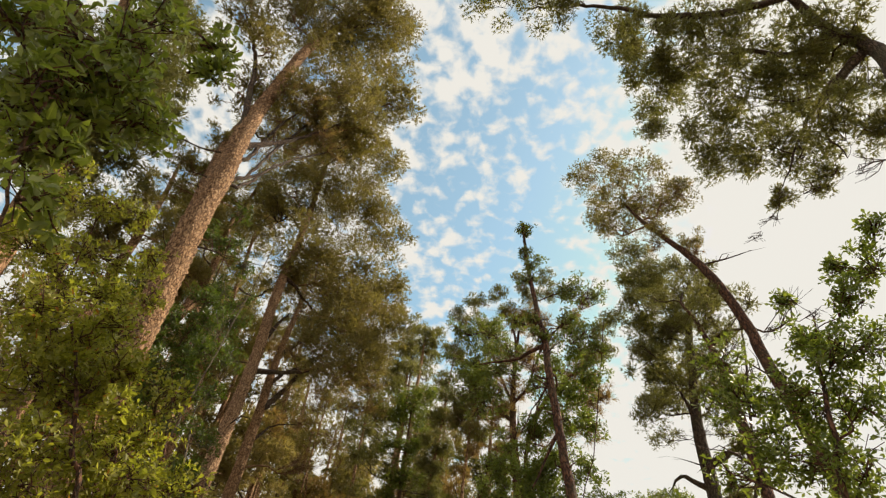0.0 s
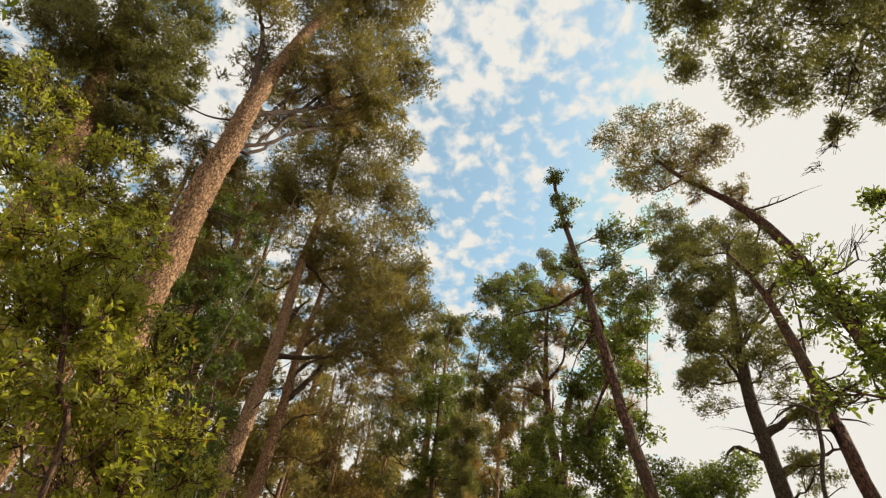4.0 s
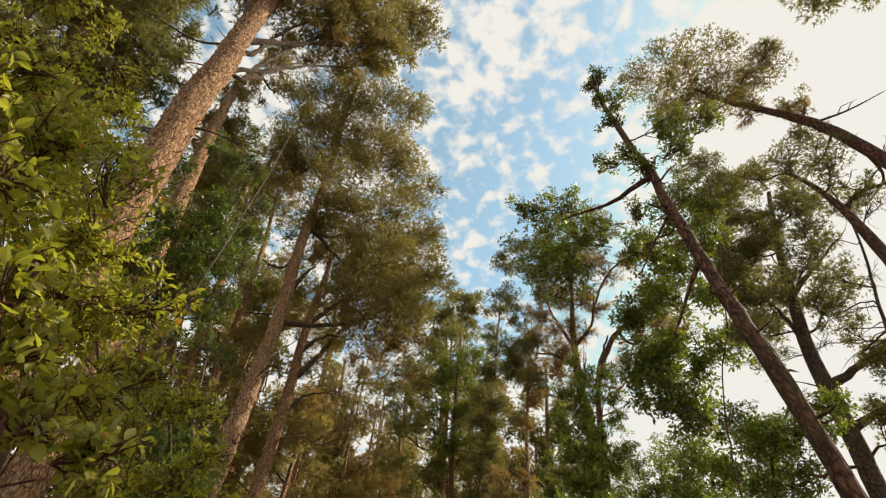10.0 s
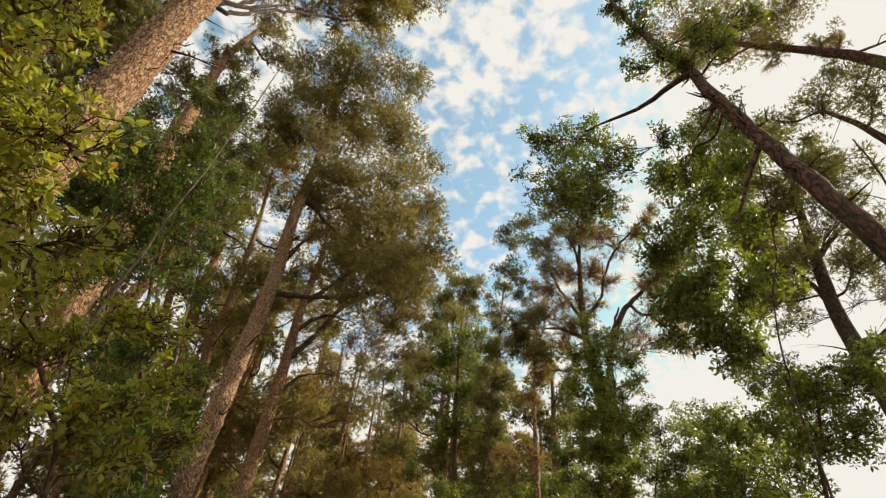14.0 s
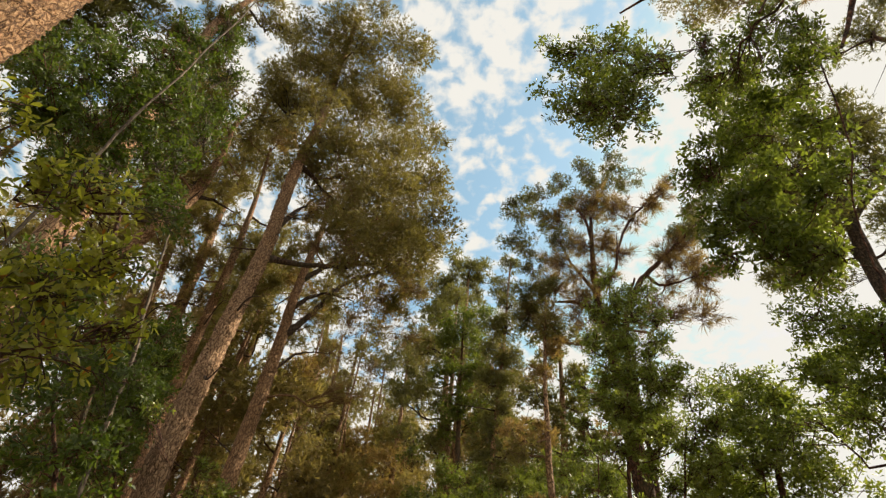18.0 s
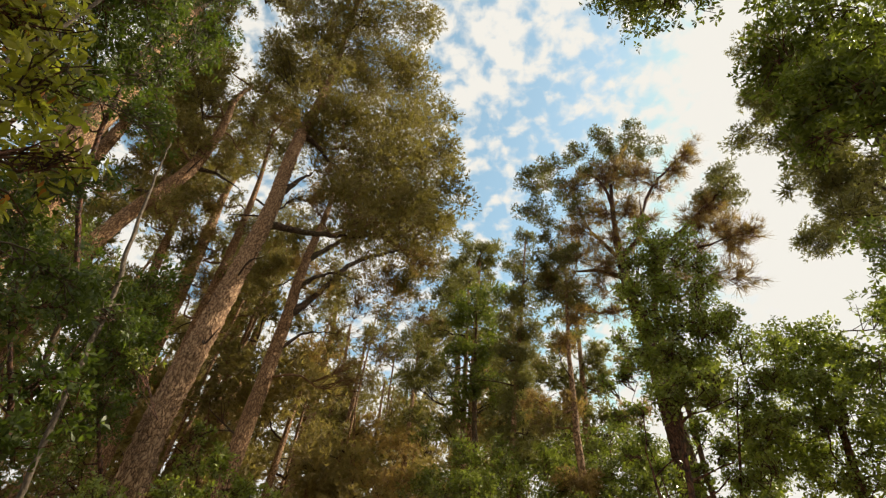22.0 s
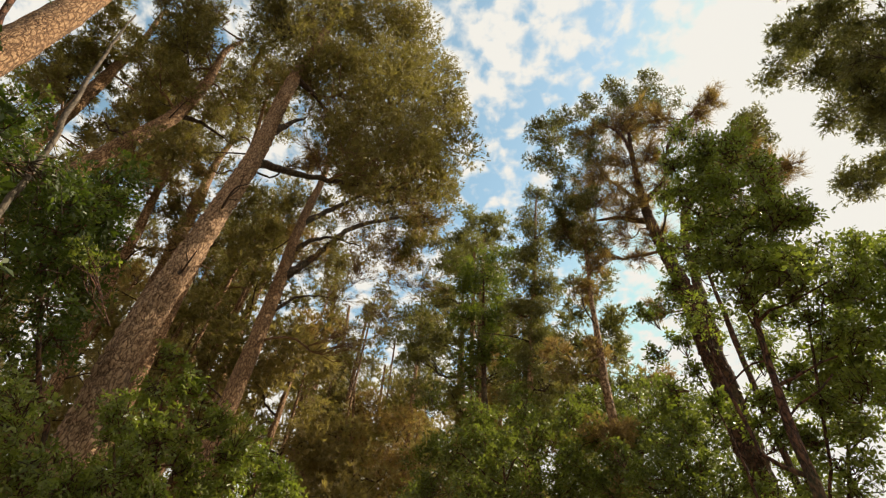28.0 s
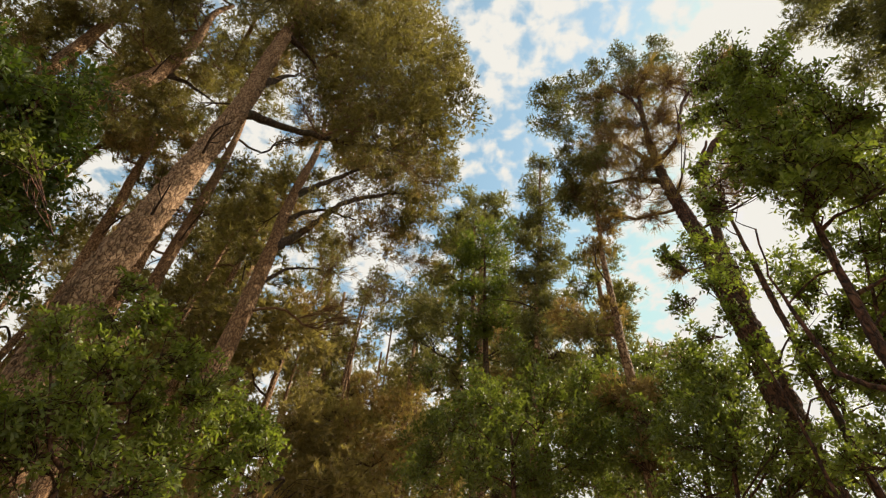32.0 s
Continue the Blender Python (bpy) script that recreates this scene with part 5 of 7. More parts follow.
broad("tall shrub with glossy olive leaves close by",
     [(-3.72, 6.22, 0.04, 0.03), (-4.16, 5.78, 3.71, 0.03), (-4.4, 5.57, 4.35, 0.03), (-4.77, 5.26, 5.27, 0.02), (-5.25, 4.84, 6.1, 0.01)],
     [(-5.7, 4.2, 6.4, 0.47), (-5.2, 4.5, 5.6, 0.5), (-5.0, 5.3, 5.7, 0.48), (-5.2, 5.2, 5.1, 0.51), (-4.6, 5.5, 5.1, 0.52), (-4.6, 5.1, 4.2, 0.45), (-4.4, 6.0, 4.5, 0.5), (-4.1, 6.1, 5.0, 0.46), (-4.4, 5.6, 5.5, 0.38), (-4.6, 5.0, 5.9, 0.29), (-3.9, 6.3, 4.3, 0.43), (-5.5, 4.7, 6.4, 0.31), (-3.5, 6.5, 4.4, 0.36), (-3.8, 5.7, 5.2, 0.29), (-4.7, 5.5, 3.9, 0.39)], leaf=.085, near=True, tone="olive", thin=.8)
broad("broad-leaved branches hanging over the path",
     [(-2.08, 2.19, -0.09, 0.01), (-2.49, 1.78, 3.3, 0.01), (-2.67, 1.58, 4.02, 0.01), (-2.81, 1.41, 4.83, 0.01), (-2.88, 1.33, 5.63, 0.0)],
     [(-2.9, 1.0, 4.9, 0.27), (-3.0, 1.2, 5.3, 0.3), (-2.7, 1.3, 5.6, 0.27), (-2.8, 1.3, 4.6, 0.27), (-2.9, 1.5, 5.2, 0.27), (-2.8, 1.6, 5.6, 0.24), (-2.8, 1.6, 4.3, 0.23), (-2.6, 1.6, 4.4, 0.18), (-2.8, 1.4, 6.3, 0.21), (-2.6, 1.8, 6.7, 0.16), (-2.3, 1.7, 5.9, 0.15), (-2.5, 1.7, 3.9, 0.21), (-2.8, 1.7, 4.9, 0.16), (-3.1, 1.4, 5.0, 0.26), (-2.8, 1.4, 4.9, 0.24), (-2.9, 1.7, 5.3, 0.22), (-2.6, 1.8, 5.1, 0.25), (-3.0, 1.7, 5.0, 0.24), (-2.5, 1.5, 5.1, 0.24), (-2.7, 1.4, 5.1, 0.24), (-3.1, 1.5, 4.7, 0.26), (-3.2, 1.9, 4.8, 0.23)], leaf=.1, near=True)
broad("dense leafy shrub with a few orange leaves",
     [(-4.01, 9.22, 0.14, 0.02), (-4.39, 8.83, 3.36, 0.02), (-4.71, 8.35, 4.18, 0.02), (-5.25, 7.53, 5.55, 0.01), (-5.67, 6.88, 6.74, 0.01)],
     [(-6.0, 6.6, 7.5, 0.49), (-6.3, 6.3, 7.6, 0.48), (-5.7, 6.7, 6.4, 0.37), (-6.0, 6.5, 8.3, 0.37), (-5.8, 6.9, 7.9, 0.29), (-5.6, 7.2, 6.1, 0.31), (-5.3, 7.4, 5.2, 0.34), (-5.1, 7.5, 5.5, 0.28), (-4.8, 7.7, 4.5, 0.35), (-5.0, 8.2, 5.2, 0.37), (-5.0, 8.3, 4.3, 0.36), (-4.6, 8.4, 4.3, 0.37), (-4.6, 8.7, 5.0, 0.3), (-4.6, 8.4, 3.7, 0.33), (-4.5, 8.8, 3.9, 0.36), (-4.4, 9.1, 4.3, 0.35), (-4.1, 9.1, 3.8, 0.31), (-4.4, 8.9, 5.1, 0.31), (-4.1, 9.1, 4.6, 0.25), (-4.0, 9.4, 4.2, 0.25)], leaf=.085, near=True, tone="olive", thin=.8)
broad("slim young tree with bright green leaves and pale stem",
     [(-6.33, 9.91, 0.17, 0.024), (-5.9, 9.5, 5, 0.018), (-5.72, 9.33, 7, 0.018), (-5.51, 9.19, 9, 0.012), (-5.34, 8.98, 11, 0.012), (-5.2, 8.81, 12.6, 0.006)],
     [(-6.3, 9.7, 11.9, 0.35), (-6.5, 9.8, 11.0, 0.45), (-6.5, 9.8, 10.1, 0.42), (-6.4, 10.5, 10.7, 0.49), (-6.0, 10.1, 11.1, 0.29), (-6.5, 10.2, 9.4, 0.41), (-5.8, 10.3, 9.4, 0.41), (-6.6, 10.4, 8.6, 0.39), (-5.8, 10.4, 8.2, 0.38), (-6.2, 9.9, 7.3, 0.43), (-5.7, 10.6, 7.3, 0.45), (-6.2, 10.7, 6.4, 0.51), (-6.2, 10.7, 5.6, 0.46), (-5.4, 10.8, 4.9, 0.43)], leaf=.09, tone="bright", thin=.8)
broad("dense shaded shrub under the pines",
     [(-6.68, 15.72, 0.35, 0.03), (-7.17, 15.23, 4.44, 0.03), (-7.49, 14.83, 5.4, 0.03), (-8.02, 14.17, 6.81, 0.02), (-8.64, 13.4, 8.31, 0.01)],
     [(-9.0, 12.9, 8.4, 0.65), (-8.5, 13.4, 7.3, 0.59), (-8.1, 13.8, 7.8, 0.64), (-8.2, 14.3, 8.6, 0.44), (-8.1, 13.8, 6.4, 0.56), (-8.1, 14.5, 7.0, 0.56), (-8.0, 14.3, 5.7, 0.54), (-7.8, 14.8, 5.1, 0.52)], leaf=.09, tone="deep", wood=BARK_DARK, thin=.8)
broad("spreading leafy thicket at the foot of the pines",
     [(-5.51, 16.57, 0.38, 0.03), (-5.96, 16.12, 4.13, 0.03), (-6.21, 15.83, 4.87, 0.03), (-6.41, 15.59, 5.62, 0.01)],
     [(-6.7, 15.6, 5.9, 0.32), (-6.1, 15.5, 5.8, 0.35), (-6.2, 15.6, 5.2, 0.39), (-5.9, 16.0, 5.6, 0.36), (-6.7, 15.9, 4.9, 0.41), (-6.1, 16.1, 5.0, 0.44), (-5.6, 16.4, 5.5, 0.37), (-5.8, 16.9, 5.3, 0.47), (-6.4, 15.2, 4.2, 0.35), (-6.0, 15.7, 4.4, 0.37), (-6.0, 16.7, 4.8, 0.42), (-5.5, 17.3, 5.7, 0.38), (-5.2, 17.3, 5.2, 0.39), (-7.1, 15.4, 4.5, 0.35), (-6.4, 15.1, 3.9, 0.29), (-5.5, 17.2, 4.9, 0.41), (-6.7, 15.6, 6.4, 0.22)], leaf=.08, near=True, tone="dark", thin=.95)
broad("shaded dark green understorey tree",
     [(-1.63, 22.71, 0.6, 0.11), (-1.5, 22.7, 6.99, 0.1), (-1.43, 22.69, 8.23, 0.1), (-1.45, 22.69, 9.39, 0.04)],
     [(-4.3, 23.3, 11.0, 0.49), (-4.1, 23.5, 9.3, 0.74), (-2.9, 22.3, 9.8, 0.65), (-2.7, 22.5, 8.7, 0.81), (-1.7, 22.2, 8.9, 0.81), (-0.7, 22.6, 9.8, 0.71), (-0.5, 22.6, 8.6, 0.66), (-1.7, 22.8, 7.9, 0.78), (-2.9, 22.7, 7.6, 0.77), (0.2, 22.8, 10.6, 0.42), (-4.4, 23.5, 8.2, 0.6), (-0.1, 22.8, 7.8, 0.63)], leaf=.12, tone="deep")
broad("shaded leafy growth under the forked pine",
     [(0.29, 21.29, 0.53, 0.05), (0.95, 20.62, 6.06, 0.05), (1.14, 20.51, 6.97, 0.05), (1.35, 20.37, 8.02, 0.02)],
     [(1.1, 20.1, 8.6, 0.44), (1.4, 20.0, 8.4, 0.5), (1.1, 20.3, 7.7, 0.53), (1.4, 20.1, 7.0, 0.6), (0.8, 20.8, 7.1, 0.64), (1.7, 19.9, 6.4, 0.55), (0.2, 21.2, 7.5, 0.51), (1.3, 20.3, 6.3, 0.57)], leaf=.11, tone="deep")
pine("slender pine deep in the wood",
     [(-22.0, 26.0, 0.71, 0.25), (-22.05, 26.07, 8.21, 0.19), (-22.1, 26.15, 15.71, 0.14), (-22.14, 26.21, 21.96, 0.09), (-22.16, 26.25, 25.71, 0.06)],
     [(-21.3, 25.8, 11.8, 1.28), (-21.3, 26.0, 13.0, 1.01), (-21.4, 27.9, 14.2, 1.48), (-20.9, 25.6, 15.4, 0.97), (-22.7, 27.8, 16.6, 1.18), (-21.4, 27.0, 17.9, 1.19), (-22.8, 27.0, 19.1, 0.95), (-20.8, 26.4, 20.3, 1.28), (-22.5, 26.4, 21.5, 0.98), (-23.1, 25.8, 22.7, 1.06), (-21.6, 26.1, 23.9, 0.85), (-22.5, 25.9, 25.1, 1.05)], coarse=2.3, dead=3)
pine("slender pine deep in the wood",
     [(-19.0, 29.0, 0.81, 0.25), (-18.92, 28.83, 8.91, 0.19), (-18.84, 28.66, 17.01, 0.14), (-18.77, 28.51, 23.76, 0.09), (-18.73, 28.43, 27.81, 0.06)],
     [(-20.6, 29.5, 12.8, 1.12), (-18.1, 28.9, 14.1, 1.2), (-19.8, 29.1, 15.4, 1.41), (-18.3, 29.6, 16.7, 1.4), (-20.9, 28.1, 18.0, 1.54), (-18.9, 29.6, 19.3, 1.23), (-19.7, 28.3, 20.6, 1.4), (-18.5, 29.4, 21.9, 0.91), (-18.1, 27.9, 23.2, 1.39), (-18.2, 29.2, 24.5, 1.12), (-18.0, 28.7, 25.8, 1.23), (-18.2, 28.8, 27.2, 1.14)], coarse=2.3, dead=3)
pine("slender pine deep in the wood",
     [(-14.0, 38.0, 1.1, 0.25), (-13.96, 38.02, 9.2, 0.19), (-13.92, 38.03, 17.3, 0.14), (-13.89, 38.04, 24.05, 0.09), (-13.87, 38.05, 28.1, 0.06)],
     [(-13.4, 37.4, 14.3, 1.34), (-14.3, 39.6, 15.5, 1.65), (-13.2, 37.4, 16.7, 1.24), (-12.6, 38.1, 17.9, 1.5), (-13.6, 37.6, 19.1, 1.18), (-13.0, 38.6, 20.3, 1.46), (-14.2, 39.6, 21.5, 1.44), (-13.7, 37.5, 22.7, 1.38), (-12.7, 37.4, 23.9, 0.81), (-13.4, 38.1, 25.1, 1.07), (-14.1, 38.2, 26.3, 1.1), (-14.1, 37.6, 27.5, 1.0)], coarse=2.3, dead=3)
pine("slender pine deep in the wood",
     [(-10.5, 33.0, 0.94, 0.25), (-10.48, 33.07, 8.14, 0.19), (-10.46, 33.14, 15.34, 0.14), (-10.45, 33.19, 21.34, 0.09), (-10.44, 33.23, 24.94, 0.06)],
     [(-9.4, 33.6, 11.6, 1.12), (-9.1, 34.2, 12.8, 1.23), (-11.0, 33.9, 13.9, 1.38), (-9.3, 34.2, 15.1, 0.99), (-9.8, 32.9, 16.2, 1.42), (-11.5, 32.8, 17.4, 1.08), (-11.4, 34.3, 18.6, 1.19), (-11.1, 33.0, 19.7, 1.21)], coarse=2.3, dead=3)
pine("slender pine deep in the wood",
     [(-8.0, 40.0, 1.17, 0.25), (-8.06, 39.93, 8.97, 0.19), (-8.12, 39.86, 16.77, 0.14), (-8.17, 39.8, 23.27, 0.09), (-8.2, 39.76, 27.17, 0.06)],
     [(-9.2, 41.1, 15.2, 1.19), (-6.9, 38.5, 16.5, 1.17), (-7.7, 39.2, 17.7, 0.98), (-7.7, 39.8, 19.0, 0.89), (-7.9, 39.5, 20.3, 1.27), (-8.7, 39.6, 21.5, 0.98), (-7.5, 39.7, 22.8, 0.95), (-9.0, 40.1, 24.0, 0.95), (-7.5, 40.2, 25.3, 0.81)], coarse=2.3, dead=3)
pine("slender pine deep in the wood",
     [(-6.5, 31.0, 0.87, 0.25), (-6.52, 31.09, 7.17, 0.19), (-6.55, 31.17, 13.47, 0.14), (-6.57, 31.24, 18.72, 0.09), (-6.58, 31.28, 21.87, 0.06)],
     [(-8.6, 30.4, 10.2, 1.27), (-7.5, 32.5, 11.4, 0.99), (-7.7, 32.5, 12.5, 1.36), (-8.6, 31.3, 13.6, 1.23), (-6.7, 30.1, 14.7, 0.96), (-7.1, 31.7, 15.8, 0.89), (-6.7, 31.7, 16.9, 1.13), (-6.0, 31.0, 21.3, 1.25)], coarse=2.3, dead=3)
pine("slender pine deep in the wood",
     [(-12.0, 46.0, 1.37, 0.25), (-11.88, 46.08, 9.77, 0.19), (-11.76, 46.15, 18.17, 0.14), (-11.66, 46.22, 25.17, 0.09), (-11.6, 46.25, 29.37, 0.06)],
     [(-10.7, 45.1, 17.9, 1.4), (-11.7, 46.9, 19.2, 1.23), (-11.0, 45.5, 20.6, 1.16), (-13.1, 47.0, 21.9, 0.94), (-11.5, 45.9, 23.3, 1.26), (-11.6, 45.4, 24.6, 1.24), (-11.7, 46.6, 26.0, 0.99), (-11.7, 47.0, 27.3, 1.06), (-12.0, 45.7, 28.7, 1.14)], coarse=2.3, dead=3)
pine("slender pine deep in the wood",
     [(-25.0, 34.0, 0.97, 0.25), (-24.9, 34.17, 9.37, 0.19), (-24.79, 34.34, 17.77, 0.14), (-24.7, 34.48, 24.77, 0.09), (-24.65, 34.56, 28.97, 0.06)],
     [(-23.3, 33.5, 13.5, 1.28), (-26.6, 34.2, 15.2, 1.55), (-23.4, 33.3, 16.8, 1.42), (-24.8, 35.9, 18.4, 1.05), (-25.2, 33.8, 20.0, 0.9), (-23.2, 34.0, 21.7, 1.05), (-23.4, 34.8, 23.3, 1.29), (-24.1, 35.4, 24.9, 1.28), (-25.1, 34.3, 26.5, 0.79), (-24.3, 34.7, 28.2, 1.11)], coarse=2.3, dead=3)
pine("slender pine deep in the wood",
     [(-2.6, 33.0, 0.94, 0.25), (-2.55, 32.9, 6.94, 0.19), (-2.5, 32.8, 12.94, 0.14), (-2.46, 32.72, 17.94, 0.09), (-2.43, 32.67, 20.94, 0.06)],
     [(-2.3, 33.2, 10.9, 1.13), (-2.3, 32.0, 12.0, 0.97), (-3.5, 32.9, 13.0, 1.32), (-4.0, 32.0, 14.1, 1.51), (-3.2, 34.0, 15.1, 0.95), (-2.5, 33.2, 16.2, 1.38), (-3.1, 33.7, 17.2, 1.34), (-2.8, 33.0, 18.3, 0.93), (-2.9, 32.7, 19.4, 0.8), (-2.1, 32.3, 20.4, 1.19)], coarse=2.3, dead=3)
pine("slender pine deep in the wood",
     [(0.8, 31.0, 0.87, 0.25), (0.92, 31.08, 5.97, 0.19), (1.05, 31.16, 11.07, 0.14), (1.15, 31.23, 15.32, 0.09), (1.21, 31.27, 17.87, 0.06)],
     [(1.9, 29.3, 9.5, 1.06), (1.5, 31.7, 10.5, 1.27), (2.0, 30.1, 11.5, 1.5), (0.2, 32.2, 12.5, 1.05), (0.6, 30.6, 13.4, 0.86), (0.3, 31.8, 14.4, 1.36), (0.9, 32.4, 15.4, 1.26), (1.6, 31.9, 16.4, 1.28), (1.7, 31.1, 17.4, 0.94)], coarse=2.3, dead=3)
pine("slender pine deep in the wood",
     [(-18.0, 20.0, 0.51, 0.25), (-17.98, 20.05, 8.31, 0.19), (-17.97, 20.11, 16.11, 0.14), (-17.96, 20.15, 22.61, 0.09), (-17.95, 20.18, 26.51, 0.06)],
     [(-18.6, 19.6, 12.1, 1.68), (-18.5, 19.9, 13.5, 1.21), (-16.9, 20.7, 14.9, 1.03), (-18.9, 19.9, 16.2, 1.49), (-17.9, 19.4, 17.6, 1.44), (-18.7, 19.7, 19.0, 1.45), (-17.1, 20.2, 20.3, 1.21), (-17.5, 20.9, 21.7, 1.34), (-18.5, 20.9, 23.1, 0.9), (-17.0, 20.0, 24.5, 0.85), (-17.9, 19.8, 25.8, 0.75)], coarse=2.3, dead=3)
pine("slender pine deep in the wood",
     [(-13.0, 25.0, 0.68, 0.25), (-13.1, 25.08, 7.27, 0.19), (-13.21, 25.16, 13.88, 0.14), (-13.29, 25.23, 19.38, 0.09), (-13.35, 25.27, 22.68, 0.06)],
     [(-14.5, 25.4, 10.5, 1.11), (-12.7, 26.1, 11.7, 1.36), (-12.7, 24.0, 12.8, 1.19), (-11.8, 24.3, 14.0, 1.45), (-12.8, 24.0, 15.1, 1.07), (-12.1, 26.1, 16.3, 1.35), (-11.9, 24.3, 17.5, 1.16), (-14.7, 25.3, 18.6, 0.87), (-13.8, 25.8, 19.8, 1.13), (-13.6, 25.1, 20.9, 1.04), (-13.2, 25.6, 22.1, 0.82)], coarse=2.3, dead=3)
pine("slender pine deep in the wood",
     [(-22.0, 16.0, 0.38, 0.25), (-22.06, 16.05, 7.58, 0.19), (-22.13, 16.09, 14.78, 0.14), (-22.18, 16.13, 20.78, 0.09), (-22.22, 16.15, 24.38, 0.06)],
     [(-22.4, 15.6, 15.9, 1.5), (-21.5, 17.7, 17.4, 0.9), (-22.8, 16.1, 19.0, 1.31), (-22.1, 15.7, 20.5, 0.83), (-22.3, 15.6, 22.1, 0.98), (-22.4, 16.4, 23.6, 1.04)], coarse=2.3, dead=3)
pine("slender pine deep in the wood",
     [(-1.0, 40.0, 1.17, 0.25), (-1.04, 39.87, 7.77, 0.19), (-1.08, 39.73, 14.37, 0.14), (-1.11, 39.62, 19.87, 0.09), (-1.13, 39.55, 23.17, 0.06)],
     [(-1.0, 39.0, 15.4, 1.32), (-2.7, 39.5, 16.8, 0.91), (-1.8, 38.4, 18.2, 0.86), (-1.3, 39.1, 19.6, 1.24), (-0.9, 39.6, 21.0, 1.0), (-1.9, 39.6, 22.5, 1.23)], coarse=2.3, dead=3)
pine("slender pine deep in the wood",
     [(3.0, 38.0, 1.1, 0.25), (2.83, 37.87, 6.5, 0.19), (2.66, 37.74, 11.9, 0.14), (2.52, 37.63, 16.4, 0.09), (2.43, 37.56, 19.1, 0.06)],
     [(2.5, 36.0, 13.2, 1.5), (2.8, 38.0, 14.5, 1.07), (2.5, 38.4, 15.8, 0.85), (2.0, 37.2, 17.1, 0.92), (2.9, 37.9, 18.5, 0.79)], coarse=2.3, dead=3)
broad("close wall of olive leaves along the path",
     [(-3.61, 7.09, 0.07, 0.02), (-4.0, 6.7, 3.35, 0.02), (-4.32, 6.44, 4.07, 0.02), (-4.73, 6.11, 4.9, 0.01), (-5.03, 5.86, 5.7, 0.01)],
     [(-5.8, 5.5, 6.0, 0.43), (-5.2, 5.6, 5.9, 0.42), (-5.2, 6.0, 6.4, 0.39), (-5.1, 5.6, 5.1, 0.41), (-4.9, 5.9, 5.4, 0.45), (-4.8, 6.3, 5.9, 0.35), (-4.9, 6.0, 4.5, 0.4), (-4.5, 6.2, 4.7, 0.42), (-4.5, 6.6, 5.3, 0.34), (-4.5, 6.1, 3.9, 0.36), (-4.4, 6.6, 4.2, 0.4), (-4.1, 6.7, 4.5, 0.36), (-4.3, 6.3, 3.5, 0.31), (-4.0, 6.6, 3.6, 0.33), (-3.7, 6.8, 3.8, 0.33), (-3.7, 7.1, 4.2, 0.26)], leaf=.085, near=True, tone="olive", thin=.8)
broad("dark leafy shrub before the tallest pine",
     [(-5.45, 15.96, 0.36, 0.02), (-5.84, 15.57, 3.64, 0.02), (-5.98, 15.33, 4.07, 0.02), (-6.19, 14.99, 4.67, 0.01)],
     [(-6.2, 15.0, 4.8, 0.3), (-6.2, 15.1, 4.3, 0.32), (-6.1, 15.4, 4.6, 0.32), (-6.1, 15.3, 4.0, 0.3), (-5.8, 15.5, 4.1, 0.32), (-5.6, 16.0, 4.1, 0.31), (-7.0, 13.8, 6.5, 0.32), (-7.0, 13.5, 7.0, 0.29), (-7.0, 13.7, 7.4, 0.23), (-6.1, 15.4, 5.0, 0.24), (-6.2, 14.9, 5.0, 0.25), (-6.6, 14.2, 4.5, 0.31), (-6.6, 14.4, 4.2, 0.3), (-6.5, 14.6, 4.0, 0.3), (-6.3, 14.8, 4.1, 0.29)], leaf=.08)
broad("leafy crown hanging before the leaning pines",
     [(-5.42, 12.38, 0.24, 0.03), (-5.85, 11.95, 3.79, 0.03), (-6.26, 11.54, 4.91, 0.02), (-6.89, 10.91, 6.56, 0.02), (-7.56, 10.25, 8.37, 0.01)],
     [(-8.6, 9.2, 10.0, 0.6), (-8.4, 9.4, 10.9, 0.51), (-8.3, 9.6, 12.2, 0.45), (-7.9, 9.9, 13.4, 0.41), (-8.3, 9.6, 9.0, 0.43), (-7.0, 10.7, 6.5, 0.47), (-6.9, 11.2, 5.9, 0.46), (-6.3, 11.3, 5.1, 0.41), (-6.3, 11.8, 5.6, 0.47), (-6.0, 11.5, 4.4, 0.38), (-5.9, 11.9, 4.7, 0.42), (-7.3, 13.5, 7.2, 0.54), (-7.8, 14.1, 7.2, 0.51), (-7.7, 13.4, 7.1, 0.47), (-8.5, 14.5, 7.4, 0.48)]
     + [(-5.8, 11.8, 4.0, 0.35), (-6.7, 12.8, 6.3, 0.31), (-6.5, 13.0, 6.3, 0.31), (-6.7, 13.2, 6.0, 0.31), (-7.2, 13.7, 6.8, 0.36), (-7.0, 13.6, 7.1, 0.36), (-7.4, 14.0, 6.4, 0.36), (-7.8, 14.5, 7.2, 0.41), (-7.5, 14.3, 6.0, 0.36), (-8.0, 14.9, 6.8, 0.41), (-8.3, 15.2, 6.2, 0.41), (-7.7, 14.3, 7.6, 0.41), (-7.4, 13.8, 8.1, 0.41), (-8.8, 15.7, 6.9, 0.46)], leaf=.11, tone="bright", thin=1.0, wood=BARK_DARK)
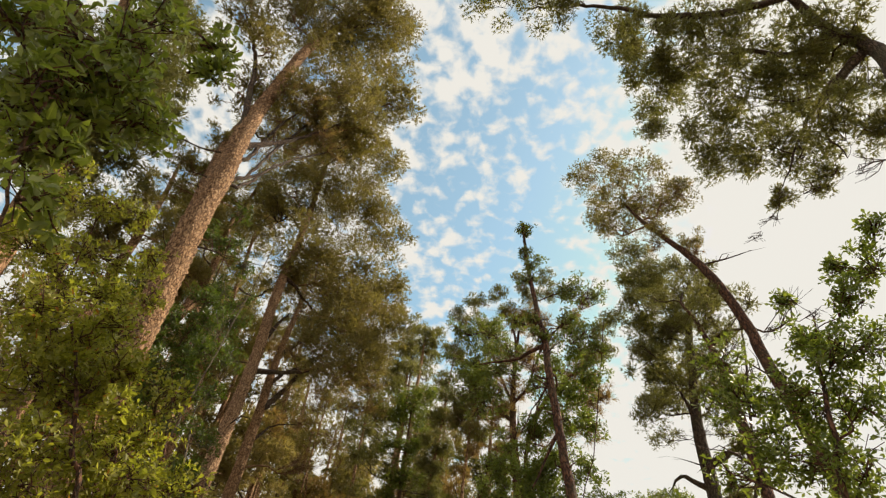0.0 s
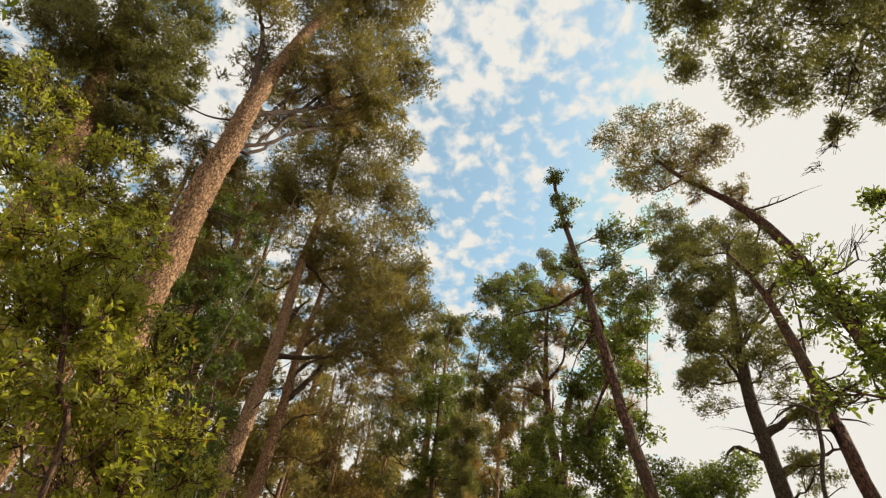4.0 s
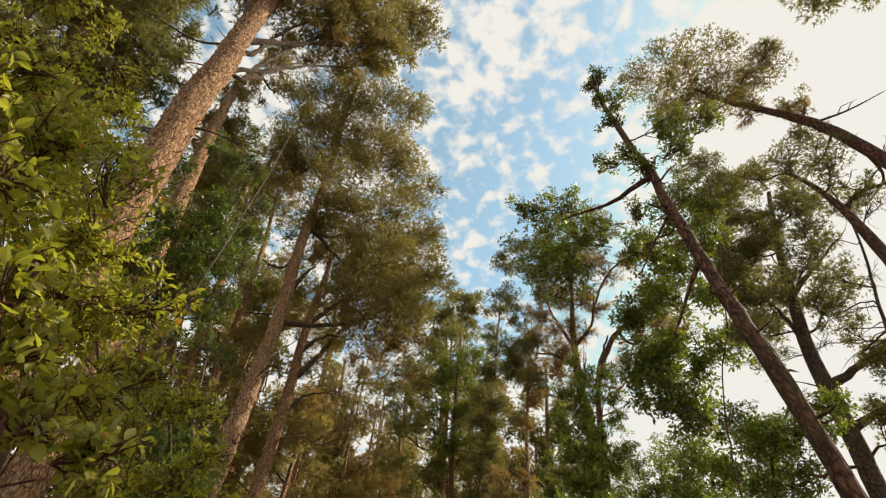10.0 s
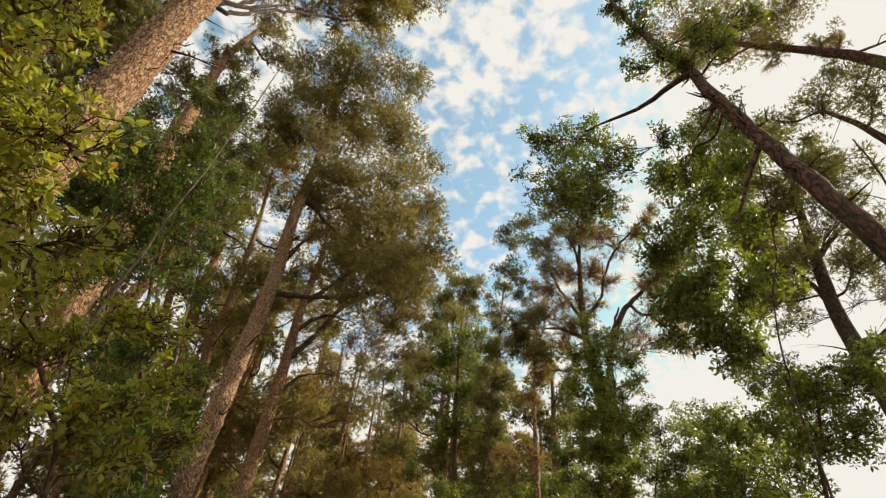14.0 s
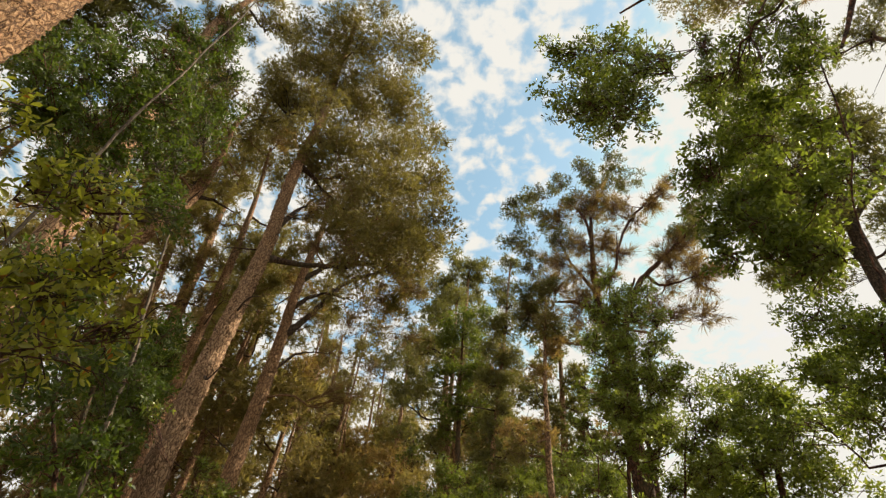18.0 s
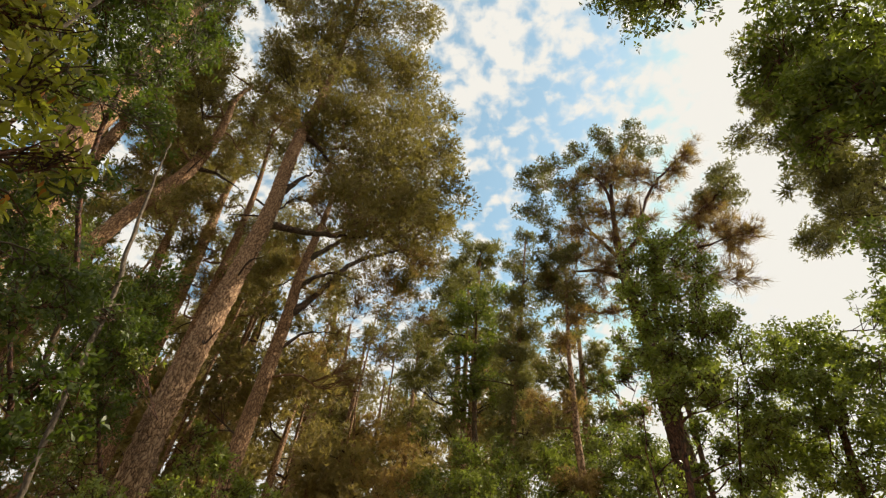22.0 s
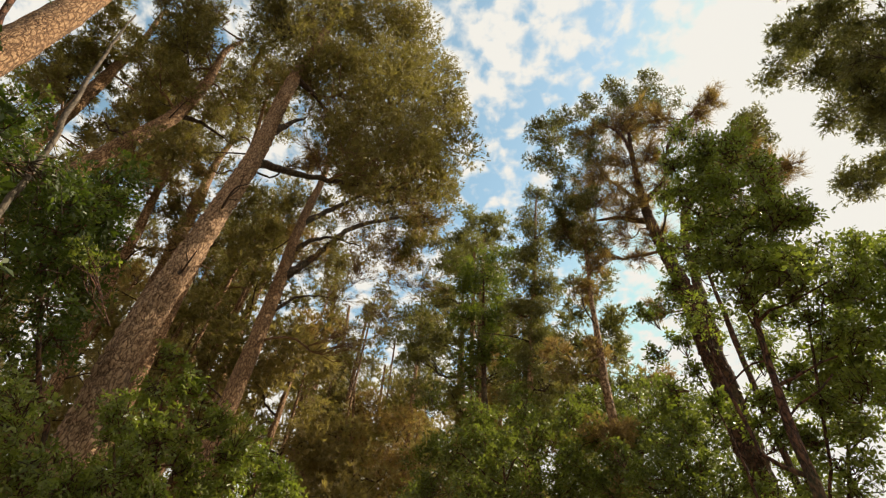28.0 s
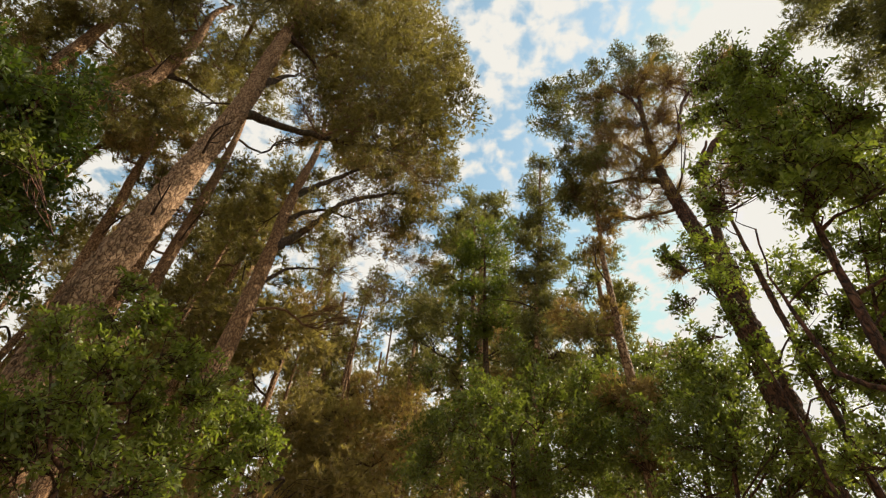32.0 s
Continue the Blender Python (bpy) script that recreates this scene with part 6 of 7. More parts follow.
pine("low brownish pine closing the view",
     [(-6.85, 29.91, 0.83, 0.14), (-7.96, 29.6, 10.11, 0.13), (-8.32, 29.53, 12.18, 0.13), (-8.62, 29.47, 14.11, 0.08), (-8.86, 29.42, 15.77, 0.04)],
     [(-9.9, 29.4, 14.1, 1.38), (-8.1, 29.0, 12.8, 1.29), (-6.9, 29.7, 12.2, 1.38), (-8.3, 29.3, 11.2, 1.32), (-10.1, 29.8, 11.0, 1.25), (-6.6, 29.2, 13.9, 1.17), (-8.2, 29.6, 15.0, 1.13), (-5.7, 30.0, 12.9, 1.26), (-7.0, 29.3, 10.7, 1.19), (-9.3, 29.1, 12.2, 1.27)], coarse=1.5, rusty=.2, tone=NEEDLES_SUNLIT)
broad("shaded thicket below the open sky",
     [(0.53, 21.08, 0.52, 0.04), (1.17, 20.45, 5.81, 0.04), (1.41, 20.24, 6.62, 0.04), (1.51, 20.16, 7.18, 0.01)],
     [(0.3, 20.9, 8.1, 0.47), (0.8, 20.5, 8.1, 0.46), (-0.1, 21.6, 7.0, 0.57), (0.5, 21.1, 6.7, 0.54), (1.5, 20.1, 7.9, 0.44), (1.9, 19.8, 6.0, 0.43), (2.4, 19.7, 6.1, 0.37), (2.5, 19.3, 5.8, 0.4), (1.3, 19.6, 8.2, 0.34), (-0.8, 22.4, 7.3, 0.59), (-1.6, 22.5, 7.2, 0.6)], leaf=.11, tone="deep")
broad("dark leafy trees against the light beyond the stems",
     [(2.21, 21.18, 0.53, 0.05), (2.85, 20.54, 5.86, 0.05), (3.16, 20.14, 6.74, 0.05), (3.4, 19.83, 7.59, 0.02)],
     [(3.4, 20.1, 8.5, 0.42), (3.6, 19.3, 8.1, 0.45), (4.1, 18.9, 8.5, 0.43), (3.3, 19.8, 7.6, 0.45), (3.8, 19.5, 7.5, 0.48), (3.1, 20.5, 7.4, 0.35), (3.4, 20.0, 6.9, 0.49), (3.3, 20.0, 6.3, 0.44), (4.6, 18.7, 9.4, 0.34), (3.4, 19.6, 9.2, 0.26)], leaf=.11, thin=.8)
pine("many-limbed dark pine with a wide tangled crown",
     [(7.02, 15.67, 0.34, 0.05), (7.86, 14.83, 7.37, 0.05), (8.32, 14.44, 9.29, 0.05), (8.78, 14.04, 11.37, 0.04), (9.29, 13.61, 13.78, 0.03), (9.52, 13.42, 16.06, 0.02)],
     [(7.7, 15.8, 13.5, 0.92), (7.8, 14.7, 12.0, 0.74), (6.5, 16.3, 12.5, 0.73), (7.9, 14.2, 13.5, 0.78), (8.1, 13.8, 12.4, 0.65), (6.4, 15.5, 14.8, 0.65), (8.5, 14.4, 15.6, 0.77), (7.8, 14.4, 16.3, 0.8), (8.1, 15.2, 19.2, 0.76), (7.8, 14.3, 10.9, 0.5), (8.5, 14.6, 10.4, 0.49), (8.0, 15.3, 9.2, 0.48), (6.8, 16.1, 11.4, 0.56)], tone=NEEDLES_GREEN_BACKLIT, wood=BARK_LIMB_BACKLIT, thin=.7, coarse=1.0,
     bare=[(7.6, 15.0, 11.1, 0.75), (8.5, 14.3, 11.6, 0.59), (8.0, 14.7, 13.4, 0.67), (8.9, 14.0, 14.0, 0.66), (7.9, 14.8, 15.3, 0.66), (9.0, 13.9, 12.4, 0.54)])
broad("near twigs of broad pointed leaves at the path edge",
     [(-2.38, 5.77, 0.03, 0.01), (-2.68, 5.47, 2.52, 0.01), (-2.78, 5.35, 2.81, 0.01), (-2.94, 5.15, 3.24, 0.01), (-3.14, 4.9, 3.7, 0.0)],
     [(-3.4, 4.8, 4.0, 0.17), (-3.2, 4.9, 3.8, 0.17), (-3.0, 5.2, 3.5, 0.16), (-2.9, 5.1, 3.2, 0.16), (-2.8, 5.3, 3.1, 0.15), (-2.8, 5.3, 2.8, 0.15), (-2.7, 5.5, 2.8, 0.15), (-2.5, 5.7, 2.8, 0.15), (-3.5, 4.6, 4.4, 0.15)], leaf=.085, near=True, tone="olive", thin=.7)
pine("bushy young pine at the back of the clearing",
     [(-3.28, 25.49, 0.69, 0.12), (-3.27, 25.5, 9.5, 0.11), (-3.29, 25.49, 12.82, 0.11), (-3.26, 25.5, 16.92, 0.08), (-3.23, 25.5, 21.03, 0.04)],
     [(-3.1, 25.2, 20.4, 1.05), (-3.9, 25.1, 19.0, 1.0), (-2.3, 25.1, 18.1, 1.02), (-4.6, 25.7, 17.5, 0.97), (-3.5, 25.8, 17.3, 1.13), (-2.2, 25.2, 15.6, 0.92), (-4.6, 25.0, 14.7, 0.9), (-3.6, 25.1, 14.0, 0.96), (-5.2, 25.9, 13.4, 0.83), (-3.9, 25.0, 12.3, 0.8), (-2.3, 25.6, 13.6, 0.86), (-5.7, 25.7, 15.1, 0.73)], tone=NEEDLES_GREEN_BACKLIT, coarse=1.5)
pine("pine of the far brown thicket",
     [(-26.0, 22.0, 0.58, 0.25), (-26.12, 22.07, 8.38, 0.19), (-26.24, 22.13, 16.18, 0.14), (-26.34, 22.19, 22.68, 0.09), (-26.4, 22.22, 26.58, 0.06)],
     [(-24.5, 24.3, 10.9, 1.9), (-24.2, 21.9, 12.5, 2.26), (-24.0, 22.0, 15.8, 1.96), (-25.5, 20.9, 17.5, 1.82), (-26.7, 21.6, 19.1, 1.62), (-25.0, 21.5, 20.8, 1.74), (-25.4, 22.6, 22.4, 1.46), (-27.5, 21.8, 24.1, 1.39), (-26.9, 22.0, 25.7, 1.45)], coarse=2.5, dead=3, rusty=.25, tone=NEEDLES_SUNLIT)
pine("pine of the far brown thicket",
     [(-24.0, 28.0, 0.77, 0.25), (-23.97, 27.96, 7.97, 0.19), (-23.94, 27.92, 15.17, 0.14), (-23.92, 27.89, 21.17, 0.09), (-23.9, 27.87, 24.77, 0.06)],
     [(-24.3, 26.7, 10.1, 2.38), (-23.6, 29.5, 11.5, 1.73), (-22.3, 26.3, 12.9, 1.58), (-23.8, 30.3, 14.3, 1.69), (-23.6, 28.7, 15.7, 1.86), (-25.2, 25.8, 17.1, 1.28), (-24.7, 28.0, 18.5, 1.62), (-23.8, 28.7, 19.9, 1.55), (-23.2, 29.2, 21.3, 1.2), (-24.0, 29.0, 22.7, 1.22), (-24.2, 28.7, 24.1, 1.37)], coarse=2.5, dead=3, rusty=.25, tone=NEEDLES_SUNLIT)
pine("pine of the far brown thicket",
     [(-21.0, 33.0, 0.94, 0.25), (-20.89, 33.13, 9.04, 0.19), (-20.78, 33.27, 17.14, 0.14), (-20.68, 33.38, 23.89, 0.09), (-20.63, 33.44, 27.94, 0.06)],
     [(-20.1, 33.0, 9.8, 1.87), (-22.1, 33.5, 11.4, 2.26), (-23.1, 34.9, 13.0, 1.46), (-22.8, 33.9, 14.6, 2.05), (-23.5, 33.6, 16.1, 1.56), (-21.4, 34.1, 17.7, 1.42), (-23.0, 33.5, 19.3, 1.37), (-22.1, 33.4, 20.9, 1.94), (-22.5, 33.4, 22.4, 1.3), (-20.4, 33.1, 24.0, 1.19), (-21.2, 32.8, 25.6, 1.41), (-21.0, 33.1, 27.2, 1.44)], coarse=2.5, dead=3, rusty=.25, tone=NEEDLES_SUNLIT)
pine("pine of the far brown thicket",
     [(-17.0, 27.0, 0.74, 0.25), (-17.04, 27.03, 6.74, 0.19), (-17.07, 27.06, 12.74, 0.14), (-17.11, 27.09, 17.74, 0.09), (-17.12, 27.1, 20.74, 0.06)],
     [(-17.3, 25.7, 7.4, 2.23), (-15.7, 24.4, 8.7, 1.49), (-17.9, 27.5, 9.9, 1.54), (-19.5, 27.5, 11.2, 1.44), (-16.3, 24.5, 12.5, 2.11), (-17.0, 26.0, 13.7, 1.83), (-18.1, 26.6, 15.0, 1.82), (-18.1, 28.8, 16.3, 1.81), (-17.6, 27.4, 17.6, 1.69), (-16.9, 27.4, 18.8, 1.66), (-17.1, 27.5, 20.1, 1.26)], coarse=2.5, dead=3, rusty=.25, tone=NEEDLES_SUNLIT)
pine("pine of the far brown thicket",
     [(-16.0, 34.0, 0.97, 0.25), (-15.92, 33.89, 7.57, 0.19), (-15.84, 33.78, 14.17, 0.14), (-15.77, 33.69, 19.67, 0.09), (-15.73, 33.63, 22.97, 0.06)],
     [(-15.9, 31.7, 9.5, 2.01), (-15.3, 33.4, 10.8, 1.65), (-16.8, 32.7, 12.1, 2.22), (-15.4, 36.7, 13.3, 1.94), (-17.1, 31.2, 14.6, 1.62), (-16.6, 35.1, 15.9, 1.81), (-15.0, 32.1, 17.2, 1.79), (-16.7, 32.2, 18.5, 1.22), (-15.2, 32.7, 19.8, 1.32), (-15.1, 34.3, 21.0, 1.19), (-16.1, 34.1, 22.3, 1.14)], coarse=2.5, dead=3, rusty=.25, tone=NEEDLES_SUNLIT)
pine("pine of the far brown thicket",
     [(-14.5, 30.0, 0.84, 0.25), (-14.6, 29.85, 5.94, 0.19), (-14.69, 29.69, 11.04, 0.14), (-14.77, 29.57, 15.29, 0.09), (-14.82, 29.49, 17.84, 0.06)],
     [(-14.7, 28.7, 8.9, 2.12), (-13.8, 29.8, 10.1, 1.4), (-14.5, 28.9, 11.3, 1.88), (-14.4, 30.9, 12.5, 1.29), (-14.3, 28.5, 13.7, 1.88), (-15.2, 28.4, 14.9, 1.45), (-15.7, 29.2, 16.1, 1.73), (-14.7, 29.9, 17.2, 1.67)], coarse=2.5, dead=3, rusty=.25, tone=NEEDLES_SUNLIT)
pine("pine of the far brown thicket",
     [(-11.0, 27.0, 0.74, 0.25), (-10.93, 27.05, 5.84, 0.19), (-10.86, 27.09, 10.94, 0.14), (-10.81, 27.13, 15.19, 0.09), (-10.77, 27.16, 17.74, 0.06)],
     [(-10.5, 25.9, 7.6, 1.99), (-11.9, 27.2, 8.8, 1.42), (-8.8, 28.0, 10.0, 1.53), (-12.8, 27.0, 11.2, 1.9), (-10.0, 28.4, 12.4, 1.82), (-11.5, 25.9, 13.6, 1.65), (-10.4, 25.4, 14.8, 1.5), (-10.4, 27.4, 16.0, 1.52), (-11.0, 26.6, 17.1, 1.47)], coarse=2.5, dead=3, rusty=.25, tone=NEEDLES_SUNLIT)
pine("pine of the far brown thicket",
     [(-9.5, 37.0, 1.07, 0.25), (-9.6, 36.96, 7.67, 0.19), (-9.7, 36.92, 14.27, 0.14), (-9.79, 36.89, 19.77, 0.09), (-9.84, 36.87, 23.07, 0.06)],
     [(-7.7, 34.7, 11.2, 1.43), (-10.6, 38.4, 12.6, 2.13), (-11.2, 36.2, 14.0, 2.12), (-10.0, 34.2, 15.4, 1.91), (-7.8, 36.7, 16.8, 1.81), (-11.4, 36.9, 18.2, 1.86), (-8.2, 36.3, 19.6, 1.59)], coarse=2.5, dead=3, rusty=.25, tone=NEEDLES_SUNLIT)
pine("pine of the far brown thicket",
     [(-7.0, 35.0, 1.01, 0.25), (-6.94, 34.86, 6.4, 0.19), (-6.88, 34.71, 11.8, 0.14), (-6.83, 34.59, 16.3, 0.09), (-6.8, 34.52, 19.0, 0.06)],
     [(-6.2, 36.8, 12.1, 1.97), (-5.1, 34.6, 13.3, 1.71), (-4.8, 34.6, 14.6, 1.83), (-7.4, 34.5, 15.9, 1.72), (-5.9, 35.2, 17.1, 1.26), (-6.5, 33.9, 18.4, 1.34)], coarse=2.5, dead=3, rusty=.25, tone=NEEDLES_SUNLIT)
pine("pine of the far brown thicket",
     [(-13.0, 41.0, 1.2, 0.25), (-13.01, 40.93, 8.4, 0.19), (-13.01, 40.86, 15.6, 0.14), (-13.02, 40.79, 21.6, 0.09), (-13.02, 40.76, 25.2, 0.06)],
     [(-15.6, 40.5, 13.7, 1.6), (-13.3, 41.9, 15.3, 1.33), (-14.7, 39.9, 16.8, 1.42), (-14.5, 40.2, 18.3, 1.74), (-13.0, 41.7, 19.9, 1.81), (-13.6, 39.4, 21.4, 1.34), (-13.6, 40.4, 22.9, 1.52)], coarse=2.5, dead=3, rusty=.25, tone=NEEDLES_SUNLIT)
pine("pine of the far brown thicket",
     [(-18.0, 44.0, 1.3, 0.25), (-17.93, 44.0, 9.4, 0.19), (-17.86, 44.0, 17.5, 0.14), (-17.79, 44.0, 24.25, 0.09), (-17.76, 44.0, 28.3, 0.06)],
     [(-17.8, 43.3, 15.4, 1.91), (-17.4, 41.7, 17.1, 1.53), (-18.5, 44.8, 18.9, 1.98), (-19.7, 42.8, 20.6, 1.58), (-19.8, 44.9, 22.3, 1.85), (-17.9, 42.7, 24.0, 1.74), (-18.1, 44.6, 25.7, 1.6), (-18.1, 43.3, 27.4, 1.47)], coarse=2.5, dead=3, rusty=.25, tone=NEEDLES_SUNLIT)
pine("pine of the far brown thicket",
     [(-5.5, 42.0, 1.24, 0.25), (-5.54, 41.86, 7.84, 0.19), (-5.57, 41.72, 14.44, 0.14), (-5.6, 41.61, 19.94, 0.09), (-5.62, 41.54, 23.24, 0.06)],
     [(-6.8, 42.9, 16.3, 1.98), (-5.3, 42.3, 17.8, 1.83), (-4.6, 41.1, 19.4, 1.49), (-5.0, 41.0, 20.9, 1.37), (-6.0, 41.7, 22.5, 1.18)], coarse=2.5, dead=3, rusty=.25, tone=NEEDLES_SUNLIT)
pine("pine of the far brown thicket",
     [(-28.0, 29.0, 0.81, 0.25), (-28.05, 28.84, 8.61, 0.19), (-28.1, 28.69, 16.41, 0.14), (-28.14, 28.56, 22.91, 0.09), (-28.16, 28.48, 26.81, 0.06)],
     [(-27.0, 29.8, 11.3, 2.25), (-26.8, 28.4, 13.2, 1.53), (-27.4, 27.6, 15.0, 1.89), (-27.0, 28.1, 16.8, 1.51), (-28.8, 28.3, 18.6, 1.62), (-29.3, 28.0, 20.4, 1.73), (-28.8, 27.5, 22.3, 1.71), (-27.8, 28.9, 24.1, 1.25), (-27.7, 29.3, 25.9, 1.57)], coarse=2.5, dead=3, rusty=.25, tone=NEEDLES_SUNLIT)
pine("pine of the far brown thicket",
     [(-23.0, 40.0, 1.17, 0.25), (-22.86, 39.96, 9.27, 0.19), (-22.72, 39.92, 17.37, 0.14), (-22.6, 39.89, 24.12, 0.09), (-22.53, 39.87, 28.17, 0.06)],
     [(-23.3, 41.0, 14.0, 1.85), (-25.3, 38.9, 15.9, 1.54), (-21.8, 39.8, 17.8, 1.93), (-23.4, 41.6, 19.7, 1.71), (-21.1, 40.4, 21.6, 1.67), (-22.6, 40.4, 23.4, 1.55), (-22.6, 40.4, 25.3, 1.22), (-23.1, 39.6, 27.2, 1.26)], coarse=2.5, dead=3, rusty=.25, tone=NEEDLES_SUNLIT)
pine("pine of the far brown thicket",
     [(-3.0, 45.0, 1.34, 0.25), (-3.14, 44.9, 8.54, 0.19), (-3.28, 44.8, 15.73, 0.14), (-3.39, 44.71, 21.73, 0.09), (-3.46, 44.66, 25.34, 0.06)],
     [(-3.2, 44.0, 16.9, 1.35), (-4.1, 43.4, 18.8, 1.42), (-4.0, 44.8, 20.7, 1.47), (-4.8, 44.1, 22.5, 1.5), (-3.7, 44.6, 24.4, 1.34)], coarse=2.5, dead=3, rusty=.25, tone=NEEDLES_SUNLIT)
pine("pine of the far brown thicket",
     [(-9.0, 47.0, 1.4, 0.25), (-8.98, 47.06, 8.9, 0.19), (-8.95, 47.12, 16.4, 0.14), (-8.94, 47.17, 22.65, 0.09), (-8.92, 47.2, 26.4, 0.06)],
     [(-8.5, 45.7, 16.8, 2.09), (-7.2, 46.5, 18.5, 1.69), (-10.2, 46.3, 20.3, 1.79), (-8.0, 47.1, 22.0, 1.41), (-9.2, 47.4, 23.8, 1.17), (-8.6, 47.9, 25.5, 1.12)], coarse=2.5, dead=3, rusty=.25, tone=NEEDLES_SUNLIT)
pine("pine of the far brown thicket",
     [(-19.0, 24.5, 0.66, 0.25), (-18.97, 24.67, 6.36, 0.19), (-18.93, 24.84, 12.06, 0.14), (-18.9, 24.99, 16.81, 0.09), (-18.88, 25.07, 19.66, 0.06)],
     [(-19.5, 25.5, 8.4, 1.57), (-21.0, 26.1, 9.7, 1.97), (-18.8, 25.6, 11.0, 1.38), (-19.9, 26.5, 12.3, 1.26), (-17.3, 26.2, 13.7, 1.4), (-16.9, 25.5, 15.0, 1.22), (-18.9, 24.5, 16.3, 1.74), (-19.6, 25.1, 17.7, 1.2), (-18.7, 24.6, 19.0, 1.37)], coarse=2.5, dead=3, rusty=.25, tone=NEEDLES_SUNLIT)
pine("pine of the far brown thicket",
     [(-21.0, 20.0, 0.51, 0.25), (-21.06, 19.88, 6.51, 0.19), (-21.13, 19.77, 12.51, 0.14), (-21.18, 19.67, 17.51, 0.09), (-21.22, 19.62, 20.51, 0.06)],
     [(-22.6, 22.3, 10.0, 1.79), (-21.8, 19.4, 11.4, 2.0), (-22.2, 20.2, 12.8, 1.66), (-20.7, 21.1, 14.2, 1.5), (-22.2, 20.2, 15.6, 1.29), (-20.6, 18.6, 17.0, 1.38), (-21.5, 19.4, 18.4, 1.26), (-21.6, 20.1, 19.8, 1.58)], coarse=2.5, dead=3, rusty=.25, tone=NEEDLES_SUNLIT)
pine("straight-boled pine filling the wood behind",
     [(-12.47, 22.83, 0.58, 0.21), (-13.27, 21.98, 14.4, 0.2), (-13.45, 21.79, 18.82, 0.19), (-13.81, 21.41, 23.81, 0.12), (-13.6, 20.02, 27.24, 0.07)],
     [(-14.5, 19.2, 27.1, 1.39), (-13.8, 21.1, 26.8, 1.44), (-14.8, 20.6, 24.8, 1.21), (-14.9, 20.9, 22.1, 1.12), (-13.0, 21.8, 20.4, 1.2), (-14.6, 21.0, 18.7, 1.0), (-12.0, 23.0, 21.1, 1.26), (-11.5, 22.6, 23.8, 1.21), (-10.7, 23.6, 21.8, 1.16), (-11.7, 22.5, 18.0, 1.01), (-13.0, 22.0, 17.5, 0.98), (-13.8, 20.7, 15.5, 0.87), (-11.1, 24.4, 20.3, 1.07), (-10.3, 25.8, 20.1, 1.17), (-12.8, 19.5, 27.3, 1.03)], rusty=.35, thin=.8)
pine("pine with dry brown boughs among the trunks",
     [(-13.97, 22.6, 0.54, 0.19), (-15.15, 21.03, 13.58, 0.18), (-15.41, 20.64, 16.79, 0.17), (-15.77, 20.1, 20.43, 0.12), (-16.24, 19.39, 23.85, 0.06)],
     [(-16.8, 19.0, 23.1, 1.24), (-15.2, 20.6, 21.1, 1.2), (-15.8, 19.5, 18.6, 1.02), (-15.3, 21.3, 18.4, 1.06), (-15.5, 20.6, 15.7, 0.94), (-17.3, 17.3, 24.5, 1.18), (-16.7, 18.4, 20.9, 1.07), (-16.5, 19.7, 26.3, 1.1), (-14.0, 22.0, 16.9, 0.96)], rusty=.35, thin=.8)
pine("slim reddish pine stem among the close-set trunks",
     [(-13.99, 24.76, 0.77, 0.12), (-13.95, 24.75, 8.00, 0.09), (-13.91, 24.74, 14.00, 0.07), (-13.88, 24.73, 19.00, 0.06), (-13.86, 24.72, 23.59, 0.04)],
     [(-14.9, 23.7, 18.1, 0.76), (-13.3, 24.0, 19.0, 0.75), (-14.2, 24.7, 19.9, 0.94), (-13.2, 24.2, 20.8, 1.02), (-15.0, 24.5, 21.8, 0.77), (-14.3, 24.6, 22.7, 0.87), (-14.1, 24.1, 23.6, 0.78)], coarse=1.5, dead=5, thin=.9)
pine("slim reddish pine stem among the close-set trunks",
     [(-15.24, 26.83, 0.83, 0.13), (-15.17, 26.81, 8.00, 0.10), (-15.11, 26.78, 14.00, 0.08), (-15.05, 26.76, 19.00, 0.06), (-15.02, 26.75, 21.93, 0.05)],
     [(-14.9, 26.8, 16.4, 0.85), (-14.6, 26.9, 17.3, 0.81), (-14.1, 26.2, 18.3, 0.75), (-14.9, 26.8, 19.2, 0.76), (-16.0, 26.9, 20.1, 0.80), (-16.0, 26.8, 21.0, 0.92), (-16.1, 26.8, 21.9, 0.73)], coarse=1.5, dead=5, thin=.9)
pine("slim reddish pine stem among the close-set trunks",
     [(-13.09, 24.94, 0.77, 0.11), (-13.02, 24.87, 8.00, 0.09), (-12.95, 24.81, 14.00, 0.07), (-12.90, 24.76, 19.00, 0.05), (-12.84, 24.71, 24.17, 0.04)],
     [(-13.8, 25.7, 18.7, 0.88), (-13.8, 24.0, 19.6, 0.99), (-12.8, 24.3, 20.5, 0.90), (-13.4, 25.4, 21.4, 0.87), (-11.9, 24.9, 22.3, 1.02), (-13.5, 24.9, 23.2, 0.88), (-12.3, 23.9, 24.2, 0.99)], coarse=1.5, dead=5, thin=.9)
pine("slim reddish pine stem among the close-set trunks",
     [(-12.10, 31.22, 0.97, 0.13), (-12.12, 31.08, 8.00, 0.10), (-12.15, 30.97, 14.00, 0.08), (-12.17, 30.87, 19.00, 0.06), (-12.19, 30.77, 24.22, 0.05)],
     [(-11.6, 31.4, 18.7, 1.02), (-12.0, 32.0, 19.6, 0.81), (-12.5, 31.5, 20.6, 0.95), (-11.7, 31.8, 21.5, 0.95), (-11.7, 31.7, 22.4, 0.93), (-12.6, 31.7, 23.3, 0.79), (-11.7, 31.0, 24.2, 0.83)], coarse=1.5, dead=5, thin=.9)
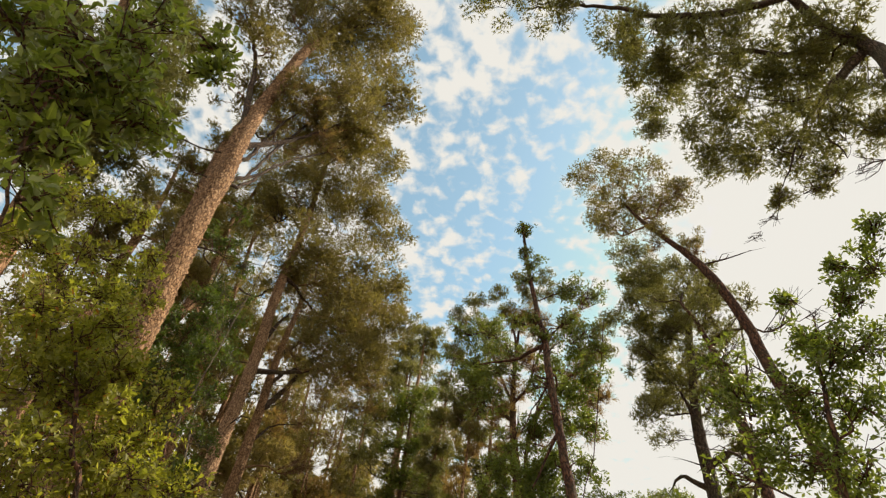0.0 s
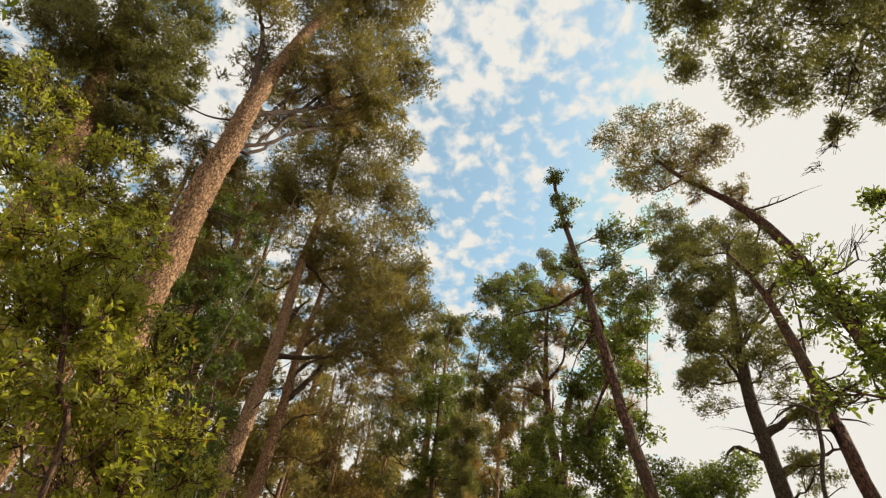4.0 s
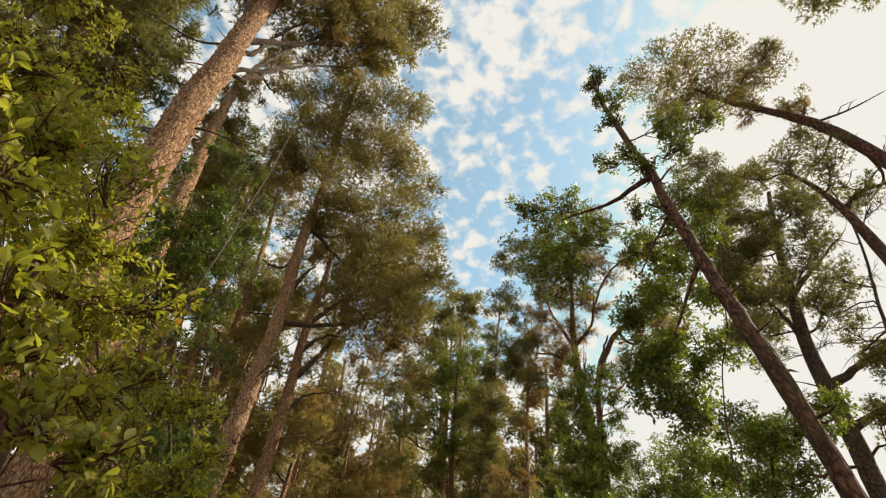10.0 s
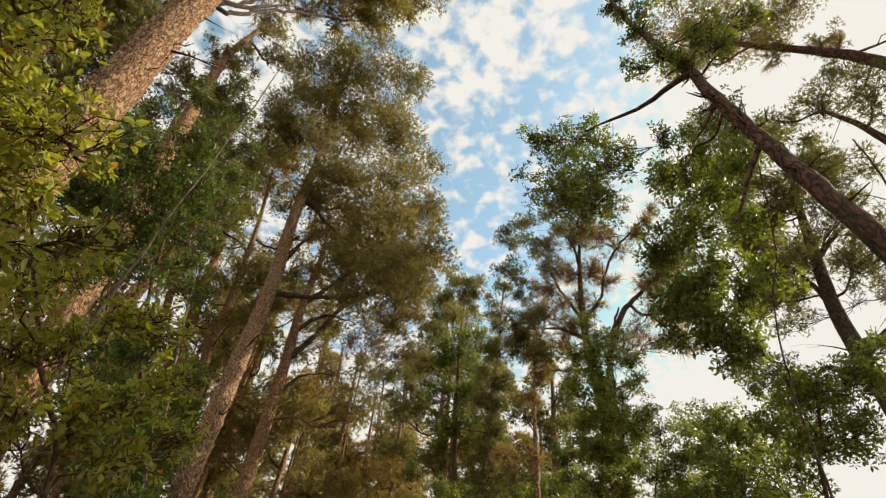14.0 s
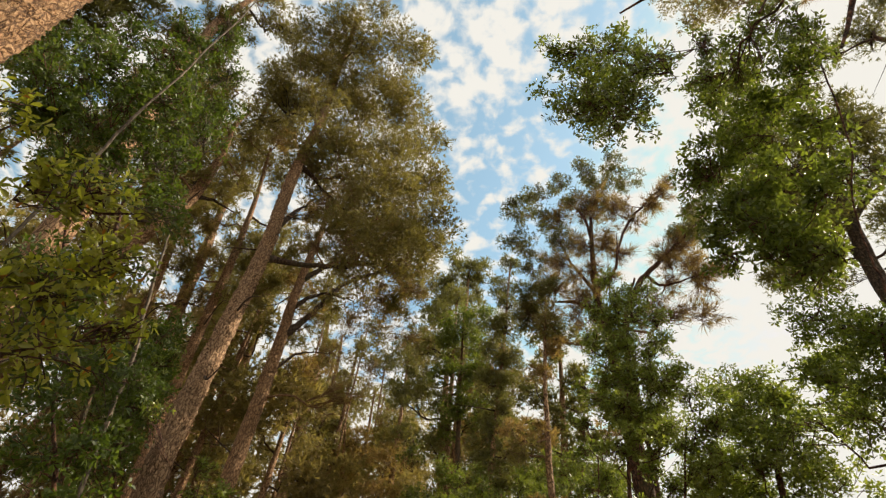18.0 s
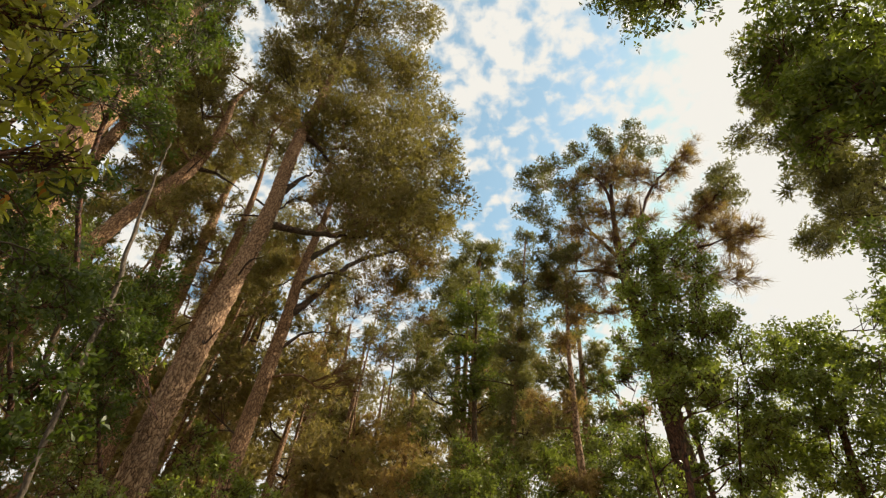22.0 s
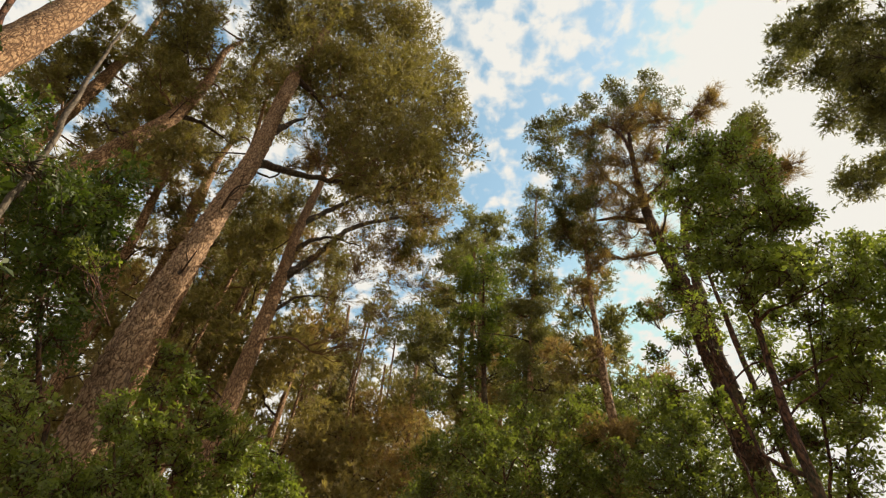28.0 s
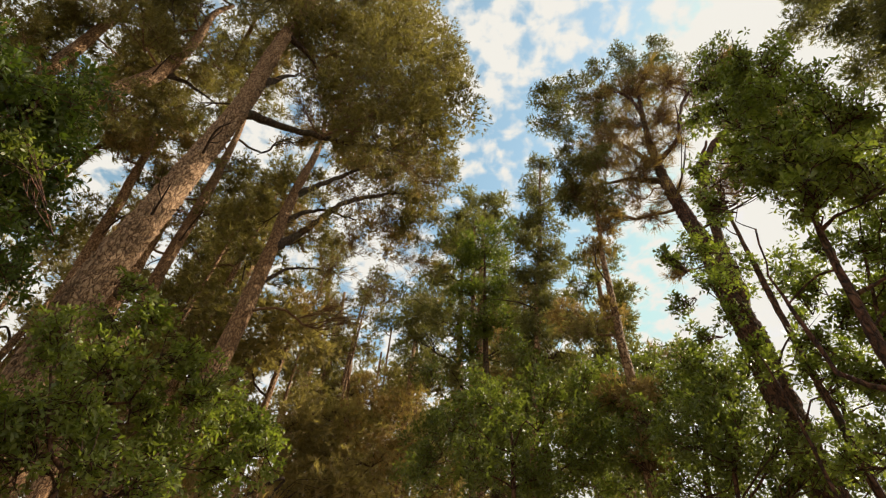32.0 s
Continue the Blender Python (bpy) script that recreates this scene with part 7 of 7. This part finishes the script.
pine("slim reddish pine stem among the close-set trunks",
     [(-12.57, 31.93, 1.00, 0.14), (-12.45, 31.79, 8.00, 0.11), (-12.34, 31.68, 14.00, 0.08), (-12.25, 31.58, 19.00, 0.06), (-12.21, 31.53, 21.71, 0.05)],
     [(-11.7, 32.1, 16.2, 0.86), (-12.0, 31.2, 17.1, 1.00), (-13.1, 31.9, 18.0, 0.86), (-12.0, 31.6, 19.0, 1.03), (-11.6, 32.6, 19.9, 0.71), (-13.1, 31.6, 20.8, 0.96), (-12.7, 31.8, 21.7, 0.72)], coarse=1.5, dead=5, thin=.9)
pine("slim reddish pine stem among the close-set trunks",
     [(-9.41, 30.62, 0.96, 0.10), (-9.36, 30.59, 8.00, 0.08), (-9.31, 30.56, 14.00, 0.06), (-9.27, 30.54, 19.00, 0.05), (-9.24, 30.52, 23.56, 0.03)],
     [(-10.1, 30.4, 18.1, 0.96), (-9.1, 31.4, 19.0, 0.90), (-10.0, 30.8, 19.9, 0.72), (-8.8, 29.9, 20.8, 1.02), (-9.4, 30.4, 21.7, 0.75), (-8.6, 31.5, 22.6, 0.94), (-8.9, 31.0, 23.6, 0.96)], coarse=1.5, dead=5, thin=.9)
pine("slim reddish pine stem among the close-set trunks",
     [(-8.70, 35.30, 1.12, 0.13), (-8.81, 35.34, 8.00, 0.10), (-8.90, 35.39, 14.00, 0.08), (-8.97, 35.42, 19.00, 0.06), (-9.04, 35.46, 23.86, 0.05)],
     [(-8.0, 34.4, 18.4, 0.76), (-8.3, 34.4, 19.3, 0.80), (-9.9, 35.0, 23.9, 0.84)], coarse=1.5, dead=5, thin=.9)
pine("slim reddish pine stem among the close-set trunks",
     [(-16.14, 27.03, 0.84, 0.13), (-16.13, 26.98, 8.00, 0.10), (-16.11, 26.94, 14.00, 0.08), (-16.10, 26.90, 19.00, 0.06), (-16.09, 26.87, 23.20, 0.05)],
     [(-16.3, 26.4, 17.7, 0.77), (-15.5, 26.1, 18.6, 0.86), (-16.9, 27.6, 19.5, 1.00), (-17.0, 27.4, 20.4, 1.02), (-16.4, 27.5, 21.4, 1.02), (-17.2, 26.4, 22.3, 0.71), (-16.8, 25.9, 23.2, 0.72)], coarse=1.5, dead=5, thin=.9)
broad("low leafy thicket in the middle of the wood",
     [(-0.07, 22.39, 0.58, 0.06), (0.76, 22.1, 7.49, 0.06), (1.01, 22.05, 8.69, 0.06), (1.16, 22.01, 9.75, 0.02)],
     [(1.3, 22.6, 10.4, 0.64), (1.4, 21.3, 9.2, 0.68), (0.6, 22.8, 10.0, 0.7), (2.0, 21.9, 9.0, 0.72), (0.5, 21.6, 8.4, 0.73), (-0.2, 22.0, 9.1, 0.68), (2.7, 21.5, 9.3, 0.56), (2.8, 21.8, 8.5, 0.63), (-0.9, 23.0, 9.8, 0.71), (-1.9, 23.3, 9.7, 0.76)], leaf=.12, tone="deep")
broad("thin leafy branches before the dark pine",
     [(-4.82, 6.31, 0.04, 0.02), (-5.44, 5.69, 5.17, 0.02), (-5.7, 5.38, 6.16, 0.02), (-5.92, 5.13, 7.34, 0.01), (-6.08, 4.95, 8.54, 0.01)],
     [(-6.7, 4.0, 8.4, 0.39), (-6.5, 4.5, 8.0, 0.39), (-6.3, 4.9, 7.1, 0.37), (-5.9, 4.9, 8.0, 0.31), (-6.6, 4.5, 8.8, 0.3), (-5.8, 5.0, 8.3, 0.31), (-5.7, 5.5, 8.5, 0.29), (-5.9, 5.2, 7.3, 0.33), (-5.6, 5.5, 7.5, 0.3), (-5.4, 6.0, 8.0, 0.25), (-5.7, 5.1, 6.4, 0.34), (-5.4, 5.6, 6.8, 0.32)], leaf=.09, tone="olive", thin=.8)
broad("tall slim tree with fine green leaves overhead",
     [(-5.7, 12.63, 0.25, 0.03), (-6.3, 12.03, 5.25, 0.03), (-6.78, 11.32, 7.04, 0.03), (-7.13, 10.82, 8.84, 0.03), (-7.38, 10.44, 11.77, 0.02), (-7.52, 10.24, 13.86, 0.01)],
     [(-8.3, 9.7, 9.1, 0.44), (-7.8, 10.0, 9.1, 0.41), (-8.0, 10.1, 10.4, 0.4), (-7.2, 10.4, 9.6, 0.38), (-7.3, 10.3, 11.4, 0.44), (-7.5, 10.4, 13.7, 0.46), (-7.2, 11.0, 10.2, 0.42), (-7.3, 10.6, 8.8, 0.38), (-7.2, 10.2, 7.6, 0.36), (-7.0, 10.9, 11.5, 0.35), (-7.7, 10.3, 15.2, 0.38), (-8.0, 10.1, 13.7, 0.42), (-7.2, 9.3, 9.0, 0.43)]
     + [(-7.1, 9.2, 9.6, 0.46), (-6.7, 9.6, 9.7, 0.43), (-7.0, 9.7, 8.6, 0.43), (-7.0, 10.2, 8.6, 0.42), (-7.1, 10.0, 8.1, 0.49), (-6.7, 9.5, 10.6, 0.42), (-5.8, 9.6, 8.9, 0.42), (-8.0, 9.6, 9.0, 0.48), (-7.0, 8.9, 8.2, 0.46), (-6.3, 9.4, 8.5, 0.45), (-7.8, 10.7, 8.6, 0.49), (-6.6, 11.0, 8.7, 0.3)], leaf=.095, tone="bright", wood=BARK_DARK, thin=1.0)
broad("fine-leaved saplings among the trunks",
     [(-5.81, 13.15, 0.26, 0.03), (-6.5, 12.47, 5.98, 0.03), (-6.74, 12.31, 7.04, 0.03), (-7.03, 12.12, 8.58, 0.02), (-7.22, 11.99, 9.81, 0.01)],
     [(-6.5, 12.4, 6.1, 0.52), (-6.9, 11.9, 6.3, 0.47)], leaf=.072, tone="bright", thin=.6)
broad("dark undergrowth filling the hollow below the stems",
     [(0.02, 19.25, 0.47, 0.04), (0.58, 18.7, 5.11, 0.03), (0.79, 18.56, 5.83, 0.03), (0.9, 18.49, 6.32, 0.01)],
     [(0.9, 18.4, 6.9, 0.4), (1.3, 18.0, 6.9, 0.35), (0.7, 18.5, 6.2, 0.48), (1.1, 18.0, 5.7, 0.45), (0.7, 18.7, 5.7, 0.48), (0.1, 18.5, 6.0, 0.45), (1.6, 18.4, 5.6, 0.4), (0.5, 18.8, 6.8, 0.42), (-0.2, 19.0, 6.6, 0.46), (-0.3, 19.7, 6.3, 0.51), (0.1, 19.1, 5.7, 0.44)], leaf=.1, tone="deep")
broad("shaded leafy branches under the bright sky gap",
     [(1.24, 17.73, 0.42, 0.03), (1.74, 17.23, 4.54, 0.03), (1.93, 17.0, 5.11, 0.03), (2.1, 16.79, 5.63, 0.01)],
     [(2.3, 16.3, 6.2, 0.34), (2.2, 16.8, 6.2, 0.27), (2.2, 16.5, 5.7, 0.34), (1.8, 17.0, 5.8, 0.23), (2.0, 16.9, 5.5, 0.34), (2.0, 16.9, 5.1, 0.36), (1.8, 17.4, 5.3, 0.34), (1.5, 17.6, 5.2, 0.31), (2.6, 16.1, 6.8, 0.32), (2.8, 15.9, 7.5, 0.34), (3.0, 15.5, 7.9, 0.31)], leaf=.09)
broad("evergreen shrubs in shade under the far pines",
     [(-2.28, 20.19, 0.52, 0.05), (-2.22, 20.18, 5.66, 0.04), (-2.17, 20.17, 6.63, 0.04), (-2.19, 20.17, 7.42, 0.01)],
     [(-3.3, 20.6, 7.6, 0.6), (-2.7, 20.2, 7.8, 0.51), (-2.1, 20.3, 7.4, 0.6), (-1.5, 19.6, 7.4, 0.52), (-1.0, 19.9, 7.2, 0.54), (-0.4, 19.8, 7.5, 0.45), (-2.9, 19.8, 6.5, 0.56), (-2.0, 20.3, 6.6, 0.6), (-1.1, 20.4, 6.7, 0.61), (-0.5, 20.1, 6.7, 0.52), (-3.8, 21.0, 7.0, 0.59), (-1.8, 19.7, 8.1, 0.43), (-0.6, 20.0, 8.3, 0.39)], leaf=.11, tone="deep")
broad("thin twiggy sapling beside the ivy-clad pine",
     [(0.9, 17.45, 0.42, 0.02), (0.97, 17.4, 4.59, 0.02), (1.03, 17.35, 5.44, 0.02), (1.0, 17.37, 6.41, 0.01), (0.92, 17.44, 7.27, 0.01)],
     [(0.9, 17.4, 7.9, 0.25), (0.9, 17.3, 7.2, 0.21), (1.7, 16.9, 7.1, 0.22), (1.6, 17.1, 6.6, 0.19), (1.0, 17.4, 6.7, 0.18), (1.4, 16.8, 5.8, 0.19), (2.0, 16.9, 6.7, 0.2), (0.7, 18.1, 8.2, 0.23), (0.4, 17.4, 8.5, 0.18), (0.6, 17.8, 7.2, 0.22)], leaf=.1, tone="light", thin=.8)
broad("open leafy tree at the edge of the clearing",
     [(1.06, 17.62, 0.42, 0.02), (1.55, 17.13, 4.48, 0.02), (1.8, 16.84, 5.46, 0.02), (2.05, 16.53, 6.52, 0.02), (2.37, 16.15, 7.69, 0.01)],
     [(2.2, 16.6, 8.5, 0.29), (2.4, 16.1, 8.3, 0.31), (2.5, 15.7, 8.0, 0.29), (2.6, 16.0, 7.5, 0.3), (2.0, 16.6, 7.6, 0.25), (2.2, 16.3, 7.3, 0.25), (2.2, 16.1, 6.7, 0.25), (1.7, 16.8, 7.2, 0.19), (2.0, 16.8, 6.8, 0.23), (2.0, 16.6, 6.2, 0.24), (1.6, 17.1, 6.4, 0.2), (1.8, 16.9, 5.8, 0.23), (1.4, 17.3, 6.2, 0.17)], leaf=.1, thin=.6)
pine("bushy dark pine behind the clearing",
     [(0.39, 25.99, 0.71, 0.17), (1.08, 25.94, 10.42, 0.16), (1.23, 25.93, 12.56, 0.15), (1.42, 25.91, 15.11, 0.11), (1.67, 25.89, 18.54, 0.05)],
     [(0.8, 26.2, 17.4, 1.17), (1.6, 25.2, 15.8, 1.08), (0.1, 26.0, 15.2, 1.09), (2.1, 26.5, 14.9, 1.08), (0.7, 26.4, 13.8, 1.16), (2.2, 25.6, 12.6, 1.02), (-0.2, 26.6, 12.9, 1.08), (0.9, 25.5, 11.4, 1.03), (2.4, 26.1, 11.6, 1.0), (2.1, 26.2, 18.5, 0.87), (-0.9, 25.4, 13.2, 1.0), (3.0, 25.5, 13.3, 0.82)], tone=NEEDLES_GREEN_BACKLIT, rusty=.25, coarse=1.3)
pine("young pine with dry brown lower boughs",
     [(-1.94, 29.01, 0.81, 0.2), (-1.45, 29.03, 11.75, 0.18), (-1.4, 29.04, 14.26, 0.18), (-1.2, 29.04, 17.28, 0.12), (-1.13, 29.05, 20.15, 0.06)],
     [(-1.3, 29.1, 19.4, 1.28), (-2.2, 29.7, 18.4, 1.34), (-0.5, 28.6, 17.3, 1.18), (-1.6, 29.0, 16.0, 1.29), (-2.7, 29.5, 15.1, 1.21), (-0.4, 28.6, 14.6, 1.21), (-1.9, 29.5, 13.7, 1.28), (-3.2, 29.3, 13.0, 1.13), (-0.4, 29.5, 13.2, 1.19), (-3.9, 28.7, 14.1, 1.09)], rusty=.5, coarse=1.3)
